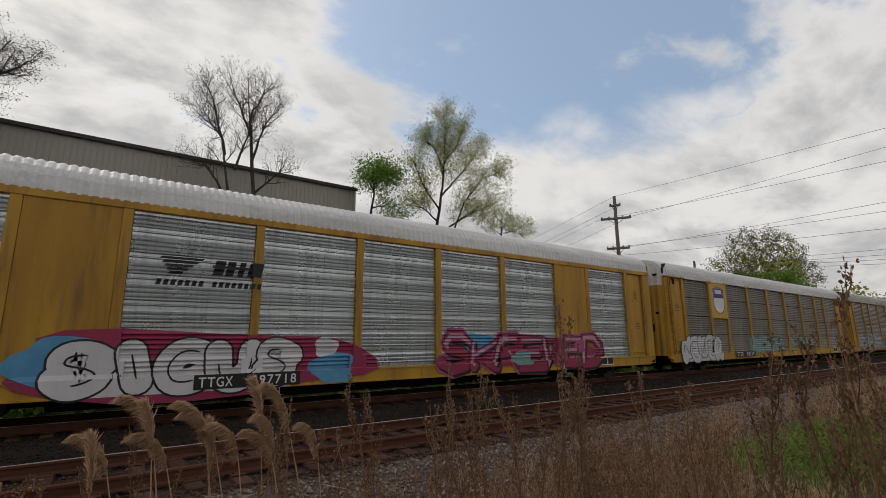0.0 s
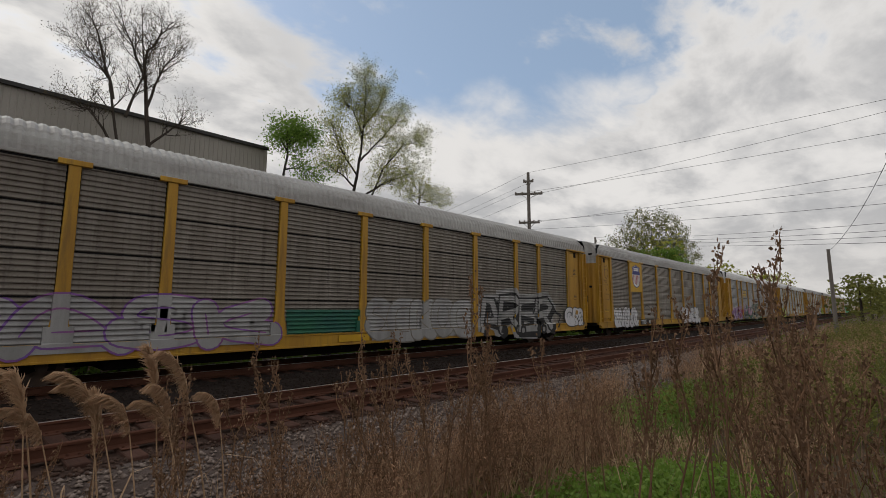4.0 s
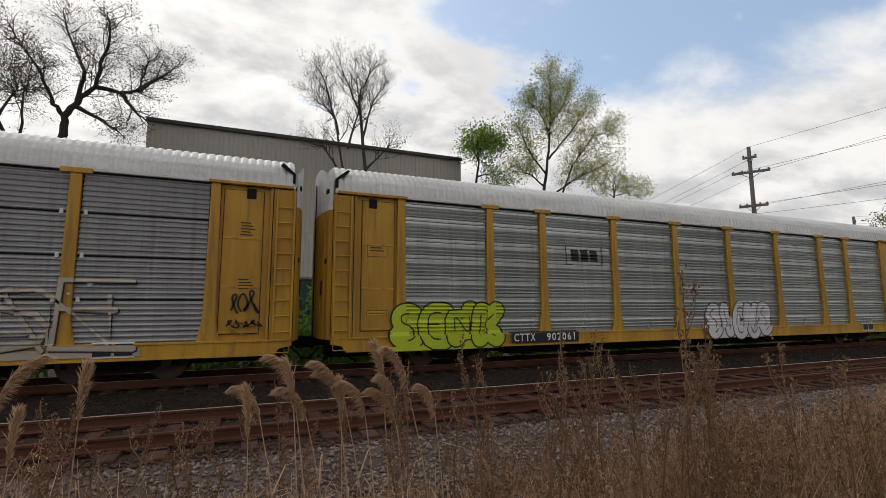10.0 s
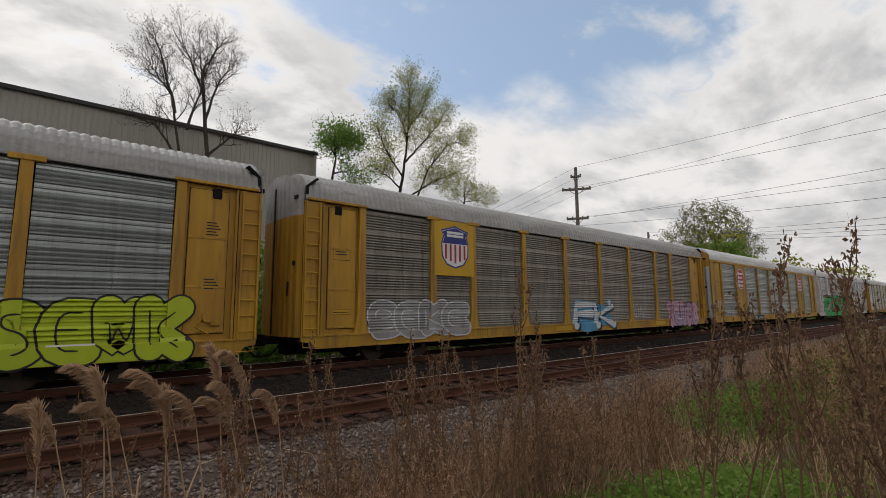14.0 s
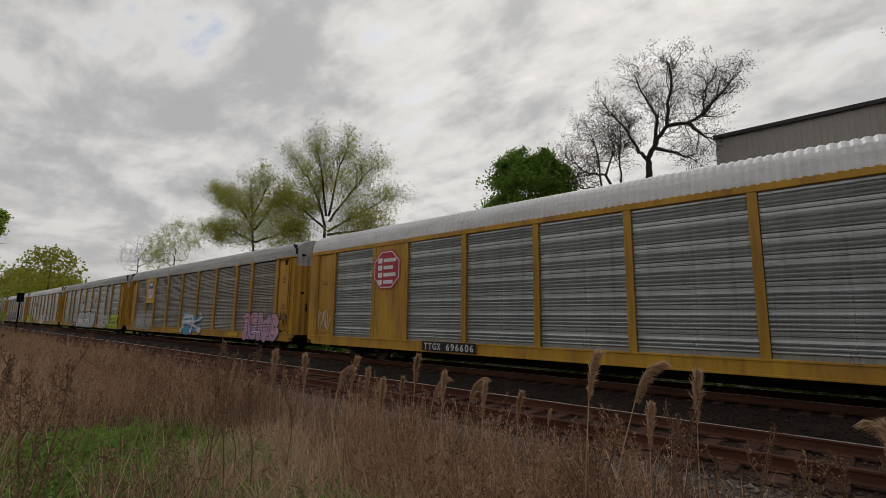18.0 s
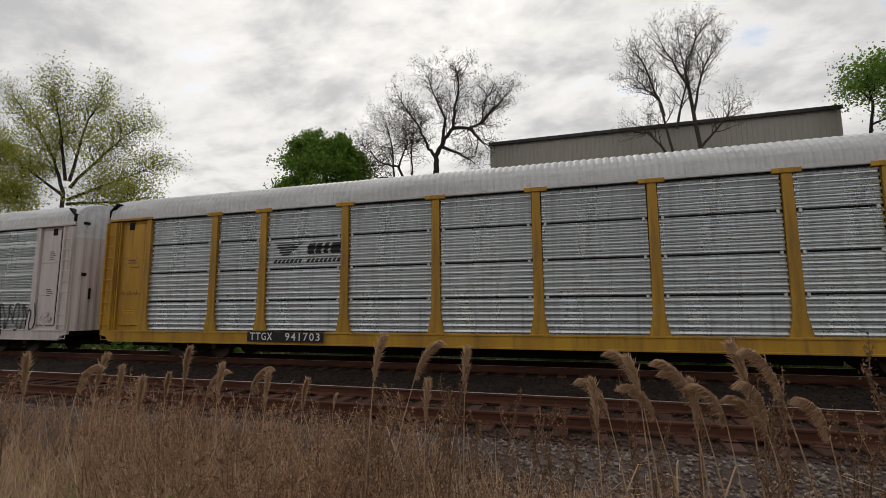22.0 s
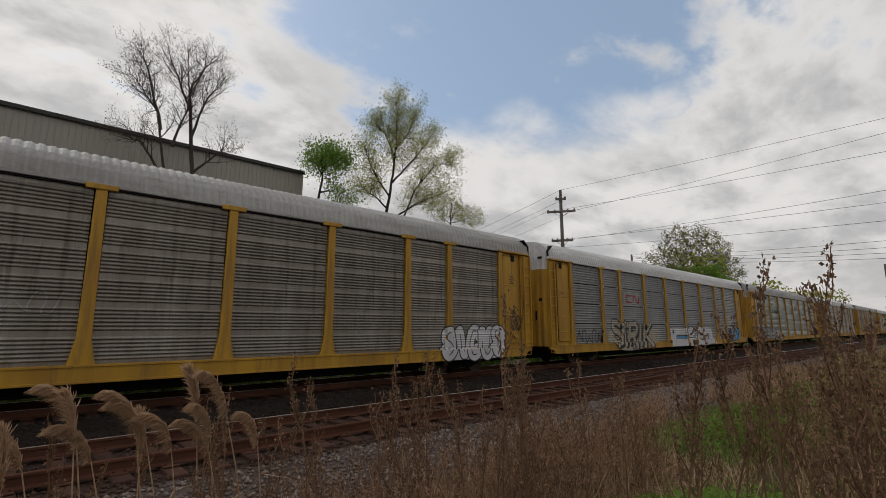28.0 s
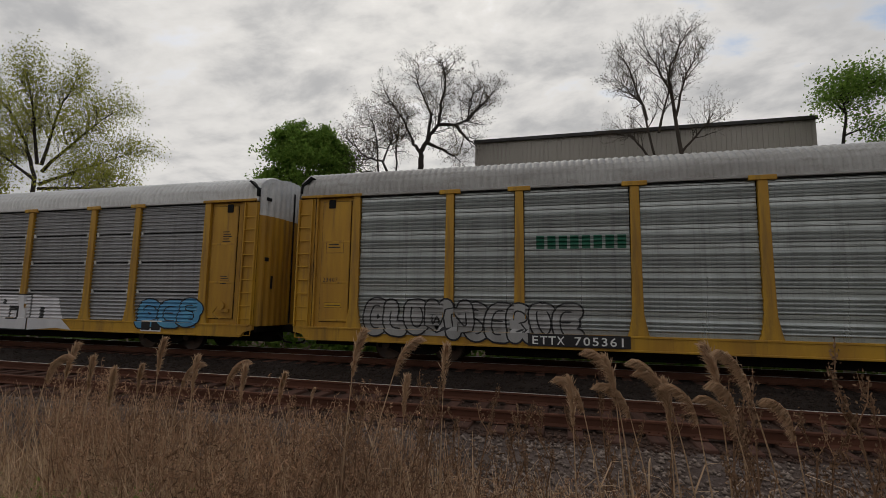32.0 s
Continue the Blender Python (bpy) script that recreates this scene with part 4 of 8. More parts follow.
limb_tree(36.0, [[(-34.9, 13.8), (-35.6, 17.7), (-36.0, 21.6), (-36.1, 24.8), (-36.1, 27.2)], [(-36.6, 12.0), (-38.6, 16.9), (-40.9, 19.7), (-43.6, 20.3)], [(-36.2, 13.5), (-38.2, 14.9), (-40.6, 15.9), (-43.4, 17.0)], [(-36.0, 20.6), (-34.6, 23.5), (-33.2, 24.4)], [(-36.0, 21.6), (-37.8, 23.8), (-38.6, 26.0)], [(-35.7, 17.7), (-37.6, 19.7), (-39.8, 22.1), (-40.8, 23.6)], [(-35.3, 16.0), (-33.3, 18.7), (-32.0, 21.8)], [(-35.2, 14.5), (-33.4, 16.0), (-31.6, 17.2)]],
          "tall poplar with thin young spring leaves", 23, "leaf_spring", 36000, 0.13, 0.30, "bark_dark", girth=0.2, lengths=(2.0, 1.2, 0.6), rate=(3.0, 3.4, 4.4), spread=46, up=0.25)
crown_tree(-43.0, 37.0, [(-42.4, 14.6, 2.4, 2.0), (-45.4, 13.6, 2.0, 1.6)], "half-bare low tree beside the poplar", 29, 500, "leaf_spring", 9000, 0.10, 0.24, thin=0.009)
limb_tree(32.0, [[(-26.7, 14.7), (-27.1, 18.1), (-26.9, 19.9), (-27.6, 21.2)], [(-27.0, 18.1), (-26.0, 19.6), (-25.7, 20.2)], [(-27.1, 18.8), (-28.5, 19.7), (-30.0, 20.0)], [(-26.8, 16.0), (-28.8, 16.4), (-30.6, 15.4)], [(-27.1, 18.8), (-28.4, 20.6), (-29.4, 20.9)]],
          "small leafy tree at the corner of the warehouse", 31, "leaf_deep", 8000, 0.16, 0.42, "bark_dark", girth=0.13, lengths=(1.3, 0.8, 0.5), rate=(2.2, 2.8, 4.0), spread=60, up=0.05)
limb_tree(30.0, [[(17.6, 16.2), (17.7, 18.3), (16.8, 19.8), (15.4, 21.5), (15.0, 24.5), (14.6, 26.8), (15.1, 28.4)], [(15.4, 21.5), (13.3, 21.5), (11.9, 22.0), (11.3, 24.4), (10.0, 26.5)], [(17.7, 18.3), (18.6, 19.1), (19.7, 21.5), (21.4, 23.7), (22.6, 25.2)], [(16.8, 19.8), (16.5, 22.7), (18.0, 25.6), (18.6, 27.6)], [(11.9, 22.0), (9.8, 23.9), (8.6, 25.2)], [(13.3, 21.5), (12.0, 20.0), (10.6, 19.0)], [(17.0, 19.4), (14.6, 18.6), (12.6, 17.2)]],
          "large bare tree with crooked dark limbs", 44, "leaf_bud", 9000, 0.09, 0.12, "bark_dark", girth=0.25, lengths=(2.0, 1.1, 0.55), rate=(3.2, 4.0, 5.0), spread=55, up=0.16, wander=0.2)
limb_tree(34.0, [[(20.6, 13.0), (22.3, 17.0), (24.1, 17.2), (26.2, 18.7), (27.0, 19.8)], [(22.8, 15.0), (23.1, 18.9), (23.7, 21.4), (24.3, 23.0)], [(22.3, 17.0), (21.2, 19.9), (22.0, 22.4)], [(20.6, 15.0), (20.7, 18.7), (20.4, 22.0), (21.0, 23.6)], [(21.5, 15.6), (25.0, 15.6), (27.6, 17.0)]],
          "bare twiggy tree beside the maple", 47, "leaf_bud", 12000, 0.09, 0.16, "bark_dark", girth=0.16, lengths=(2.2, 1.2, 0.55), rate=(3.6, 4.2, 5.0), spread=58, up=0.1, wander=0.22)
crown_tree(14.0, 22.0, [(14.0, 7.5, 3.0, 6.5), (17.5, 5.0, 3.2, 5.0), (22.5, 4.5, 3.5, 4.5)], "tangled bare bushes behind the train", 49, 1100, "leaf_bud", 9000, 0.12, 0.25, "bark_dark", thin=0.01, crook=0.16, bend=0.18)
limb_tree(30.0, [[(56.1, 5.0), (56.5, 11.0), (57.4, 14.0), (58.6, 16.3), (60.6, 18.8)], [(56.4, 12.2), (57.2, 17.3), (58.0, 20.6)], [(56.1, 12.2), (55.3, 17.5), (54.0, 20.8)], [(56.0, 11.6), (53.3, 15.7), (50.4, 18.8)], [(56.1, 10.4), (52.5, 12.7), (48.8, 15.0)], [(56.5, 10.8), (59.1, 12.7), (61.6, 15.0)], [(56.1, 10.0), (53.0, 10.6), (50.0, 11.0)]],
          "broad tree with thin yellow-green spring leaves", 53, "leaf_yellow", 42000, 0.15, 0.42, "bark_dark", girth=0.28, lengths=(2.3, 1.4, 0.7), rate=(2.8, 3.0, 4.2), spread=46, up=0.25)
limb_tree(31.0, [[(64.1, 5.0), (64.6, 10.6), (65.0, 15.4)], [(64.4, 10.0), (66.8, 13.4), (68.8, 13.7)], [(64.3, 10.0), (62.3, 13.2), (60.6, 13.0)], [(64.6, 11.6), (63.3, 15.0), (63.2, 16.4)], [(64.3, 8.6), (66.9, 9.8), (69.0, 9.6)], [(64.2, 8.6), (60.9, 10.0), (59.4, 10.2)]],
          "leafy yellow-green tree behind the train", 59, "leaf_yellow", 46000, 0.19, 0.48, "bark_dark", girth=0.26, lengths=(2.4, 1.4, 0.7), rate=(2.2, 2.8, 4.0), spread=52, up=0.12)
crown_tree(72.0, 36.0, [(72.0, 8.0, 2.0, 2.6), (73.6, 6.4, 1.4, 1.8)], "thin leafy tree in the row behind the train", 61, 500, "leaf_spring", 9000, 0.22, 0.36, thin=0.012)
crown_tree(75.2, 40.0, [(75.2, 6.6, 1.6, 2.0)], "bare tree in the row behind the train", 67, 500, "leaf_bud", 1500, 0.15, 0.3, thin=0.013)
crown_tree(-71.0, 28.0, [(-71.0, 8.2, 2.7, 2.8), (-68.6, 6.6, 2.0, 2.2), (-73.0, 6.2, 1.9, 2.2)], "half-leafed tree beyond the tracks", 71, 900, "leaf_olive", 15000, 0.22, 0.3, "bark_dark", thin=0.02)


def clumped_tree(x, y, domes, label, leaf, seed, clumps, per, size, bark="bark", low=-0.55, name="tree"):
    """A dense tree: limbs inside, and a crown of leaf clumps over a few overlapping domes (dx, dy, z, width, height)."""
    g = np.random.default_rng(seed)
    top = max(d[2] + d[4] for d in domes)
    b, _ = grow(seed, top * 0.9, 0.3, 3, fork=0.2, limbs=12, spread=46, up=0.12, kids=5)
    t = thing(name, label, "tree", pose(x, y, low))
    part("trunk", b.mesh("trunk", bark), t)
    pts = []
    for i in range(clumps):
        dx, dy, z, w, h = domes[g.integers(0, len(domes))]
        d = g.normal(0, 1, 3)
        d /= np.linalg.norm(d)
        if d[2] < -0.35:
            d[2] *= -1
        r = g.uniform(0.62, 1.04)
        c = np.array([dx + d[0] * w * r, dy + d[1] * w * r, z + d[2] * h * r])
        q = g.normal(0, 1, (per, 3)) * np.array([0.40, 0.40, 0.34]) * g.uniform(0.6, 1.2) * max(w, h) / 4
        pts.append(c + q)
    part("crown", leaf_cloud(np.concatenate(pts), clumps * per, size, 0.03, leaf, seed + 1), t)
    return t


sp = polar(31.4, 22.0, 32.0)
clumped_tree(sp.x, 32.0, [(0, 0, 11.0, 3.4, 4.8), (-2.2, 0, 10.0, 2.2, 3.4), (2.0, 0.4, 10.2, 2.2, 4.0), (-0.6, 0, 13.9, 2.2, 2.3), (1.4, 0, 13.5, 1.6, 2.1), (-2.6, 0, 7.8, 2.2, 2.6), (2.6, 0, 7.4, 2.0, 2.6)], "dense dark green maple", "leaf_deep", 37, 420, 180, 0.2, "bark_dark")
sp = polar(-71.0, 8.0, 24.0)
clumped_tree(sp.x, 24.0, [(0, 0, 6.0, 4.5, 5.2), (4, 0, 5.5, 3.6, 4.2), (-4, 0, 4.0, 3.4, 3.4)], "dense green bush below the tree", "leaf_deep", 73, 150, 170, 0.3)


clumped_tree(-56.0, 0.8, [(0, -1.4, 8.0, 2.4, 2.6), (1.0, 0.8, 5.0, 2.8, 2.6), (-1.2, -1.0, 5.4, 2.8, 3.0), (0.3, 1.2, 9.6, 2.2, 1.8), (0.4, 1.2, 2.4, 3.0, 2.4), (-0.4, -2.6, 9.4, 1.4, 1.4), (0, 2.4, 9.8, 1.2, 1.6)], "leafy green tree close beside the line", "leaf_bright", 83, 560, 100, 0.2, low=-0.4)


def make_wood(name, spots, label, leaf, seed, per=900, size=0.7):
    """A far belt of trees, as many leaf clumps over thin stems."""
    g = np.random.default_rng(seed)
    pts, stems = [], Build()
    for x, y, h, w in spots:
        z = g.uniform(0.12, 1.0, per) ** 0.8
        r = w * np.sqrt(np.clip(1 - ((z - 0.5) / 0.55) ** 2, 0.02, 1)) * np.sqrt(g.random(per)) * (0.85 + 0.3 * g.random(per))
        a = g.uniform(0, 6.283, per)
        pts.append(np.stack([x + r * np.cos(a), y + r * np.sin(a), -0.5 + z * h], -1))
        stems.tube([(x, y, -0.6), (x + g.normal(0, 0.4), y, h * 0.45), (x + g.normal(0, 0.8), y, h * 0.85)], [0.25, 0.16, 0.04], 5)
    p = np.concatenate(pts)
    wood = thing(name, label, "trees", kind="stuff")
    part("stems", stems.mesh("stems", "bark"), wood, kind="stuff")
    part("crowns", leaf_cloud(p, len(p), size, 0.25, leaf, seed), wood, kind="stuff")


g = np.random.default_rng(5)
make_wood("far_trees", [(-150 - 22 * i, 16 + 7 * (i % 3) + g.uniform(0, 6), g.uniform(14, 20), g.uniform(6, 9)) for i in range(9)], "far belt of yellow-green trees along the line", "leaf_yellow", 91, 2600, 0.8)
make_wood("far_trees", [(74 + 9 * i, 26 + 6 * (i % 4), g.uniform(10, 14), g.uniform(3.5, 5.5)) for i in range(16)], "far belt of spring trees beyond the tracks", "leaf_yellow", 92, 800, 0.6)
make_wood("far_trees", [(95 + 12 * i, 4 - 5 * (i % 3), g.uniform(5, 8), g.uniform(3, 5)) for i in range(12)], "low green trees at the end of the verge", "leaf_olive", 93, 800, 0.6)
make_wood("far_trees", [(-130 - 20 * i, -14 - 12 * (i % 3), g.uniform(6, 9), g.uniform(4, 6)) for i in range(8)], "far green trees on the camera's side of the line", "leaf_spring", 94, 700, 0.7)
# unseen belt behind the camera, added to darken what the car sides reflect
make_wood("far_trees", [(-150 + 12 * i, -34 - 5 * (i % 3), g.uniform(9, 13), g.uniform(5, 7)) for i in range(26)], "unseen belt of trees, added to darken reflections in the cars", "leaf_olive", 96, 700, 1.0)
make_wood("yard_bushes", [(x, 19.5 + 1.5 * math.sin(x * 2.1), h, 1.1) for x, h in ((-10.5, 3.0), (-8.8, 2.2), (-6.5, 2.4), (-1.4, 2.6), (0.3, 4.2), (3.1, 3.2), (4.3, 4.8), (5.6, 3.4), (7.0, 5.0), (9.4, 3.2), (11.5, 4.4), (14, 3.2), (17, 3.6), (21, 4.2), (26, 4.0), (-16, 3.2), (-21, 3.0), (-27, 3.6))], "green bushes behind the train at the edge of the yard", "leaf_deep", 95, 900, 0.22)


# ---- grasses, reeds and weeds on the verge ----
def blades(name, label, x, y, height, width, mat, seed, bend=0.5, seg=3):
    g = np.random.default_rng(seed)
    n = len(x)
    z0 = ground_height(x, y) - 0.02
    a = g.uniform(0, 6.283, n)
    out = np.stack([np.cos(a), np.sin(a), np.zeros(n)], -1)
    side = np.stack([-np.sin(a), np.cos(a), np.zeros(n)], -1)
    h = height * g.uniform(0.55, 1.15, n)
    k = bend * g.uniform(0.1, 1.0, n) * h
    tilt = g.normal(0, 0.24, (n, 2)) * h[:, None]
    rows = []
    for i in range(seg + 1):
        s = i / seg
        c = np.stack([x + tilt[:, 0] * s, y + tilt[:, 1] * s, z0], -1) + out * (k * s ** 2)[:, None] + np.stack([0 * x, 0 * x, h * (s - 0.18 * bend * s ** 2)], -1)
        w = width * (1 - 0.85 * s)
        rows += [c - side * w / 2, c + side * w / 2]
    v = np.stack(rows, 1)
    f = np.array([(2 * i, 2 * i + 1, 2 * i + 3, 2 * i + 2) for i in range(seg)])
    f = (f[None] + v.shape[1] * np.arange(n)[:, None, None]).reshape(-1, 4)
    tagged(new(name, sheet_mesh(name, v.reshape(-1, 3), f, mat)), label, "grass", kind="stuff")


def spread_over(n, seed, x0, x1, y0, y1, keep=None):
    """Places scattered in clumps over a stretch of the verge."""
    g = np.random.default_rng(seed)
    c = np.stack([g.uniform(x0, x1, n // 14), g.uniform(y0, y1, n // 14)], -1)
    p = c[g.integers(0, len(c), n)] + g.normal(0, 0.22, (n, 2))
    loose = g.random(n) < 0.45
    p[loose] = np.stack([g.uniform(x0, x1, n), g.uniform(y0, y1, n)], -1)[loose]
    ok = (p[:, 0] ** 2 + p[:, 1] ** 2 > 2.0) & (p[:, 1] < 6.3)
    if keep is not None:
        ok &= keep(p[:, 0], p[:, 1], g)
    return p[ok, 0], p[ok, 1]


def not_green(x, y, g):
    left = ((x + 6.8) / 4.2) ** 2 + ((y - 2.4) / 1.4) ** 2 < 1
    right = (((x - 4.9) / 1.5) ** 2 + ((y - 2.1) / 0.8) ** 2 < 1) | (((x - 11.3) / 3.2) ** 2 + ((y - 3.5) / 0.95) ** 2 < 1) | ((y > 4.55 + 0.25 * np.sin(x * 1.3)) & (x > 0.8) & (x < 9.6 + 0.6 * (y - 5)))
    near = (x * x + y * y < 24) & (np.abs(x) > y * 0.9)
    lane = (y < 0.74 * -x) & (y > 0.12 * -x) & (x > -9.5) & (x < 0)
    lane |= (y < 0.43 * x) & (y > 0.23 * x) & (x > 2.4) & (x < 15)
    return ~(left | right | near | lane) | (g.random(len(x)) < 0.05) | ((x + 5.6) ** 2 + (y - 1.9) ** 2 < 0.5)


def make_grass():
    for n, seed, x0, x1, y0, y1, h, w, mat, bend, keep, label in (
            (10000, 21, -26, -1.0, 1.0, 5.6, 0.80, 0.016, "straw_brown", 0.5, True, "tall pinkish-brown dead grass on the verge"),
            (4500, 41, -26, -1.0, 1.0, 5.6, 0.85, 0.014, "straw", 0.4, True, "pale stems in the dead grass"),
            (14000, 22, -70, -20, -6, 6.0, 1.0, 0.035, "straw_brown", 0.45, False, "tall brown dead grass farther along the verge"),
            (15000, 23, -7.0, 9.0, 2.4, 4.9, 0.30, 0.014, "straw", 1.1, False, "low dry straw before the ballast"),
            (6000, 43, -8.0, 0.3, 2.6, 4.8, 0.58, 0.015, "straw", 0.7, False, "pale straw tufts before the ballast"),
            (6000, 42, -7.0, 9.0, 2.4, 4.9, 0.22, 0.014, "straw_brown", 1.2, False, "matted brown straw before the ballast"),
            (9000, 24, 4.2, 26, 1.0, 5.6, 0.55, 0.016, "straw_brown", 0.6, True, "matted brown dead grass on the verge"),
            (7000, 25, 20, 75, -6, 5.8, 0.8, 0.035, "straw_brown", 0.5, False, "dead grass and green tufts far along the verge"),
            (1300, 44, 2.2, 7.5, 2.8, 4.8, 0.95, 0.012, "straw_brown", 0.25, True, "thin brown stems crowding before the ballast"),
            (700, 45, 6.0, 22.0, 1.2, 5.2, 0.8, 0.013, "straw_brown", 0.3, True, "tall brown stems along the verge"),
            (7000, 46, -28, -3.0, 4.3, 6.4, 0.58, 0.016, "straw_brown", 0.6, False, "brown dead grass creeping onto the ballast"),
            (3000, 29, -14, -5, -3, 0.6, 0.7, 0.014, "straw_brown", 0.5, True, "brown stalks near the standing place")):
        x, y = spread_over(n, seed, x0, x1, y0, y1, not_green if keep else None)
        blades("dead_grass", label, x, y, h, w, mat, seed + 10, bend)
    for n, seed, x0, x1, y0, y1, h, w, mat, bend, label in (
            (15000, 26, -10.5, -3.2, 1.0, 3.9, 0.24, 0.016, "grass", 0.8, "fresh green grass patch on the verge"),
            (7000, 27, 8.4, 14.4, 2.7, 4.4, 0.36, 0.022, "grass", 0.7, "fresh green grass among the dead stalks"),
            (4500, 40, 3.0, 16.0, -0.5, 4.4, 0.42, 0.015, "leaf_olive", 0.6, "thin olive grass among the dead stalks"),
            (5000, 28, 12, 60, -4, 3.8, 0.6, 0.045, "leaf_olive", 0.6, "olive green grass far along the verge")):
        x, y = spread_over(n, seed, x0, x1, y0, y1)
        blades("green_grass", label, x, y, h, w, mat, seed + 10, bend)


make_grass()


def make_stalks():
    """Pale dry stalks that stand above the matted grass."""
    for n, seed, x0, x1, y0, y1, h in ((1500, 61, -22, -0.5, 1.6, 5.4, 0.95), (900, 62, -1, 6, 2.6, 4.8, 0.7), (1500, 63, 3, 26, 1.2, 5.0, 0.85), (700, 64, -16, -3, -3, 1.6, 0.9)):
        x, y = spread_over(n, seed, x0, x1, y0, y1, not_green)
        blades("dry_stalks", "pale dry stalks standing in the dead grass", x, y, h, 0.016, "straw", seed, 0.25, 4)


make_stalks()


def make_litter():
    """Tangled broken stems and twigs lying through the dead grass."""
    for n, seed, x0, x1, y0, y1, h, mat, label in ((9000, 71, -20, -0.5, 1.4, 5.6, 0.5, "weed", "tangle of brown twigs in the dead grass"), (9000, 72, -7, 9, 2.6, 5.4, 0.26, "straw", "broken straw lying before the ballast"), (9000, 73, 2.5, 24, 1.2, 5.3, 0.42, "weed", "tangle of brown twigs on the verge"), (3000, 74, -14, -3, -3, 1.6, 0.6, "weed", "tangle of twigs near the standing place")):
        g = np.random.default_rng(seed)
        x, y = spread_over(n, seed, x0, x1, y0, y1, not_green)
        n = len(x)
        p = np.stack([x, y, ground_height(x, y) + h * g.random(n) ** 1.3], -1)
        d = g.normal(0, 1, (n, 3))
        d[:, 2] = np.abs(d[:, 2]) * 0.9
        d *= (g.uniform(0.06, 0.2, n) / np.linalg.norm(d, axis=1))[:, None]
        e = np.cross(d, g.normal(0, 1, (n, 3)))
        e *= (0.006 / np.linalg.norm(e, axis=1))[:, None]
        k = d * 0.5 + g.normal(0, 0.012, (n, 3))
        v = np.stack([p - e, p + e, p + k + e, p + k - e, p + d + e * 0.5, p + d - e * 0.5], 1)
        f = (np.array([(0, 1, 2, 3), (3, 2, 4, 5)])[None] + 6 * np.arange(n)[:, None, None]).reshape(-1, 4)
        tagged(new("dead_litter", sheet_mesh("dead_litter", v.reshape(-1, 3), f, mat)), label, "grass", kind="stuff")


make_litter()


def make_hedge():
    """Low dark scrub all along the far side of the line."""
    # the first row is run on unbroken to block the bright view below the cars
    g = np.random.default_rng(66)
    n = 52000
    x = np.concatenate([g.uniform(-45, 60, 40000), g.uniform(-150, 160, n - 40000)])
    h = 1.5 + 0.5 * np.sin(x * 0.9) + 0.4 * np.sin(x * 2.3 + 1) + 0.3 * np.sin(x * 5.1)
    p = np.stack([x, 18.6 + g.normal(0, 0.5, n), -0.5 + h * g.random(n) ** 0.7], -1)
    me = leaf_cloud(p, n, 0.24, 0.08, "leaf_deep", 67)
    me.name = "scrub"
    tagged(new("scrub", me), "low green scrub, added behind the train to darken beneath it", "bushes", kind="stuff")
    g = np.random.default_rng(68)
    n = 26000
    x = g.uniform(-75, -48, n)
    p = np.stack([x, 0.3 + g.normal(0, 1.3, n), -0.4 + (1.8 + 1.2 * np.sin(x * 0.5) + 0.8 * np.sin(x * 1.7)) * g.random(n) ** 0.7], -1)
    me = leaf_cloud(p, n, 0.24, 0.15, "leaf_bright", 69)
    me.name = "scrub"
    tagged(new("scrub", me), "leafy green scrub round the foot of the tree", "bushes", kind="stuff")
    g = np.random.default_rng(70)
    n = 46000
    x = 9 + 60 * g.random(n) ** 1.6
    y = g.uniform(-4.5, 3.4, n)
    p = np.stack([x, y, -0.4 + (0.7 + 0.35 * np.sin(x * 0.8 + y) + 0.3 * np.sin(x * 2.1 - y * 2)) * (0.75 + x / 60) * g.random(n) ** 0.8], -1)
    me = leaf_cloud(p, n, 0.08, 0.10, "leaf_olive", 75)
    me.name = "scrub"
    tagged(new("scrub", me), "olive green scrub far along the verge", "bushes", kind="stuff")


make_hedge()


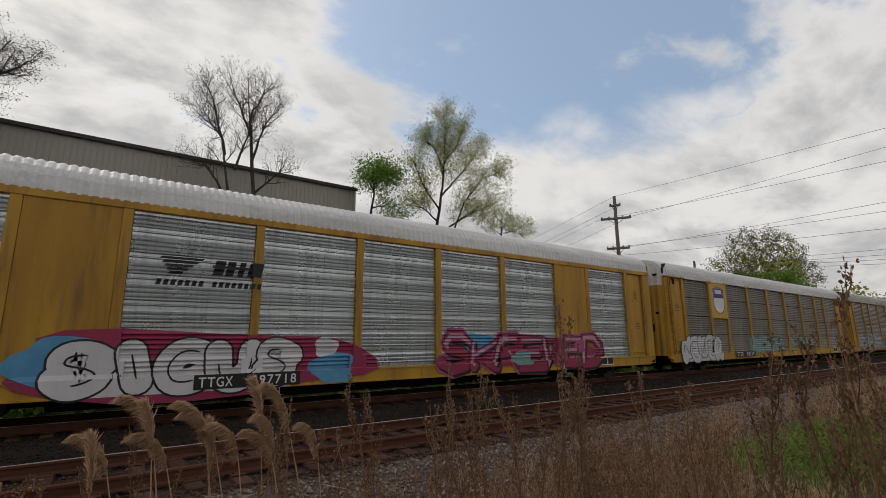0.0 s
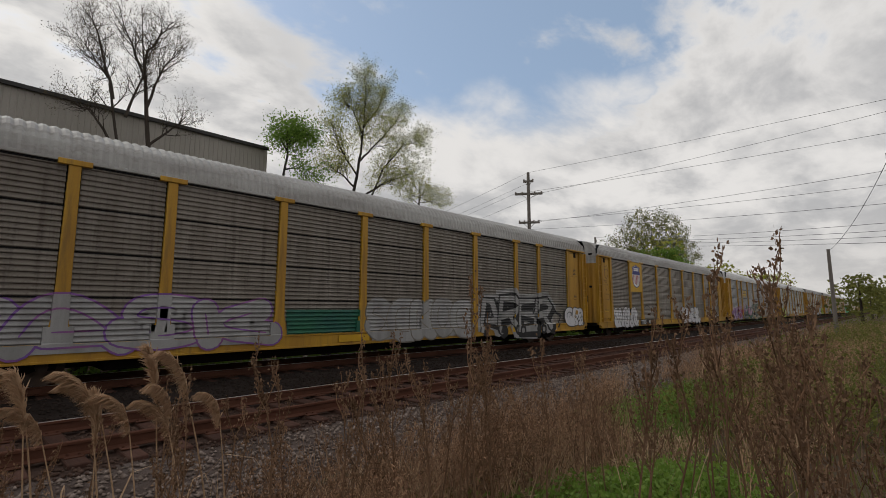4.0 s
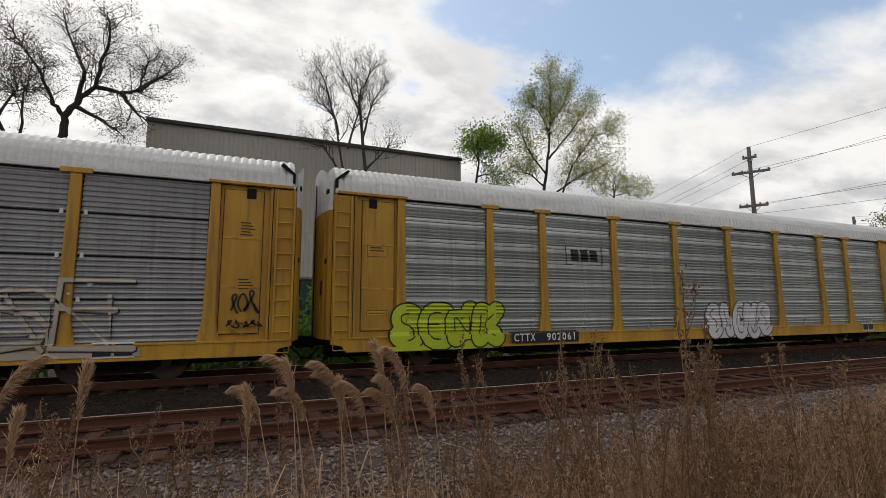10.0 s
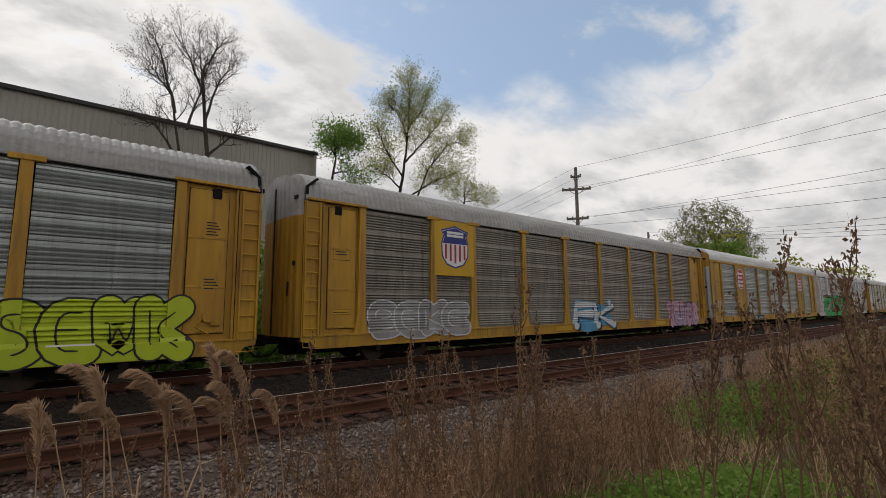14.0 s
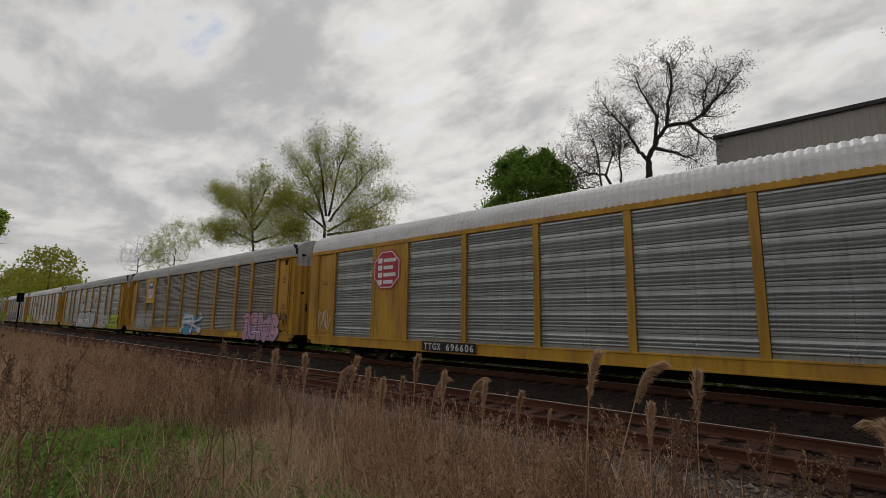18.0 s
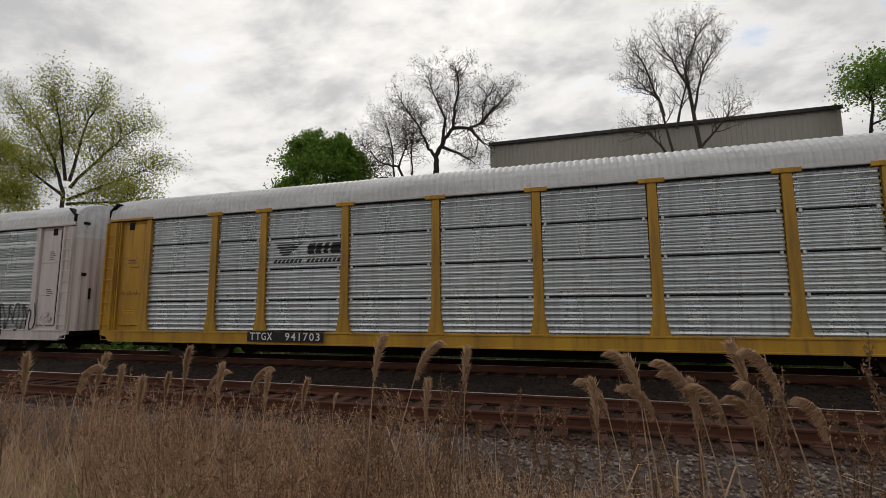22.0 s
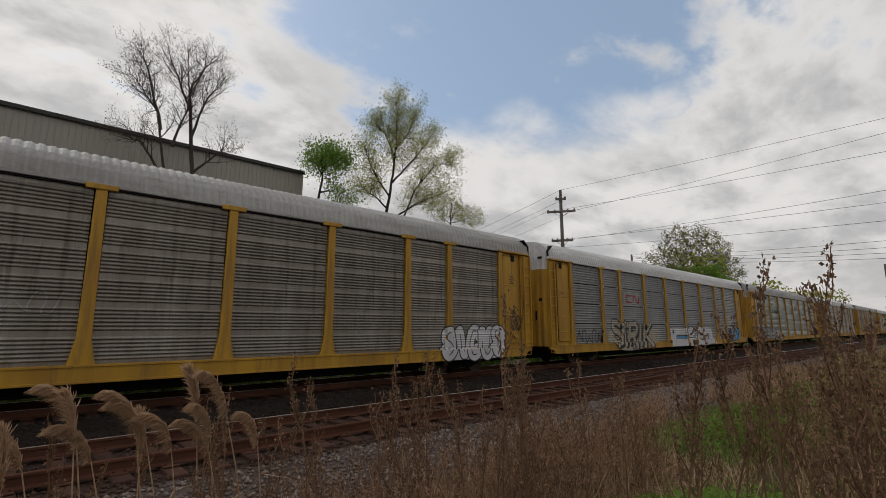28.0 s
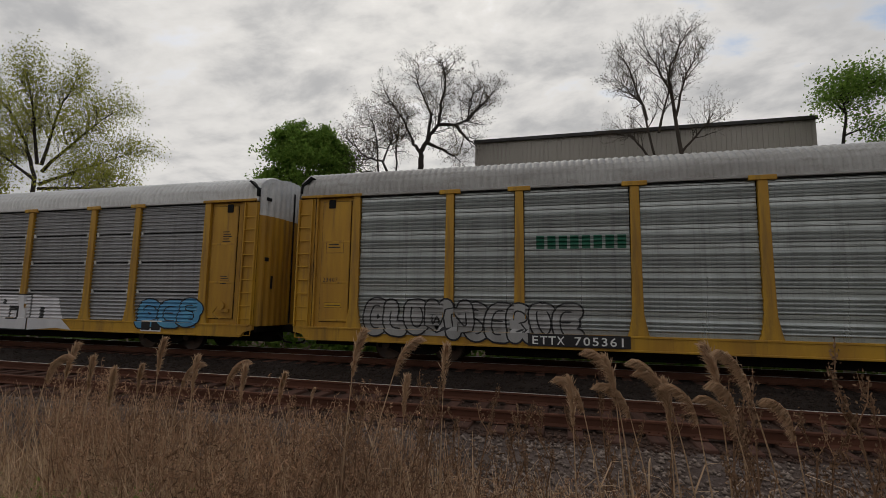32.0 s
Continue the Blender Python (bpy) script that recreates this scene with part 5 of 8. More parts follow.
def reed_mesh(seed, h, lean, droop):
    """A dry reed: a thin stalk, a few strap leaves and a feathery plume that hangs to one side."""
    g = np.random.default_rng(seed)
    top = Vector((lean, 0, h))
    pts = [Vector((lean * s ** 1.6, 0, h * s)) for s in (0, 0.25, 0.5, 0.75, 1.0)]
    stalk = Build().tube(pts, [0.006, 0.0055, 0.005, 0.004, 0.003], 5)
    v, f = [], []
    axis = []
    length = 0.30
    for i in range(13):
        s = i / 12
        axis.append(top + Vector((droop * length * 0.34 * s ** 2.2 + lean * 0.3 * s, 0, length * (s - 0.30 * droop * s ** 2.6))))
    for i in range(760):
        s = g.random()
        k = min(int(s * 12), 11)
        p = axis[k].lerp(axis[k + 1], s * 12 - k)
        way = (axis[k + 1] - axis[k]).normalized()
        ln = (0.035 + 0.065 * math.sin(math.pi * min(1.0, 0.2 + 0.8 * (1 - s)))) * g.uniform(0.5, 1.15)
        d = (way + Vector((0.42 * droop + g.normal(0, 0.22), g.normal(0, 0.24), -0.30 * droop))).normalized()
        e = d.cross(Vector(g.normal(0, 1, 3))).normalized() * 0.0026
        q = p + d * ln * 0.6
        r = p + d * ln + Vector((0.022 * droop, 0, -0.045 * droop))
        n = len(v)
        v += [tuple(p - e), tuple(p + e), tuple(q + e), tuple(q - e), tuple(r)]
        f += [(n, n + 1, n + 2, n + 3), (n + 3, n + 2, n + 4)]
    plume = Build().add(v, f).mesh("plume", "plume")
    leaves = Build()
    for i in range(4):
        s = g.uniform(0.12, 0.6)
        a = g.uniform(0, 6.28)
        p = Vector((lean * s ** 1.6, 0, h * s))
        d = Vector((math.cos(a), math.sin(a), 0))
        w = Vector((-math.sin(a), math.cos(a), 0)) * 0.006
        ln = g.uniform(0.2, 0.4)
        row = [p, p + d * ln * 0.3 + Vector((0, 0, ln * 0.35)), p + d * ln * 0.75 + Vector((0, 0, ln * 0.3)), p + d * ln * 1.05 + Vector((0, 0, -ln * 0.1))]
        vv = [tuple(q + w * c * (1 - 0.3 * j)) for j, q in enumerate(row) for c in (-1, 1)]
        leaves.add(vv, [(2 * j, 2 * j + 1, 2 * j + 3, 2 * j + 2) for j in range(3)])
    return stalk.mesh("stalk", "straw"), plume, leaves.mesh("leaf", "straw")


def make_reeds():
    kinds = [reed_mesh(100 + i, 1.0, ln, dr) for i, (ln, dr) in enumerate(((0.10, 0.9), (0.16, 1.0), (0.05, 0.35), (0.02, 0.15), (0.2, 0.75)))]
    # bearing, elevation of the tip, distance, kind, heading of the droop
    rows = [(-7.3, -5.5, 4.3, 0), (-4.5, -8.7, 4.1, 1), (-6.3, -7.4, 4.2, 2), (-12.1, -6.4, 4.2, 0), (-13.9, -7.3, 4.2, 1), (-16.4, -5.7, 4.3, 2), (-18.1, -7.6, 4.3, 0), (-21.3, -4.8, 4.4, 4), (-22.8, -8.7, 4.3, 0), (-1.0, -10.3, 4.0, 3), (-9.5, -8.6, 4.3, 1), (-15.2, -8.6, 4.1, 0), (-11.0, -9.8, 4.2, 3), (-19.6, -9.4, 4.1, 1),
            (45.5, -5.2, 6.2, 2), (44.2, -6.9, 6.0, 0), (42.2, -7.4, 5.8, 3), (40.0, -6.8, 5.8, 0), (37.4, -8.5, 5.6, 3), (33.5, -9.0, 5.4, 2), (49.2, -8.2, 5.6, 3), (26.1, -5.1, 4.6, 2), (24.0, -4.9, 4.6, 4), (14.7, -7.0, 4.5, 3), (19.3, -10.4, 4.3, 3)]
    pick = random.Random(4)
    for az, el, dist, kind in rows + [(az, el - 0.4, 6.6, k) for az, el, k in ((57.9, -5.0, 3), (55.1, -5.0, 0), (53.2, -5.0, 2), (61.5, -4.6, 3), (47.0, -7.0, 2), (51.0, -6.4, 3), (5.5, -11.5, 3), (30.0, -10.0, 2))]:
        x, y = -dist * math.sin(radians(az)), dist * math.cos(radians(az))
        zt = 1.62 + math.tan(radians(el)) * dist
        z = float(ground_height(np.array(x), np.array(y))) - 0.02
        k = (zt - z) / 1.2
        stalk, plume, leaf = kinds[kind]
        turn = 180 + pick.uniform(-35, 35) if az < 10 else pick.uniform(-40, 60)
        t = thing("reed", "dry tan reed stalk with a drooping feathery plume", "reed", Matrix.Translation((x, y, z)) @ Matrix.Rotation(radians(turn), 4, "Z") @ Matrix.Diagonal((k, k, k, 1)), "dry reeds on the verge")
        part("stalk", stalk, t), part("plume", plume, t), part("leaf", leaf, t)


make_reeds()


def weed_mesh(seed, h, sprays, dense):
    """A dead weed: a stiff branching stem whose tips carry dark clumps of seed."""
    g = random.Random(seed)
    stem, heads = Build(), []
    pts = [Vector((0.05 * g.gauss(0, 1) * s, 0.05 * g.gauss(0, 1) * s, h * s)) for s in (0, 0.2, 0.4, 0.6, 0.8, 1.0)]
    stem.tube(pts, [0.007, 0.0065, 0.006, 0.005, 0.004, 0.0025], 5)
    heads.append((pts[4], pts[5], 1.0))
    for i in range(sprays):
        s = 0.42 + 0.55 * (i + g.random()) / sprays
        k = min(int(s * 5), 4)
        p = pts[k].lerp(pts[k + 1], s * 5 - k)
        a = g.uniform(0, 6.28)
        ln = h * g.uniform(0.14, 0.26) * (1.25 - 0.6 * s)
        q = p + Vector((math.cos(a) * 0.45, math.sin(a) * 0.45, 0.9)).normalized() * ln
        m = p.lerp(q, 0.5) + Vector((math.cos(a), math.sin(a), -0.3)) * ln * 0.10
        stem.tube([p, m, q], [0.0035, 0.003, 0.002], 4, cap=False)
        heads.append((p.lerp(q, 0.35), q, 0.8))
    v, f = [], []
    for p, q, w in heads:
        for i in range(int(dense * w)):
            c = p.lerp(q, g.random()) + Vector((g.gauss(0, 1), g.gauss(0, 1), g.gauss(0, 1))) * 0.011
            d = Vector((g.gauss(0, 1), g.gauss(0, 1), g.gauss(0.4, 1))).normalized() * g.uniform(0.010, 0.026)
            e = d.cross(Vector((g.gauss(0, 1), g.gauss(0, 1), g.gauss(0, 1)))).normalized() * g.uniform(0.004, 0.008)
            n = len(v)
            v += [tuple(c), tuple(c + d * 0.5 + e), tuple(c + d), tuple(c + d * 0.5 - e)]
            f.append((n, n + 1, n + 2, n + 3))
    return stem.mesh("stem", "weed"), Build().add(v, f).mesh("seed_head", "seed")


def make_weeds():
    kinds = [weed_mesh(200 + i, 1.0, 6 + 2 * (i % 4), 34 + 6 * (i % 3)) for i in range(6)]
    pick = random.Random(8)
    spots = []
    for lo, hi, near, far, el0, el1, n in ((-50, -27, 3.8, 5.0, -8.0, -3.0, 13), (-66, -50, 4.2, 6.0, -7.0, -3.0, 7), (-92, -68, 3.0, 5.5, -7.5, 1.6, 30), (77, 95, 3.2, 5.0, -8.0, -2.2, 12), (58, 76, 5.5, 8.0, -7.0, -3.0, 6), (-26, -1, 3.8, 4.8, -14, -8, 11), (-1, 30, 4.0, 5.0, -13, -8, 11)):
        for i in range(n):
            spots.append((pick.uniform(lo, hi), pick.uniform(near, far), el0 + (el1 - el0) * pick.random() ** 1.4))
    spots += [(-49.8, 4.2, 3.6), (-82.7, 3.6, 5.4), (-76.0, 3.4, 4.6), (-85.6, 3.3, 4.3)]
    for az, dist, el in spots:
        x, y = -dist * math.sin(radians(az)), dist * math.cos(radians(az))
        z = float(ground_height(np.array(x), np.array(y))) - 0.02
        k = max(0.35, 1.62 + math.tan(radians(el)) * dist - z)
        stem, head = kinds[pick.randrange(6)]
        w = min(1.2, 0.65 + 0.35 * k)
        t = thing("weed", "dead brown weed with dark seed heads", "weed", Matrix.Translation((x, y, z)) @ Matrix.Rotation(pick.uniform(0, 6.28), 4, "Z") @ Matrix.Rotation(radians(pick.gauss(0, 4)), 4, "X") @ Matrix.Diagonal((w, w, k, 1)), "dead weeds on the verge")
        part("stem", stem, t), part("seed_head", head, t, kind="stuff")


make_weeds()


def scrub_plant(seed, sprays, seeds):
    """Vertices and quads of one dead plant a metre high: a bent stem, side sprays and dry bracts."""
    g = np.random.default_rng(seed)
    quads = []

    def ribbon(p, q, w0, w1):
        d = q - p
        e = np.cross(d, g.normal(0, 1, 3))
        e /= np.linalg.norm(e) + 1e-9
        quads.append([p - e * w0, p + e * w0, q + e * w1, q - e * w1])

    bend = g.normal(0, 0.10, 2)
    stem = [np.array([bend[0] * s * s + g.normal(0, 0.012), bend[1] * s * s + g.normal(0, 0.012), s]) for s in np.linspace(0, 1, 6)]
    for p, q in zip(stem, stem[1:]):
        ribbon(p, q, 0.0042, 0.0036)
    heads = [(stem[4], stem[5])]
    for i in range(sprays):
        s = 0.3 + 0.68 * (i + g.random()) / sprays
        k = min(int(s * 5), 4)
        p = stem[k] + (stem[k + 1] - stem[k]) * (s * 5 - k)
        a, ln = g.uniform(0, 6.283), g.uniform(0.10, 0.30) * (1.3 - 0.7 * s)
        m = p + np.array([math.cos(a) * 0.6, math.sin(a) * 0.6, 0.6]) * ln * 0.55
        q = m + np.array([math.cos(a) * 0.35, math.sin(a) * 0.35, 0.9]) * ln * 0.6
        ribbon(p, m, 0.0028, 0.0024)
        ribbon(m, q, 0.0024, 0.0014)
        heads.append((m, q))
    for p, q in heads:
        for i in range(seeds):
            c = p + (q - p) * g.random() + g.normal(0, 0.014, 3)
            d = g.normal(0, 1, 3) + np.array([0, 0, 0.5])
            d *= g.uniform(0.016, 0.05) / np.linalg.norm(d)
            ribbon(c, c + d, 0.0065, 0.004)
    return np.array(quads)


def make_scrub():
    """The tangle of dead branching plants that covers the verge, tall by the ditch and lower before the ballast."""
    kinds = [scrub_plant(400 + i, 6 + i % 5, 4 + i % 4) for i in range(10)]
    for n, seed, x0, x1, y0, y1, h0, h1, mat, label in (
            (330, 501, 1.8, 7.5, 2.9, 4.6, 0.5, 1.15, "weed", "tangle of dead brown branching weeds on the verge"),
            (200, 502, 1.8, 7.0, 2.9, 4.5, 0.4, 0.9, "bract", "tangle of dry pinkish weeds on the verge"),
            (900, 503, 8.0, 26.0, 0.8, 5.5, 0.4, 0.85, "bract", "tangle of dry pinkish weeds farther along the verge"),
            (260, 504, 8.0, 26.0, 0.8, 5.2, 0.5, 1.1, "weed", "dead brown branching weeds farther along the verge"),
            (1500, 505, -26.0, -2.0, 2.6, 5.9, 0.5, 1.1, "bract", "tangle of dry pinkish weeds beside the green patch"),
            (420, 506, -20.0, -2.0, 2.6, 5.6, 0.5, 1.2, "weed", "dead brown branching weeds beside the green patch"),
            (200, 507, -2.6, 2.6, 3.2, 4.9, 0.3, 0.8, "weed", "low dead weeds before the ballast"),
            (260, 508, -2.6, 2.6, 3.0, 5.0, 0.25, 0.7, "bract", "low dry weeds before the ballast"),
            (160, 509, -14.0, -2.6, -2.5, 2.4, 0.6, 1.3, "weed", "dead brown weeds near the standing place"),
            (900, 510, -60.0, -18.0, -5.0, 5.8, 0.7, 1.4, "bract", "dry weeds far along the verge")):
        g = np.random.default_rng(seed)
        x, y = spread_over(n, seed, x0, x1, y0, y1, not_green)
        out = []
        for px, py, z in zip(x, y, ground_height(x, y)):
            v = kinds[g.integers(0, len(kinds))]
            a, h = g.uniform(0, 6.283), g.uniform(h0, h1)
            w = 0.55 + 0.45 * h
            lean = g.normal(0, 0.14, 2)
            c, q = math.cos(a) * w, math.sin(a) * w
            zz = v[..., 2] * h
            out.append(np.stack([px + v[..., 0] * c - v[..., 1] * q + lean[0] * zz, py + v[..., 0] * q + v[..., 1] * c + lean[1] * zz, z - 0.02 + zz], -1))
        v = np.concatenate(out).reshape(-1, 3)
        tagged(new("dead_scrub", sheet_mesh("dead_scrub", v, np.arange(len(v)).reshape(-1, 4), mat)), label, "weeds", kind="stuff")


make_scrub()


def make_broadleaves():
    """Low green leaves in the two fresh patches."""
    g = np.random.default_rng(77)
    for x0, x1, y0, y1, n, label in ((-10.5, -3.0, 1.0, 3.8, 12000, "low green broad-leaved plants in the grass"), (8.6, 14.2, 2.7, 4.3, 9000, "low green plants among the dead stalks"), (3.7, 6.2, 1.5, 2.7, 9000, "bright green broad-leaved plants on the verge")):
        c = np.stack([g.uniform(x0, x1, 60), g.uniform(y0, y1, 60)], -1)
        p = c[g.integers(0, 60, n)] + g.normal(0, 0.3, (n, 2))
        z = ground_height(p[:, 0], p[:, 1]) + g.uniform(0.0, 0.24, n)
        pts = np.concatenate([p, z[:, None]], 1)
        me = leaf_cloud(pts, n * 2, 0.055, 0.05, "leaf_green", 12, 0.0)
        me.name = "broad_leaves"
        tagged(new("broad_leaves", me), label, "plants", kind="stuff")


make_broadleaves()


# ---- the train: enclosed car carriers coupled in a row ----
SPEED, PITCH, LONG = 13.452, 28.63, 28.63
JOINTS = [21.34, 49.81, 78.62, 107.1, 135.45, 164.0, 192.6, 221.5, 249.6, 278.6, 307.1, 336.1, 364.6, 393.3, 422.1]
HALF, FACE = 1.52, -1.52
PANEL_Y, DECK_Z, TOP_Z, SILL_Z = -1.43, 0.90, 4.74, 0.52
POSTS = [2.50, 5.30, 7.20, 10.08, 12.92, 15.72, 18.56, 21.44, 23.34, 26.13]
ENDS = (0.62, 28.01)


def rib_lines(style):
    """The corrugation of a side sheet as (height, depth) pairs from bottom to top."""
    pts = [(DECK_Z, 0.0)]
    if style == "split":
        step = (TOP_Z - DECK_Z) / 4
        for s in range(4):
            z0 = DECK_Z + s * step
            for i in range(8):
                c = z0 + step * (i + 0.5) / 8.1
                pts += [(c - 0.050, 0.0), (c - 0.030, 0.042), (c - 0.014, 0.044), (c + 0.046, 0.0)]
            if s < 3:
                z1 = z0 + step
                pts += [(z1 - 0.012, 0.0), (z1 - 0.010, -0.03), (z1 + 0.010, -0.03), (z1 + 0.012, 0.0)]
    elif style == "bold":
        step = (TOP_Z - DECK_Z) / 4
        for s in range(4):
            z0 = DECK_Z + s * step
            for i in range(6):
                c = z0 + step * (i + 0.5) / 6.1
                pts += [(c - 0.066, 0.0), (c - 0.044, 0.056), (c - 0.020, 0.060), (c + 0.062, 0.0)]
            if s < 3:
                z1 = z0 + step
                pts += [(z1 - 0.012, 0.0), (z1 - 0.010, -0.03), (z1 + 0.010, -0.03), (z1 + 0.012, 0.0)]
    elif style == "fine":
        z, k = DECK_Z + 0.08, 0
        while z < TOP_Z - 0.12:
            pts += [(z - 0.004, 0.0), (z + 0.014, 0.030), (z + 0.030, 0.034), (z + 0.074, 0.006)]
            k += 1
            z += 0.084 if k % 6 else 0.20
    else:
        z, turn = DECK_Z + 0.10, 0
        while z < TOP_Z - 0.35:
            for i in range(4 if turn % 2 else 3):
                c = z + 0.055 + i * 0.105
                pts += [(c - 0.052, 0.0), (c - 0.030, 0.048), (c - 0.012, 0.050), (c + 0.048, 0.0)]
            z += 0.42 if turn % 2 else 0.315
            pts += [(z + 0.055, 0.0), (z + 0.080, 0.014), (z + 0.095, 0.014), (z + 0.110, 0.0)]
            z += 0.17
            turn += 1
    pts = [p for p in pts if p[0] <= TOP_Z - 0.03]
    return pts + [(TOP_Z, 0.0)]


RIBS = {s: rib_lines(s) for s in ("split", "group", "fine", "bold")}
CACHE = {}


def cached(key, make):
    if key not in CACHE:
        CACHE[key] = make()
    return CACHE[key]


def side_sheet(style, wide, mat):
    def make():
        b = Build()
        pts = RIBS[style]
        n = len(pts)
        v = [(0, PANEL_Y - d, z) for z, d in pts] + [(wide, PANEL_Y - d, z) for z, d in pts] + [(0, PANEL_Y + 0.05, DECK_Z), (0, PANEL_Y + 0.05, TOP_Z), (wide, PANEL_Y + 0.05, DECK_Z), (wide, PANEL_Y + 0.05, TOP_Z)]
        f = [(i, i + n, i + n + 1, i + 1) for i in range(n - 1)] + [(2 * n, 2 * n + 1, 2 * n + 3, 2 * n + 2), (0, 2 * n, 2 * n + 2, n), (n - 1, 2 * n - 1, 2 * n + 3, 2 * n + 1)]
        return b.add(v, f).mesh("side_sheet", mat)
    return cached(("sheet", style, round(wide, 2), mat), make)


def post_mesh(mat, straight=False):
    def make():
        if straight:
            out = [(-0.10, DECK_Z), (0.10, DECK_Z), (0.10, TOP_Z), (-0.10, TOP_Z)]
        else:
            out = [(-0.25, DECK_Z), (0.25, DECK_Z), (0.22, DECK_Z + 0.10), (0.135, DECK_Z + 0.55), (0.125, DECK_Z + 1.3), (0.105, TOP_Z), (-0.105, TOP_Z), (-0.125, DECK_Z + 1.3), (-0.135, DECK_Z + 0.55), (-0.22, DECK_Z + 0.10)]
        return Build().prism(out, FACE, PANEL_Y + 0.02, 0, "y").mesh("post", mat)
    return cached(("post", mat, straight), make)


def roof_mesh(mat, x0, x1, rise=0.92, style="arch"):
    """The arched roof with its cross corrugations."""
    def make():
        b = Build()
        arc = []
        for i in range(13):
            a = math.pi * i / 12
            arc.append((-(HALF - 0.03) * math.copysign(abs(math.cos(a)) ** 0.72, math.cos(a)), TOP_Z + 0.10 + rise * 0.9 * math.sin(a) ** 0.85))
        arc = [(-HALF + 0.02, TOP_Z)] + arc + [(HALF - 0.02, TOP_Z)]
        n = len(arc)
        steps = int((x1 - x0) / 0.19)
        v, f = [], []
        row = 0
        for i in range(steps):
            xa = x0 + (x1 - x0) * i / steps
            w = (x1 - x0) / steps
            for dx, up in ((0.0, 0.0), (0.30, 0.022), (0.62, 0.022), (0.92, 0.0)):
                for y, z in arc:
                    v.append((xa + dx * w, y * (1 + up * 1.1), z + up))
                row += 1
        for i in range(row - 1):
            for j in range(n - 1):
                f.append((i * n + j, i * n + j + 1, (i + 1) * n + j + 1, (i + 1) * n + j))
        f.append(tuple(range(n)))
        f.append(tuple((row - 1) * n + j for j in range(n)))
        return b.add(v, f).mesh("roof", mat)
    return cached(("roof", mat, x0, x1, rise), make)


def sill_mesh(mat):
    def make():
        b = Build()
        b.prism([(0.62, DECK_Z - 0.16), (0.62, DECK_Z), (28.01, DECK_Z), (28.01, DECK_Z - 0.16), (27.72, 0.68), (27.6, SILL_Z), (1.03, SILL_Z), (0.91, 0.68)], FACE, FACE + 0.10, 0, "y")
        b.box(2.6, 26.0, FACE - 0.03, FACE + 0.001, SILL_Z, SILL_Z + 0.05, 0.006)
        b.box(0.7, 27.9, FACE - 0.025, FACE + 0.001, DECK_Z - 0.05, DECK_Z + 0.004, 0.006)
        b.prism([(0.62, DECK_Z - 0.16), (0.62, DECK_Z), (28.01, DECK_Z), (28.01, DECK_Z - 0.16), (27.72, 0.68), (27.6, SILL_Z), (1.03, SILL_Z), (0.91, 0.68)], HALF - 0.10, HALF, 0, "y")
        return b.mesh("side_sill", mat)
    return cached(("sill", mat), make)


def under_mesh():
    def make():
        b = Build()
        b.box(0.62, 28.01, -1.40, 1.40, 0.70, 0.88)
        b.box(0.7, 27.9, -0.32, 0.32, 0.30, 0.86, 0.02)
        # added wide box fills the open space below the deck to keep it dark
        b.box(6.2, 22.4, -0.95, 0.95, 0.24, 0.86, 0.03)
        for x in (7.5, 9.0, 10.5, 12.0, 13.5, 15.0, 16.5, 18.0, 19.5, 21.0):
            b.box(x - 0.06, x + 0.06, -1.38, 1.38, 0.60, 0.86)
        b.box(9.8, 12.4, -1.15, -0.45, 0.36, 0.62, 0.03)
        b.tube([(15.2, -0.8, 0.56), (16.4, -0.8, 0.56)], 0.19, 10)
        b.tube([(6.0, -1.2, 0.60), (22.5, -1.2, 0.60)], 0.03, 5)
        return b.mesh("underframe", "black_steel")
    return cached("under", make)


def truck_parts():
    def make():
        f = Build()
        out = [(-1.15, 0.50), (-0.95, 0.58), (-0.45, 0.60), (-0.3, 0.74), (0.3, 0.74), (0.45, 0.60), (0.95, 0.58), (1.15, 0.50), (1.12, 0.34), (0.78, 0.34), (0.45, 0.20), (-0.45, 0.20), (-0.78, 0.34), (-1.12, 0.34)]
        f.prism(out, -0.07, 0.07, 0, "y")
        f.box(-0.20, -0.04, -0.10, 0.10, 0.26, 0.52), f.box(0.04, 0.20, -0.10, 0.10, 0.26, 0.52)
        bol = Build().box(-0.22, 0.22, -1.0, 1.0, 0.42, 0.74, 0.03)
        w = Build()
        for s in (-1, 1):
            w.wheel(0, s * 0.754 - 0.065, s * 0.754 + 0.065, 0.42, 0.42, 24)
            w.wheel(0, s * 0.754 - s * 0.095 - 0.02, s * 0.754 - s * 0.095 + 0.02, 0.42, 0.445, 24)
            w.wheel(0, s * 0.754 - 0.08, s * 0.754 + 0.08, 0.42, 0.16, 14)
        w.tube([(0, -1.02, 0.42), (0, 1.02, 0.42)], 0.075, 10)
        cap = Build().tube([(0, -0.09, 0.42), (0, 0.09, 0.42)], 0.11, 10)
        return f.mesh("side_frame", "black_steel"), bol.mesh("bolster", "black_steel"), w.mesh("wheelset", "wheel"), cap.mesh("axle_cap", "wheel")
    return cached("truck", make)


def coupler_mesh():
    def make():
        b = Build().box(0.05, 0.95, -0.11, 0.11, 0.62, 0.86, 0.02)
        b.box(-0.14, 0.16, -0.17, 0.17, 0.58, 0.90, 0.04)
        b.tube([(0.5, -0.3, 0.6), (0.25, -0.34, 0.34), (0.0, -0.3, 0.3)], 0.03, 6)
        b.box(0.58, 0.78, -1.38, 1.38, 0.66, 0.98, 0.03)
        return b.mesh("coupler", "black_steel")
    return cached("coupler", make)


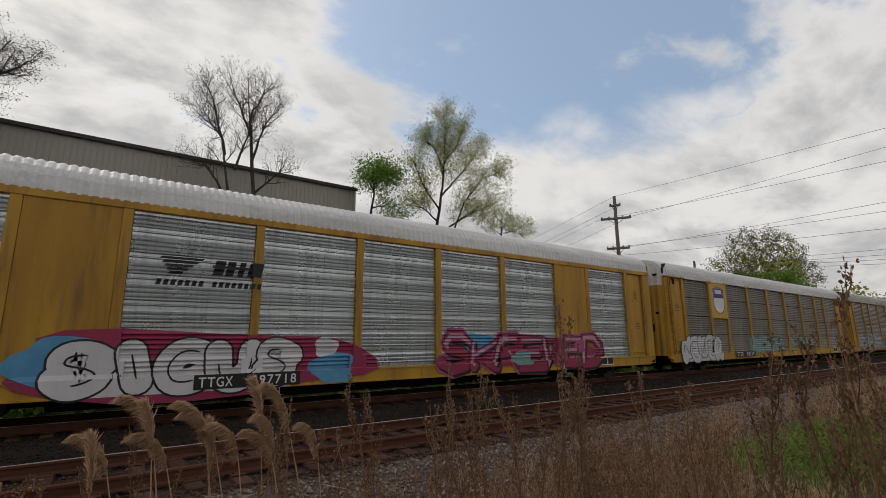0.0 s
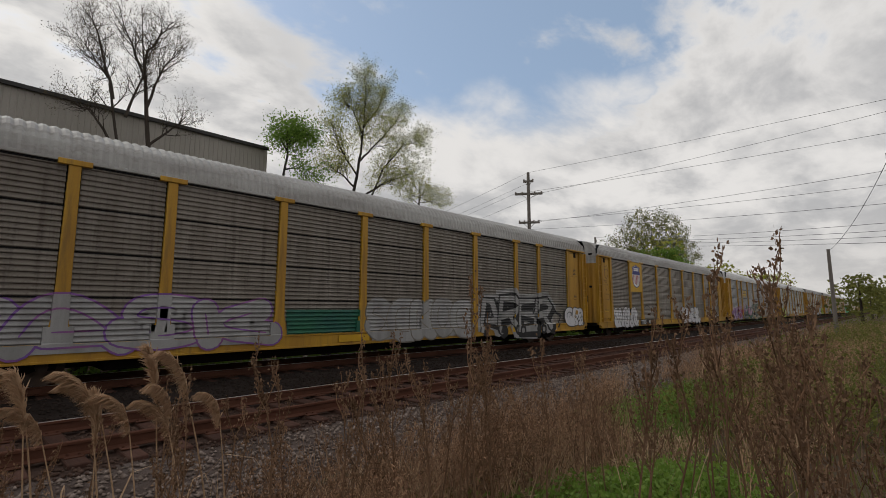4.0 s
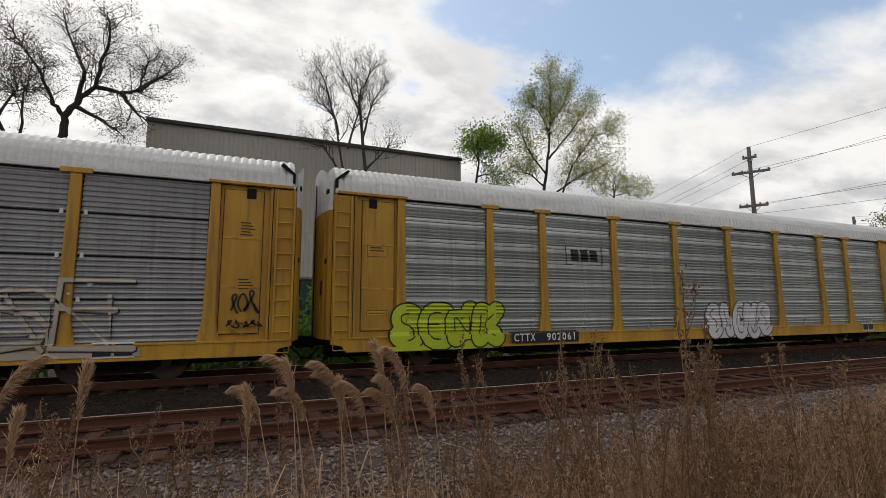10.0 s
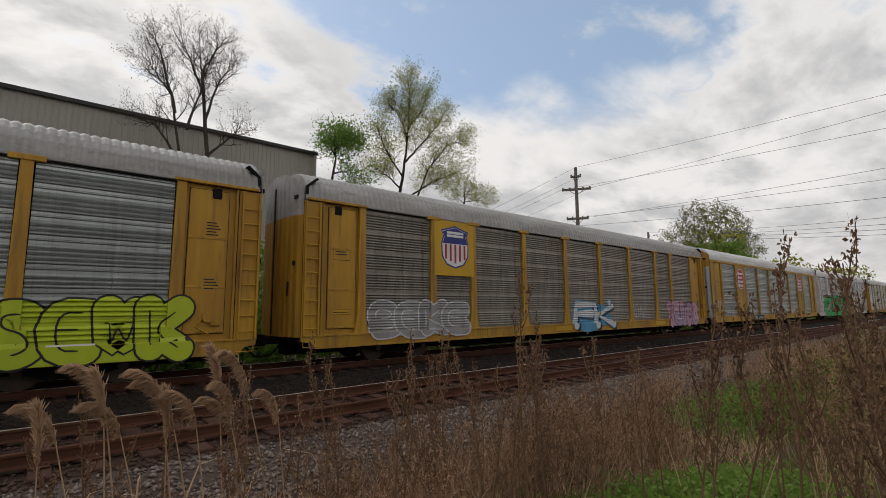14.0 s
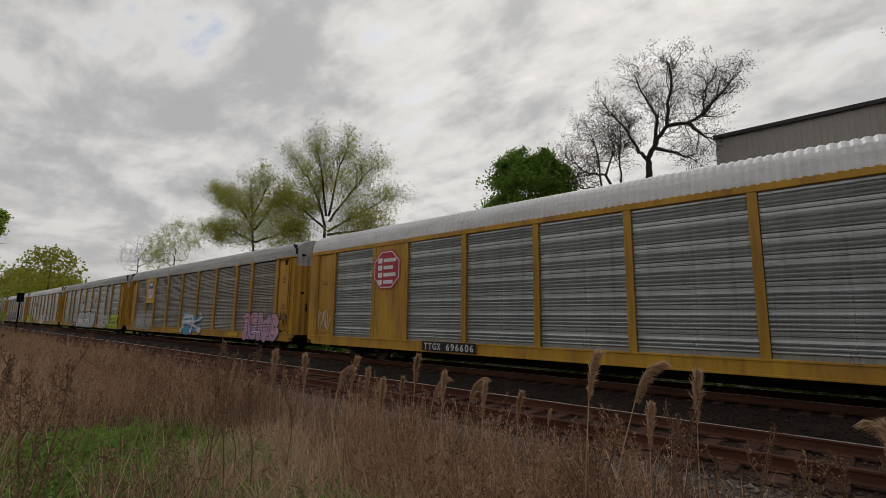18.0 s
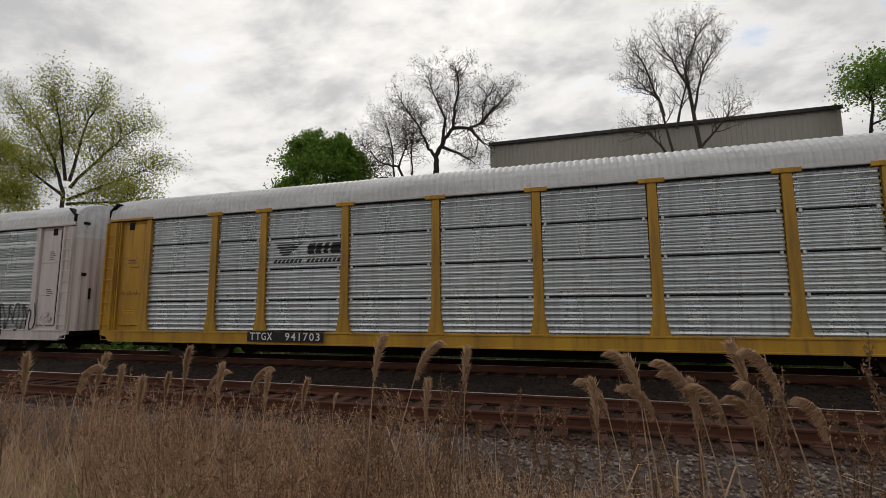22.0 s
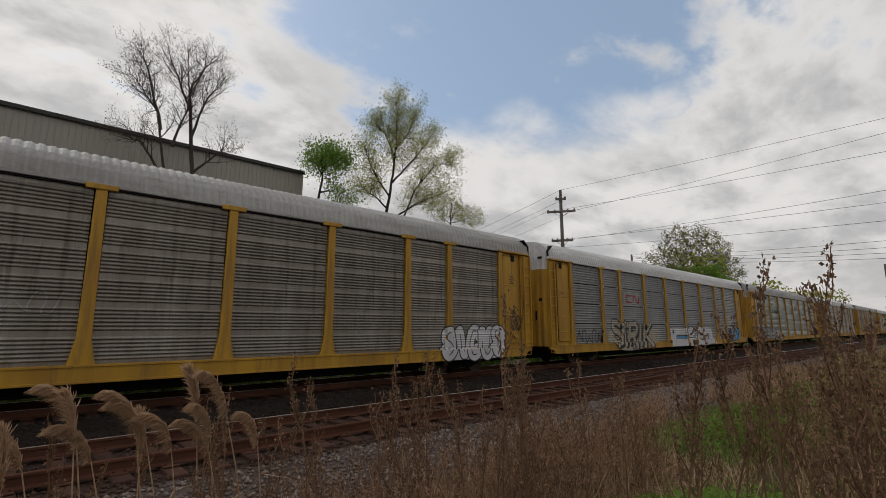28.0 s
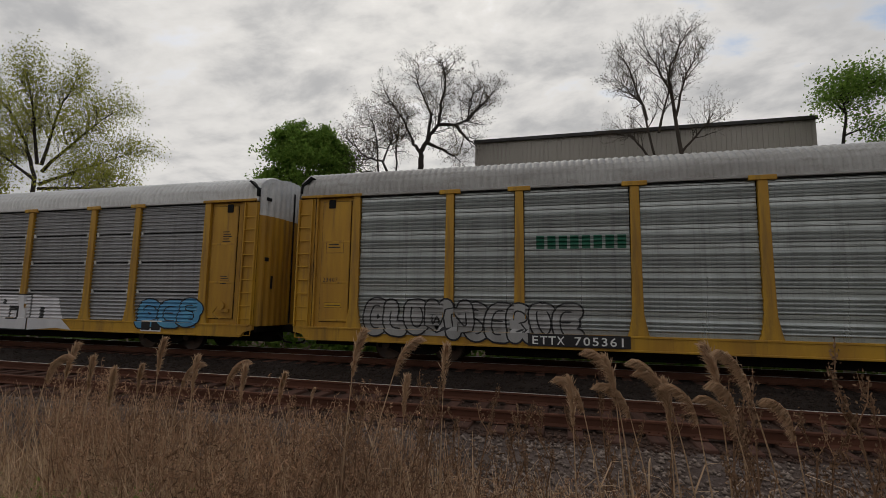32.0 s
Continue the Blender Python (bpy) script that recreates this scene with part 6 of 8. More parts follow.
def bay_parts(mat, roof_mat):
    """The door bay at one end: recessed door, ladder on its corner sheet, stirrup, curved pleated end door."""
    def make():
        bay = Build()
        bay.box(1.18, 2.38, FACE + 0.10, FACE + 0.16, DECK_Z - 0.02, TOP_Z - 0.04)
        bay.box(1.18, 1.24, FACE + 0.02, FACE + 0.12, DECK_Z, TOP_Z, 0.006)
        door = Build().box(1.40, 2.30, FACE + 0.06, FACE + 0.10, DECK_Z + 0.16, TOP_Z - 0.16, 0.01)
        bar = Build().box(1.40, 2.30, FACE + 0.048, FACE + 0.062, 0, 0.055, 0.004)
        hole = Build().box(1.58, 1.80, FACE + 0.045, FACE + 0.07, TOP_Z - 0.36, TOP_Z - 0.10, 0.02)
        corner = Build().box(0.62, 1.16, FACE + 0.01, FACE + 0.05, DECK_Z - 0.05, TOP_Z - 0.06, 0.01)
        gap = Build().box(1.155, 1.185, FACE + 0.04, FACE + 0.12, DECK_Z, TOP_Z - 0.05)
        # dark bars round the door stand in for the shadow of its recess
        for xa, xb, za, zb in ((1.385, 1.397, DECK_Z + 0.145, TOP_Z - 0.145), (2.303, 2.315, DECK_Z + 0.145, TOP_Z - 0.145), (1.397, 2.303, TOP_Z - 0.157, TOP_Z - 0.145), (1.397, 2.303, DECK_Z + 0.145, DECK_Z + 0.157)):
            gap.box(xa, xb, FACE + 0.085, FACE + 0.11, za, zb)
        ladder = Build()
        for x in (0.66, 1.08):
            ladder.box(x - 0.022, x + 0.022, FACE - 0.07, FACE + 0.012, DECK_Z + 0.0, TOP_Z - 0.08, 0.006)
        rung = Build().tube([(0.66, FACE - 0.045, 0), (1.08, FACE - 0.045, 0)], 0.016, 6)
        stir = Build().tube([(0.68, FACE + 0.03, DECK_Z - 0.05), (0.68, FACE + 0.0, 0.58), (1.12, FACE + 0.0, 0.58), (1.12, FACE + 0.03, DECK_Z - 0.05)], 0.016, 6)
        # end door: pleated, bowed in plan; white above, painted below
        end = Build()
        plan = []
        for i in range(49):
            y = FACE + 0.03 + (2 * HALF - 0.06) * i / 48
            x = 0.62 - 0.26 * (1 - (abs(y) / HALF) ** 3) + (0.028 if i % 4 in (1, 2) else 0.0)
            plan.append((x, y))
        k = len(plan)
        for z0, z1, m in ((DECK_Z - 0.05, TOP_Z - 0.46, 0), (TOP_Z - 0.46, TOP_Z + 0.28, 1)):
            v = [(x, y, z0) for x, y in plan] + [(x, y, z1) for x, y in plan]
            end.add(v, [(i, i + 1, k + i + 1, k + i) for i in range(k - 1)], m)
        v = [(x, y, TOP_Z + 0.28) for x, y in plan] + [(x, y, TOP_Z + 0.30 + 0.58 * max(0.0, 1 - (abs(y) / HALF) ** 2.6)) for x, y in plan]
        end.add(v, [(i, i + 1, k + i + 1, k + i) for i in range(k - 1)], 1)
        split = Build().box(0.335, 0.40, -0.03, 0.03, DECK_Z, TOP_Z + 0.5)
        for ya, yb, za, zb in ((-1.25, -0.75, DECK_Z + 1.95, DECK_Z + 2.07), (-1.0, -0.93, DECK_Z + 1.1, DECK_Z + 1.5), (-1.3, -0.9, TOP_Z + 0.02, TOP_Z + 0.12)):
            split.box(0.40 if abs(ya) < 1.1 else 0.47, 0.60, ya, yb, za, zb)
        hood = Build().box(0.70, 2.66, FACE - 0.05, FACE + 0.06, TOP_Z - 0.035, TOP_Z + 0.04, 0.008)
        notch = Build().prism([(0.66, TOP_Z + 0.12), (0.72, TOP_Z + 0.12), (0.72, TOP_Z + 0.34), (1.02, TOP_Z + 0.60), (0.97, TOP_Z + 0.64), (0.66, TOP_Z + 0.38)], -HALF - 0.012, -HALF + 0.25, 0, "y")
        brake = Build().tube([(1.78, FACE + 0.05, DECK_Z + 0.55), (1.78, FACE - 0.02, DECK_Z + 0.55)], 0.13, 12)
        brake.box(1.5, 1.72, FACE - 0.01, FACE + 0.06, DECK_Z + 0.34, DECK_Z + 0.46, 0.01).tube([(1.86, FACE + 0.0, DECK_Z + 0.58), (2.05, FACE - 0.01, DECK_Z + 0.32), (1.75, FACE - 0.01, DECK_Z + 0.14)], 0.018, 5)
        return {"bay": bay.mesh("door_bay", mat), "door": door.mesh("door", mat), "bar": bar.mesh("crossbar", mat), "hole": hole.mesh("door_opening", "seam"), "corner": corner.mesh("corner_sheet", mat), "gap": gap.mesh("door_gap", "seam"), "ladder": ladder.mesh("ladder", mat), "rung": rung.mesh("rung", mat), "stirrup": stir.mesh("stirrup", mat), "end": end.mesh("end_door", mat, roof_mat), "end_framed": end.mesh("end_door", "steel", mat), "split": split.mesh("end_door_gap", "seam"), "hood": hood.mesh("hood", mat), "notch": notch.mesh("roof_notch", "seam"), "brake": brake.mesh("handbrake", mat)}
    return cached(("bay", mat, roof_mat), make)


# ---- paint on the sides: letters, marks and logos that follow the sheets ----
GLYPHS = {}


def glyph(ch, fat):
    """The outline of one letter of the built-in font as (x, z) points and faces, in a unit box; fat swells it."""
    if (ch, fat) not in GLYPHS:
        c = bpy.data.curves.new("letter", "FONT")
        c.body, c.size, c.resolution_u, c.fill_mode, c.offset = ch, 1.0, 3, "FRONT", fat
        ob = bpy.data.objects.new("letter", c)
        me = bpy.data.meshes.new_from_object(ob)
        p = np.array([v.co[:2] for v in me.vertices]) if len(me.vertices) else np.zeros((0, 2))
        GLYPHS[ch, fat] = (p, [tuple(q.vertices) for q in me.polygons])
        bpy.data.objects.remove(ob), bpy.data.curves.remove(c), bpy.data.meshes.remove(me)
    return GLYPHS[ch, fat]


STROKES = {"A": "00 29 59 90|23 73", "B": "00 09 69 87 65 05|65 93 81 60 00", "C": "97 69 29 06 03 20 60 92", "D": "00 09 59 96 93 50 00", "E": "99 09 00 90|05 75", "F": "99 09 00|05 75", "H": "09 00|99 90|05 95", "I": "49 40", "K": "09 00|99 04 90", "L": "09 00 90", "M": "00 09 45 99 90", "N": "00 09 90 99", "R": "00 09 69 97 75 04|45 90", "S": "97 69 29 17 26 65 83 71 30 02", "T": "09 99|49 40", "U": "09 03 20 60 93 99", "W": "09 20 46 70 99", "Z": "09 99 00 90", "O": "48 19 04 20 60 94 79 48", "G": "97 69 29 06 03 20 60 93 95 55", "P": "00 09 69 97 75 04", "V": "09 40 99", "Y": "09 45 99|45 40", "X": "09 90|99 00", "e": "15 85 68 28 05 20 80", "m": "00 08|06 38 50|56 88 90"}


class Paint:
    """Flat shapes in (x, z) with a material and a layer, to be laid on a car's side."""

    def __init__(self):
        self.v, self.f, self.mats, self.m = [], [], [], []

    def slot(self, mat):
        if mat not in self.mats:
            self.mats.append(mat)
        return self.mats.index(mat)

    def poly(self, pts, mat, layer=1):
        k = len(self.v)
        self.v += [(x, -0.003 * layer, z) for x, z in pts]
        self.f.append(tuple(range(k, k + len(pts))))
        self.m.append(self.slot(mat))
        return self

    def rect(self, x0, x1, z0, z1, mat, layer=1, skew=0.0):
        return self.poly([(x0, z0), (x1, z0), (x1 + skew, z1), (x0 + skew, z1)], mat, layer)

    def blob(self, cx, cz, rx, rz, mat, layer=1, seed=1, rough=0.18, n=26):
        g = random.Random(seed)
        p1, p2 = g.uniform(0, 6.28), g.uniform(0, 6.28)
        pts = []
        for i in range(n):
            a = 2 * math.pi * i / n
            w = 1 + rough * (math.sin(3 * a + p1) * 0.6 + math.sin(5 * a + p2) * 0.4)
            pts.append((cx + rx * w * math.copysign(abs(math.cos(a)) ** 0.8, math.cos(a)), cz + rz * w * math.copysign(abs(math.sin(a)) ** 0.8, math.sin(a))))
        for a, b in zip(pts, pts[1:] + pts[:1]):
            self.poly([(cx, cz), a, b], mat, layer)
        return self

    def line(self, pts, w, mat, layer=2):
        return self.ribbon(pts, w, mat, layer)

    def letters(self, text, x0, x1, z0, z1, mat, layer=1, fat=0.0, seed=0, wild=0.0, gap=0.04, skew=0.0, grow_by=0.0):
        g = random.Random(seed)
        n = len(text)
        cell = (x1 - x0) / n
        for i, ch in enumerate(text):
            turn, lift, tall = g.gauss(0, wild), g.uniform(-0.5, 0.5) * wild, 1 + g.uniform(-0.6, 0.6) * wild
            lean = skew + g.gauss(0, wild)
            if ch == " ":
                continue
            p, faces = glyph(ch, fat)
            q, _ = glyph(ch, 0.0)
            lo, hi = q.min(0), q.max(0)
            u = (p - (lo + hi) / 2) / np.maximum(hi - lo, 0.05)
            w, h = cell * (1 - gap) * min(1.0, (hi[0] - lo[0]) / 0.50), (z1 - z0) * tall
            x, z = u[:, 0] * w, u[:, 1] * h
            x, z = x * math.cos(turn) - z * math.sin(turn) + lean * z, x * math.sin(turn) + z * math.cos(turn)
            k = len(self.v)
            self.v += [(x0 + (i + 0.5) * cell + a, -0.003 * layer, (z0 + z1) / 2 + b + lift * (z1 - z0)) for a, b in zip(x, z)]
            self.f += [tuple(j + k for j in f) for f in faces]
            self.m += [self.slot(mat)] * len(faces)
        return self

    def ribbon(self, pts, w, mat, layer):
        """A line of even width with mitred bends and tapered ends, in one plane without overlap."""
        rim = []
        for i, (x, z) in enumerate(pts):
            a, b = pts[max(0, i - 1)], pts[min(len(pts) - 1, i + 1)]
            dx, dz = b[0] - a[0], b[1] - a[1]
            k = math.hypot(dx, dz) or 1
            h = w / 2 * (0.55 if i in (0, len(pts) - 1) else 1.0)
            rim.append(((x - dz / k * h, z + dx / k * h), (x + dz / k * h, z - dx / k * h)))
        for (a, b), (c, d) in zip(rim, rim[1:]):
            self.poly([a, b, d, c], mat, layer)
        return self

    def fan(self, x, z, r, mat, layer, n=14):
        """A disc that rounds off the end of a stroke."""
        return self.poly([(x + r * math.cos(2 * math.pi * k / n), z + r * math.sin(2 * math.pi * k / n)) for k in range(n)], mat, layer)

    def bubble(self, text, x0, x1, z0, z1, fill, line="black_paint", halo=None, seed=1, wild=0.06, w=0.66, edge=0.045):
        """Swollen letters of broad round strokes, each overlapping the one before, with a dark edge and a crease along every stroke."""
        g = random.Random(seed)
        n = len(text)
        cell, h = (x1 - x0) / n, z1 - z0
        w = w * min(cell, h * 0.75)
        self.rect(x0 + 0.15 * cell, x1 - 0.15 * cell, z0 + 0.01, z0 + 0.5 * h, fill, 0.95)
        for i, ch in enumerate(text):
            cx, cz = x0 + (i + 0.5) * cell, (z0 + z1) / 2 + g.uniform(-0.04, 0.04) * h
            lean, big = g.gauss(0, wild), 1 + g.uniform(-0.06, 0.08)
            wide, tall = (cell * 1.30 - w) * big, (h * 1.04 - w) * big
            base = 1.2 + 1.5 * i
            runs = []
            for run in STROKES.get(ch, "09 40 99").split("|"):
                pts = [(int(q[0]) / 9 - 0.5 + g.gauss(0, 0.03), int(q[1]) / 9 - 0.5 + g.gauss(0, 0.02)) for q in run.split()]
                for _ in range(2):
                    pts = [pts[0]] + [(p[0] * k + q[0] * (1 - k), p[1] * k + q[1] * (1 - k)) for p, q in zip(pts, pts[1:]) for k in (0.75, 0.25)] + [pts[-1]]
                runs.append([(cx + a * wide + lean * b * h, cz + b * tall) for a, b in pts])
            for size, mat, layer in ((w + 4 * edge, halo, 0.5 + 0.01 * i), (w + 2 * edge, line, base), (w, fill, base + 0.6)):
                for j, pts in enumerate(runs if mat else ()):
                    ends = [pts[0], pts[-1]]
                    self.strip(pts, size, mat, layer + 0.12 * j)
                    for k, (x, z) in enumerate(ends):
                        self.fan(x, z, size / 2, mat, layer + 0.12 * j + 0.04 + 0.03 * k)
            for j, pts in enumerate(runs):
                q = pts[len(pts) // 6: 5 * len(pts) // 6 + 1]
                if len(q) > 2 and line != fill:
                    self.ribbon(q, edge * 0.9, line, base + 1.1 + 0.04 * j)
        return self

    def strip(self, pts, w, mat, layer):
        """A broad stroke whose bends stay full."""
        rim = []
        for i, (x, z) in enumerate(pts):
            a, b = pts[max(0, i - 1)], pts[min(len(pts) - 1, i + 1)]
            dx, dz = b[0] - a[0], b[1] - a[1]
            k = math.hypot(dx, dz) or 1
            rim.append(((x - dz / k * w / 2, z + dx / k * w / 2), (x + dz / k * w / 2, z - dx / k * w / 2)))
        for k, ((a, b), (c, d)) in enumerate(zip(rim, rim[1:])):
            self.poly([a, b, d, c], mat, layer + 0.012 * (k % 3))
        return self

    def wild(self, text, x0, x1, z0, z1, fill, line="black_paint", halo=None, second=None, seed=1, w=0.26, edge=0.05, lean=0.12):
        """Angular interlocking letters of broad strokes with a shadow, an edge, two fills and arrow tips."""
        g = random.Random(seed)
        n = len(text)
        cell, h = (x1 - x0) / n, z1 - z0
        w = w * min(cell, h)
        for i, ch in enumerate(text):
            cx, cz = x0 + (i + 0.5) * cell, (z0 + z1) / 2 + g.uniform(-0.05, 0.05) * h
            sk, big = lean + g.gauss(0, 0.08), 1 + g.uniform(-0.08, 0.14)
            base = 1.2 + 1.0 * i
            for j, run in enumerate(STROKES.get(ch, "00 09 99 90").split("|")):
                pts = [(int(q[0]) / 9 - 0.5 + g.gauss(0, 0.035), int(q[1]) / 9 - 0.5 + g.gauss(0, 0.02)) for q in run.split()]
                pts = [(cx + (a * cell * 0.98 + sk * b * h) * big, cz + b * (h - w) * big) for a, b in pts]
                (xa, za), (xb, zb) = pts[-2], pts[-1]
                k = math.hypot(xb - xa, zb - za) or 1
                pts.append((xb + (xb - xa) / k * w * 0.5, zb + (zb - za) / k * w * 0.5))
                up = base + 0.09 * j
                if halo:
                    self.ribbon(pts, w + 6 * edge, halo, 0.5 + 0.02 * i + 0.005 * j)
                self.ribbon([(x + 1.6 * edge, z - 1.3 * edge) for x, z in pts], w + 2 * edge, "black_paint" if line != "black_paint" else line, up)
                self.ribbon(pts, w + 2 * edge, line, up + 0.25)
                self.ribbon(pts, w, fill, up + 0.5)
                if second:
                    q = [(x, z) for x, z in pts[:max(2, len(pts) // 2)]]
                    self.ribbon(q, w * 0.55, second, up + 0.72)
            if g.random() < 0.6:
                x, z, r = cx + g.uniform(-0.4, 0.4) * cell, cz + g.choice((-0.5, 0.5)) * h * 0.9, w * 0.35
                self.blob(x, z, r + edge, r + edge, line, base + 0.9, seed + i, 0.05, 14).blob(x, z, r, r, second or fill, base + 0.95, seed + i, 0.05, 14)
        return self

    def piece(self, text, x0, x1, z0, z1, fill, line="black_paint", halo=None, fat=0.03, edge=0.03, seed=1, wild=0.06, skew=0.0):
        """Bubble letters: a halo, a dark outline and a fill."""
        if halo:
            self.letters(text, x0, x1, z0, z1, halo, 1, fat + 2.4 * edge, seed, wild, 0.0, skew)
        self.letters(text, x0, x1, z0, z1, line, 2, fat + edge, seed, wild, 0.0, skew)
        return self.letters(text, x0, x1, z0, z1, fill, 3, fat, seed, wild, 0.0, skew)

    def scrawl(self, x0, x1, z0, z1, mat, seed, loops=6, w=0.03):
        g = random.Random(seed)
        pts = []
        for i in range(loops * 5):
            s = i / (loops * 5 - 1)
            pts.append((x0 + (x1 - x0) * s + 0.12 * math.sin(i * 2.1), z0 + (z1 - z0) * (0.5 + 0.5 * math.sin(i * 1.35 + g.uniform(-0.7, 0.7)))))
        for _ in range(2):
            pts = [pts[0]] + [(p[0] * k + q[0] * (1 - k), p[1] * k + q[1] * (1 - k)) for p, q in zip(pts, pts[1:]) for k in (0.75, 0.25)] + [pts[-1]]
        return self.line(pts, w, mat)

    def onto(self, car, name, label, ribs, posts, plain=()):
        """Lay the shapes on a car: cut at every fold of the sheets and press onto them."""
        b = bmesh.new()
        vs = [b.verts.new(p) for p in self.v]
        for f, m in zip(self.f, self.m):
            try:
                b.faces.new([vs[i] for i in f]).material_index = m
            except ValueError:
                pass
        zs = [p[2] for p in self.v]
        xs = [p[0] for p in self.v]
        cuts = []
        if ribs:
            cuts += [((0, 0, z), (0, 0, 1)) for z, d in RIBS[ribs] if min(zs) < z < max(zs)]
            for px in posts:
                cuts += [((px + s * (h + e), 0, 0), (1, 0, 0)) for s in (-1, 1) for h in (0.14, 0.25) for e in (0, 0.012) if min(xs) < px + s * h < max(xs)]
            cuts += [((0, 0, DECK_Z), (0, 0, 1)), ((0, 0, DECK_Z + 0.004), (0, 0, 1))]
            cuts.append(((0, 0, DECK_Z + 0.35), (0, 0, 1)))
            cuts.append(((0, 0, DECK_Z + 0.36), (0, 0, 1)))
        for co, no in cuts:
            bmesh.ops.bisect_plane(b, geom=b.verts[:] + b.edges[:] + b.faces[:], plane_co=co, plane_no=no, dist=1e-5)
        if ribs:
            rz, rd = np.array([p[0] for p in RIBS[ribs]]), np.array([p[1] for p in RIBS[ribs]])
        for v in b.verts:
            x, layer, z = v.co
            if ribs and z > DECK_Z + 0.002 and not any(abs(x - px) < 0.141 + (0.11 if z < DECK_Z + 0.355 else 0) for px in posts) and not any(a < x < b for a, b in plain) and ENDS[0] + 1.9 < x < ENDS[1] - 1.9:
                y = PANEL_Y - max(0.0, float(np.interp(z, rz, rd)))
            else:
                y = FACE if z > DECK_Z + 0.01 else FACE - 0.028
            v.co.y = y - 0.004 + layer
        me = bpy.data.meshes.new(name)
        b.to_mesh(me)
        b.free()
        for m in self.mats:
            me.materials.append(M[m])
        return part(name, me, car, label)


def shield(x0, x1, z0, z1, stripes):
    """A railway shield: blue cap with pale bars over a white or striped field."""
    p = Paint()
    w, h = x1 - x0, z1 - z0

    def outline(k):
        cx, cz = (x0 + x1) / 2, (z0 + z1) / 2
        raw = [(-0.30, -0.42), (0, -0.5), (0.30, -0.42), (0.46, -0.22), (0.47, 0.08), (0.40, 0.26), (0.48, 0.38), (0.22, 0.44), (0, 0.5), (-0.22, 0.44), (-0.48, 0.38), (-0.40, 0.26), (-0.47, 0.08), (-0.46, -0.22)]
        return [(cx + a * w * k, cz + b * h * k) for a, b in raw]

    p.poly(outline(1.06), "logo_blue", 1)
    p.poly(outline(0.98), "logo_white", 2)
    top = [q for q in outline(0.96)]
    p.poly([top[4], top[5], top[6], top[7], top[8], top[9], top[10], top[11], top[12]], "logo_blue", 3)
    for i, zz in enumerate((0.20, 0.33)):
        p.rect(x0 + w * 0.2, x1 - w * 0.2, z0 + h * (0.62 + zz * 0.6) - 0.0, z0 + h * (0.62 + zz * 0.6) + h * 0.06, "logo_white", 4)
    if stripes:
        for i in range(5):
            cx = x0 + w * (0.16 + 0.17 * i)
            lo = z0 + h * (0.10 + 0.10 * abs(i - 2) / 2)
            p.rect(cx - w * 0.035, cx + w * 0.035, lo, z0 + h * 0.56, "logo_red", 4)
    return p


def octagon(x0, x1, z0, z1, bars=4):
    p = Paint()
    cx, cz, w, h = (x0 + x1) / 2, (z0 + z1) / 2, x1 - x0, z1 - z0
    for k, m, ly in ((1.0, "logo_red", 1), (0.93, "logo_white", 2), (0.88, "logo_red", 3)):
        p.poly([(cx + a * w * k, cz + b * h * k) for a, b in ((-0.5, -0.22), (-0.22, -0.5), (0.22, -0.5), (0.5, -0.22), (0.5, 0.22), (0.22, 0.5), (-0.22, 0.5), (-0.5, 0.22))], m, ly)
    for i in range(bars):
        z = z1 - h * (0.20 + 0.185 * i)
        p.rect(cx - w * 0.32, cx - w * 0.16, z - h * 0.13, z + h * 0.0, "logo_white", 4)
        p.rect(cx - w * 0.11, cx + w * (0.34 - 0.10 * (i % 2)), z - h * 0.11, z - h * 0.02, "logo_white", 4)
    return p


def striped_mark(x0, x1, z0, z1):
    """A dark emblem: slanting speed lines and two heavy blocks, with a bar of small marks below."""
    p = Paint()
    w, h = x1 - x0, z1 - z0
    for i in range(5):
        z = z1 - h * 0.13 * i
        p.rect(x0 + w * (0.02 + 0.02 * i), x0 + w * (0.40 - 0.045 * i), z - h * 0.085, z, "black_paint", 1, 0.05)
    for a, b in ((0.50, 0.60), (0.62, 0.70), (0.74, 0.80), (0.84, 0.98)):
        p.rect(x0 + w * a, x0 + w * b, z1 - h * 0.55, z1 - h * 0.02, "black_paint", 1, 0.08)
    p.rect(x0 + w * 0.50, x0 + w * 0.98, z1 - h * 0.30, z1 - h * 0.20, "black_paint", 2)
    for i in range(16):
        if i != 7:
            p.rect(x0 + w * i / 16 + 0.01, x0 + w * (i + 0.72) / 16, z0, z0 + h * 0.2, "black_paint", 1, 0.03)
    return p


def block_mark(x0, x1, z0, z1, mat, edge, n=3, under=True):
    p = Paint()
    w = (x1 - x0) / n
    low = z0 + (z1 - z0) * (0.22 if under else 0.0)
    for i in range(n):
        for e, m, ly in ((0.045, edge, 1), (0.0, mat, 2)):
            if m:
                p.rect(x0 + i * w + 0.04 - e, x0 + (i + 1) * w - 0.04 + e, low - e, z1 + e, m, ly)
        if edge:
            p.rect(x0 + i * w + w * 0.36, x0 + i * w + w * 0.74, low + (z1 - low) * 0.38, low + (z1 - low) * 0.60, edge, 3)
    if under:
        p.rect(x0 - 0.03, x1 + 0.03, z0, z0 + (z1 - z0) * 0.1, mat, 2)
    return p


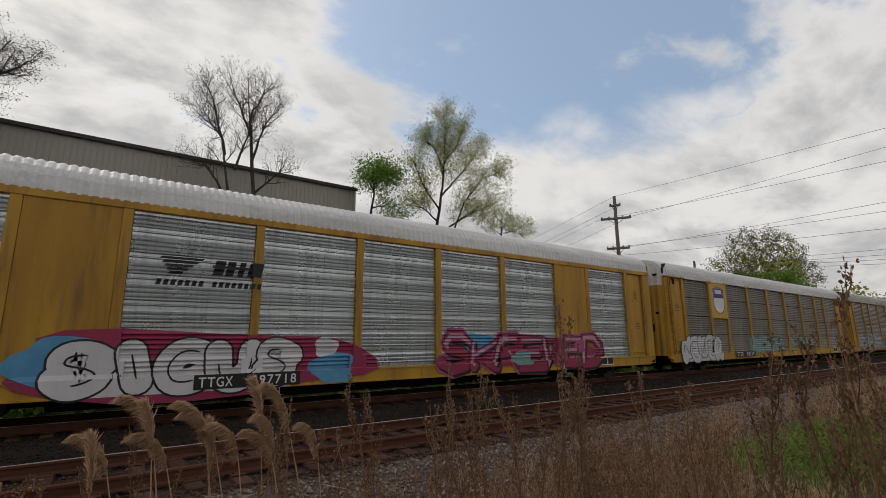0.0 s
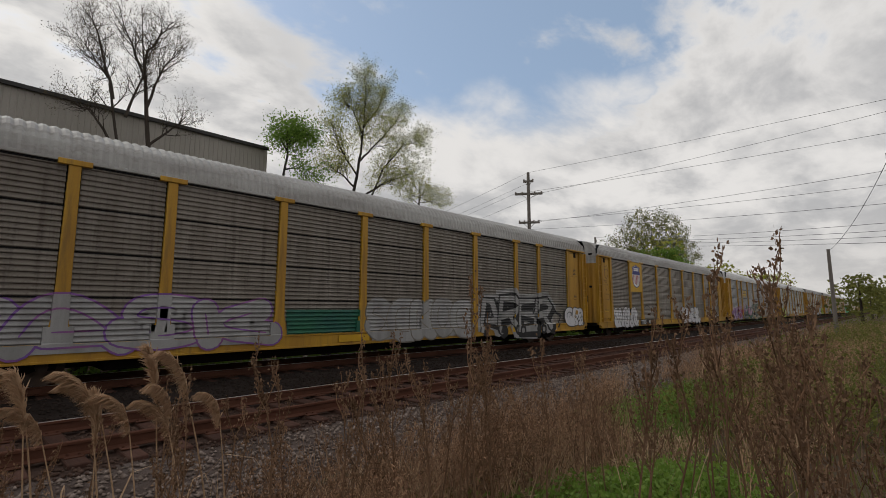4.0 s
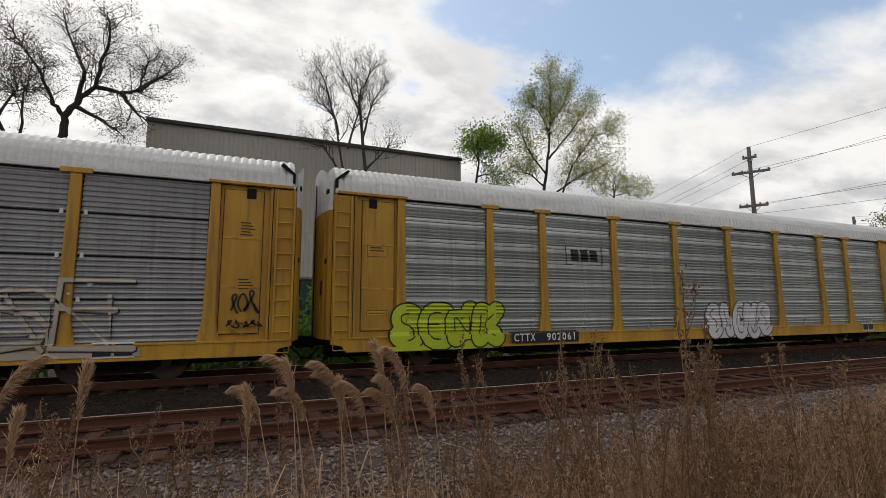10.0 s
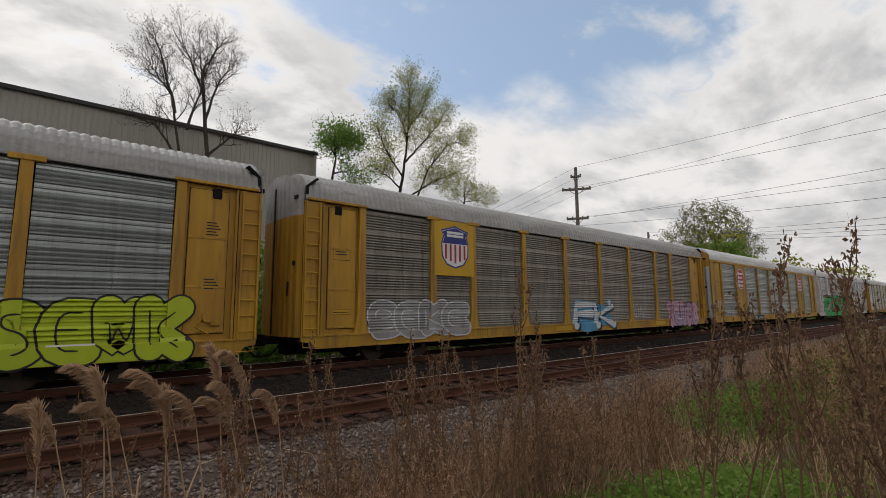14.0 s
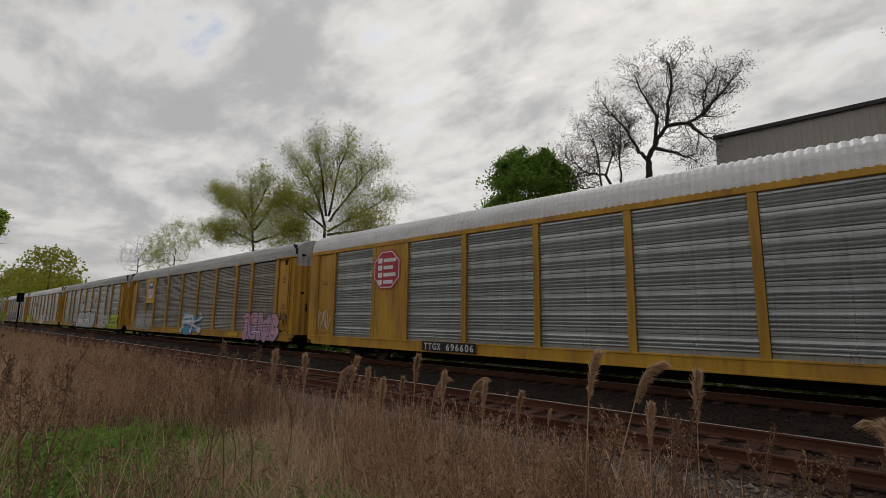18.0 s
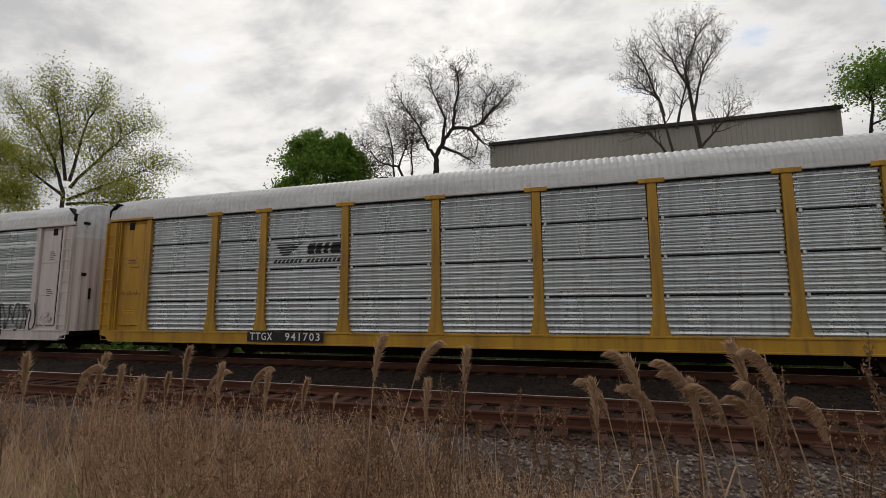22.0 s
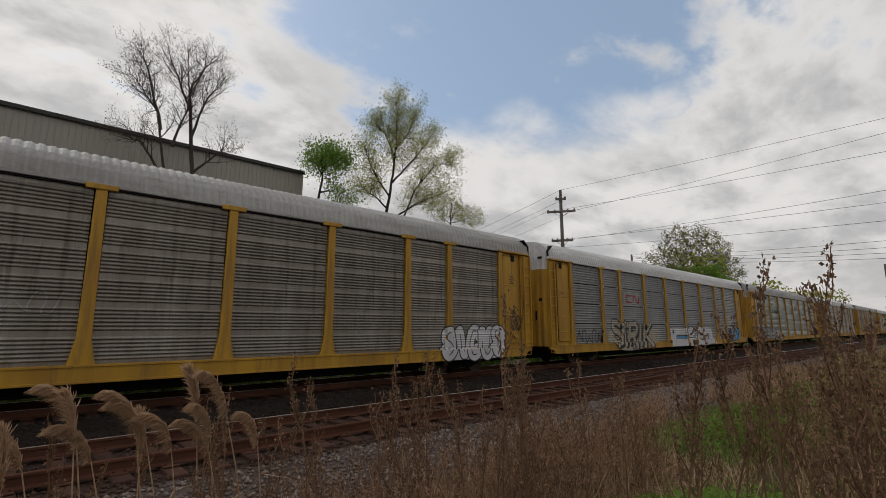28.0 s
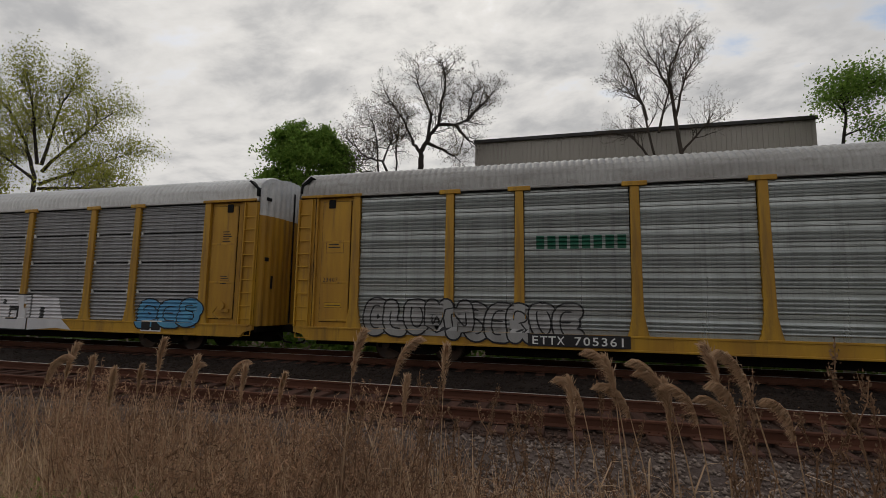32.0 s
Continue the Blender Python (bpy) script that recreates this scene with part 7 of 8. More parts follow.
def ribbon_mark(x0, x1, z0, z1):
    """Two looping red ribbon shapes on a pale sheet."""
    p = Paint().rect(x0 - 0.15, x1 + 0.15, z0 - 0.12, z1 + 0.12, "steel", 1)
    w, h, t = x1 - x0, z1 - z0, (z1 - z0) * 0.26
    p.line([(x0 + w * 0.46, z1 - t / 2), (x0 + t, z1 - t / 2), (x0 + t / 2, z0 + h / 2), (x0 + t, z0 + t / 2), (x0 + w * 0.5, z0 + t / 2)], t, "logo_red")
    p.line([(x0 + w * 0.55, z0 + t / 2), (x0 + w * 0.58, z1 - t / 2), (x0 + w * 0.70, z1 - t / 2), (x0 + w * 0.82, z0 + t / 2), (x0 + w * 0.94, z0 + t / 2), (x0 + w * 0.97, z1 - t / 2)], t, "logo_red")
    return p


def number_board(text, x0, x1, z0, z1):
    p = Paint().rect(x0 - 0.08, x1 + 0.08, z0 - 0.05, z1 + 0.06, "black_paint", 9)
    return p.letters(text, x0, x1, z0, z1, "logo_white", 10, 0.012, gap=0.18)


def notice(x, z, w, h, mat="plate_yellow"):
    p = Paint().rect(x, x + w, z, z + h, "black_paint", 1).rect(x + 0.012, x + w - 0.012, z + 0.012, z + h - 0.012, mat, 2)
    return p.rect(x + 0.04, x + w - 0.04, z + h * 0.42, z + h * 0.58, "black_paint", 3)


def stencils(x, z, rows, w=0.34, mat="black_paint"):
    """Lines of small lettering too small to read."""
    p = Paint()
    for i in range(rows):
        p.rect(x + 0.02 * (i % 2), x + w * (0.7 + 0.3 * ((i * 7) % 3) / 2), z - i * 0.075, z - i * 0.075 + 0.028, mat, 1)
    return p


def make_car(index, spec):
    """One car carrier. Its space: x from coupling to coupling, y towards the far side, z from the rail."""
    x0 = JOINTS[index - 1] if 1 <= index <= len(JOINTS) else (JOINTS[0] - PITCH * (1 - index) if index < 1 else JOINTS[-1] + PITCH * (index - len(JOINTS)))
    x0 += spec.get("shift", 0.0)
    car = thing("autorack_car", spec["label"], "railroad car", pose(x0, TRAIN_TRACK, 0), "cars of the train")
    body, sheet, ribs, roof = spec.get("body", "yellow"), spec.get("sheet", "steel"), spec.get("ribs", "group"), spec.get("roof", "roof")
    solid = spec.get("solid")  # a framed car: yellow frame all round, some bays closed by plain yellow sheets
    near = -1 <= index <= 17
    part("side_sill", sill_mesh(body), car)
    part("underframe", under_mesh(), car, "black steel underframe")
    # added near-black core: slits beside the posts look like shadow lines
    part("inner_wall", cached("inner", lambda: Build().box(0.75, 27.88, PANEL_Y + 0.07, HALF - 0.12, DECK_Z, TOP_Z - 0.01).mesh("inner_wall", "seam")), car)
    part("far_side", cached(("far", sheet), lambda: Build().box(0.75, 27.88, HALF - 0.11, HALF - 0.05, DECK_Z, TOP_Z).mesh("far_side", sheet)), car)
    part("roof", roof_mesh(roof, 0.66, 27.97, spec.get("rise", 0.92)), car)
    slit = 0.112 if solid else 0.135
    for i, (a, b) in enumerate(zip(POSTS, POSTS[1:])):
        if solid and i in (1, 7):
            plain = cached(("plain", body, round(b - a, 2)), lambda: Build().box(0.0, b - a - 0.2, FACE + 0.02, PANEL_Y + 0.06, DECK_Z, TOP_Z, 0.01).mesh("plain_sheet", body))
            part("plain_sheet", plain, car, "plain yellow sheet", at=pose(a + 0.1, 0, 0))
        else:
            part("side_sheet", side_sheet(ribs, b - a - 2 * slit, sheet), car, at=pose(a + slit, 0, 0))
    for px in POSTS:
        o = part("post", post_mesh(body, bool(solid)), car, at=pose(px, 0, 0))
        if near and not solid and 3 < px < 25:
            part("post_cap", cached(("cap", body), lambda: Build().box(-0.30, 0.30, FACE - 0.03, FACE + 0.05, TOP_Z - 0.09, TOP_Z + 0.03, 0.01).mesh("post_cap", body)), o)
    part("top_rail", cached(("top", body if solid else roof), lambda: Build().box(0.66, 27.97, FACE - 0.012, FACE + 0.1, TOP_Z - (0.13 if solid else 0.03), TOP_Z + 0.05, 0.012).mesh("top_rail", body if solid else roof)), car)
    if near and ribs in ("split", "bold"):
        seam = cached("seam", lambda: Build().box(2.65, 26.0, PANEL_Y - 0.008, PANEL_Y + 0.02, -0.02, 0.02).mesh("seam", "seam"))
        clip = cached("clip", lambda: Build().box(-0.035, 0.035, PANEL_Y - 0.05, PANEL_Y, -0.06, 0.06, 0.008).mesh("clip", "clip"))
        for s in (1, 2, 3):
            z = DECK_Z + s * (TOP_Z - DECK_Z) / 4
            part("seam", seam, car, at=pose(0, 0, z))
            if 3 <= index <= 15:
                for px in POSTS[1:-1]:
                    for d in (-0.22, 0.22):
                        part("clip", clip, car, at=pose(px + d, 0, z))
    # near-black strip paints the shadow line below the roof edge
    part("eave_gap", cached("eave", lambda: Build().box(2.6, 26.03, PANEL_Y - 0.06, PANEL_Y, TOP_Z - 0.07, TOP_Z - 0.035).mesh("eave_gap", "seam")), car, "dark strip for the shade under the roof edge")
    ends = bay_parts(body, roof)
    for flip in (False, True):
        at = Matrix.Translation((LONG, 0, 0)) @ Matrix.Diagonal((-1, 1, 1, 1)) if flip else Matrix()
        for key, nm in (("bay", "door_bay"), ("door", "side_door"), ("hole", "door_opening"), ("corner", "corner_sheet"), ("gap", "door_gap"), ("stirrup", "stirrup"), ("end", "end_door"), ("split", "end_door_gap"), ("hood", "hood"), ("notch", "roof_notch")):
            if near or key in ("bay", "corner", "end"):
                if solid and key in ("hole", "hood", "notch", "gap"):
                    continue
                o = part(nm, ends["end_framed" if solid and key == "end" else key], car, at=at)
                for z in (0.165, 1.25, 2.45) if key == "door" and near else ():
                    part("crossbar", ends["bar"], o, at=pose(0, 0, DECK_Z + z))
        if near and not solid:
            lad = part("ladder", ends["ladder"], car, at=at)
            for i in range(9):
                part("rung", ends["rung"], lad, at=pose(0, 0, DECK_Z + 0.18 + i * 0.39))
            if flip:
                part("handbrake", ends["brake"], car, at=at)
        part("coupler", coupler_mesh(), car, "black steel coupler", at=at)
    frame_m, bolster, wheels, cap = truck_parts()
    for tx in (4.25, 24.38):
        t = part("truck", bolster, car, "black four-wheeled bogie", at=pose(tx, 0, 0))
        for s in (-1, 1):
            part("side_frame", frame_m, t, at=pose(0, s * 0.98, 0))
        for dx in (-0.89, 0.89):
            part("wheelset", wheels, t, at=pose(dx, 0, 0))
            if near:
                part("axle_cap", cap, t, at=pose(dx, -1.02, 0))
    posts = POSTS
    for kind, paint, nm, label in spec.get("paint", []):
        paint.onto(car, nm, label, None if kind == "flat" else ribs, posts, ((5.2, 7.3), (21.34, 23.44)) if solid else ())
    if near:
        notice(1.55, DECK_Z + 0.55, 0.55, 0.15).onto(car, "notice", "small yellow notice plate", None, posts).location.y = 0.062
        Paint().ribbon([(1.55, 3.05), (1.55, 3.4), (2.1, 3.4), (2.1, 3.05), (1.55, 3.05)], 0.02, "black_paint", 1).rect(1.62, 2.0, 3.2, 3.23, "black_paint", 1).rect(1.62, 1.95, 3.28, 3.31, "black_paint", 1).onto(car, "stencil", "framed black stencil on the door", None, posts).location.y = 0.062
        stencils(26.72, 3.75, 5).onto(car, "stencil", "black stencilled lines", None, posts).location.y = 0.062
        stencils(26.72, 2.35, 4).onto(car, "stencil", "black stencilled lines", None, posts).location.y = 0.062
        Paint().rect(23.9, 24.7, 0.60, 0.94, "logo_white", 1).rect(23.93, 24.27, 0.64, 0.90, "black_paint", 2).rect(24.33, 24.67, 0.64, 0.90, "black_paint", 2).onto(car, "data_plate", "black and white data plate", None, posts)
        if index in (1, 2, 3, 7, 9, 11, 12):
            for rx in (12.0, 21.0):
                Paint().rect(rx, rx + 1.15, 0.62, 0.82, "plate_yellow", 1).onto(car, "reflector", "bright yellow reflective strip", None, posts)
    return car, x0


G, T = "graffiti", "reporting_mark"


def green_blocks():
    """Four wide block letters in one green mass, cut apart by black wedges, with pink counters in black shadow."""
    p = Paint().poly([(3.30, 0.40), (18.1, 0.40), (18.1, 2.06), (17.5, 2.76), (3.30, 2.76)], "black_paint", 0.7)
    p.poly([(3.40, 0.48), (18.0, 0.48), (18.0, 2.02), (17.44, 2.68), (3.40, 2.68)], "green_paint", 1)
    for x in (7.05, 10.58, 14.25):
        p.poly([(x - 0.2, 2.74), (x + 0.22, 2.74), (x + 0.30, 2.25), (x + 0.05, 2.45)], "black_paint", 2)
        p.rect(x - 0.02, x + 0.02, 0.48, 2.40, "dark_green_paint", 2)
    for x0, x1 in ((4.85, 5.62), (8.40, 9.57), (11.89, 13.07)):
        k = 0.3 if x1 - x0 < 1 else 0.45
        p.poly([(x0 - 0.08, 1.08), (x1 - 0.1, 1.08), (x1 + 0.06, 1.25), (x1 + 0.06, 1.62), (x1 - 0.3, 1.92), (x0 - 0.08, 1.92)], "black_paint", 2)
        p.poly([(x0, 1.08), (x1 - k, 1.08), (x1 - k * 0.6, 1.4), (x1 - k, 1.76), (x0, 1.76)], "pale_pink_paint", 3)
    p.poly([(15.45, 1.02), (16.6, 1.02), (16.75, 1.16), (16.0, 1.22), (15.85, 1.4), (15.85, 1.80), (16.5, 1.72), (16.9, 1.70), (16.55, 1.98), (15.45, 1.98)], "black_paint", 2)
    p.poly([(15.5, 1.06), (15.72, 1.06), (15.72, 1.62), (16.5, 1.62), (16.5, 1.80), (15.5, 1.80)], "pale_pink_paint", 3)
    p.rect(16.8, 18.0, 1.68, 1.74, "black_paint", 2).rect(16.1, 16.9, 0.86, 0.90, "black_paint", 2)
    for x0, x1 in ((3.6, 6.6), (7.4, 10.2), (10.9, 14.0), (14.5, 17.6)):
        p.rect(x0, x1, 0.74, 0.77, "dark_green_paint", 2)
    return p


def yellow_plate(x0, x1, z0, z1):
    return Paint().rect(x0, x1, z0, z1, "plate_yellow", 0.5)


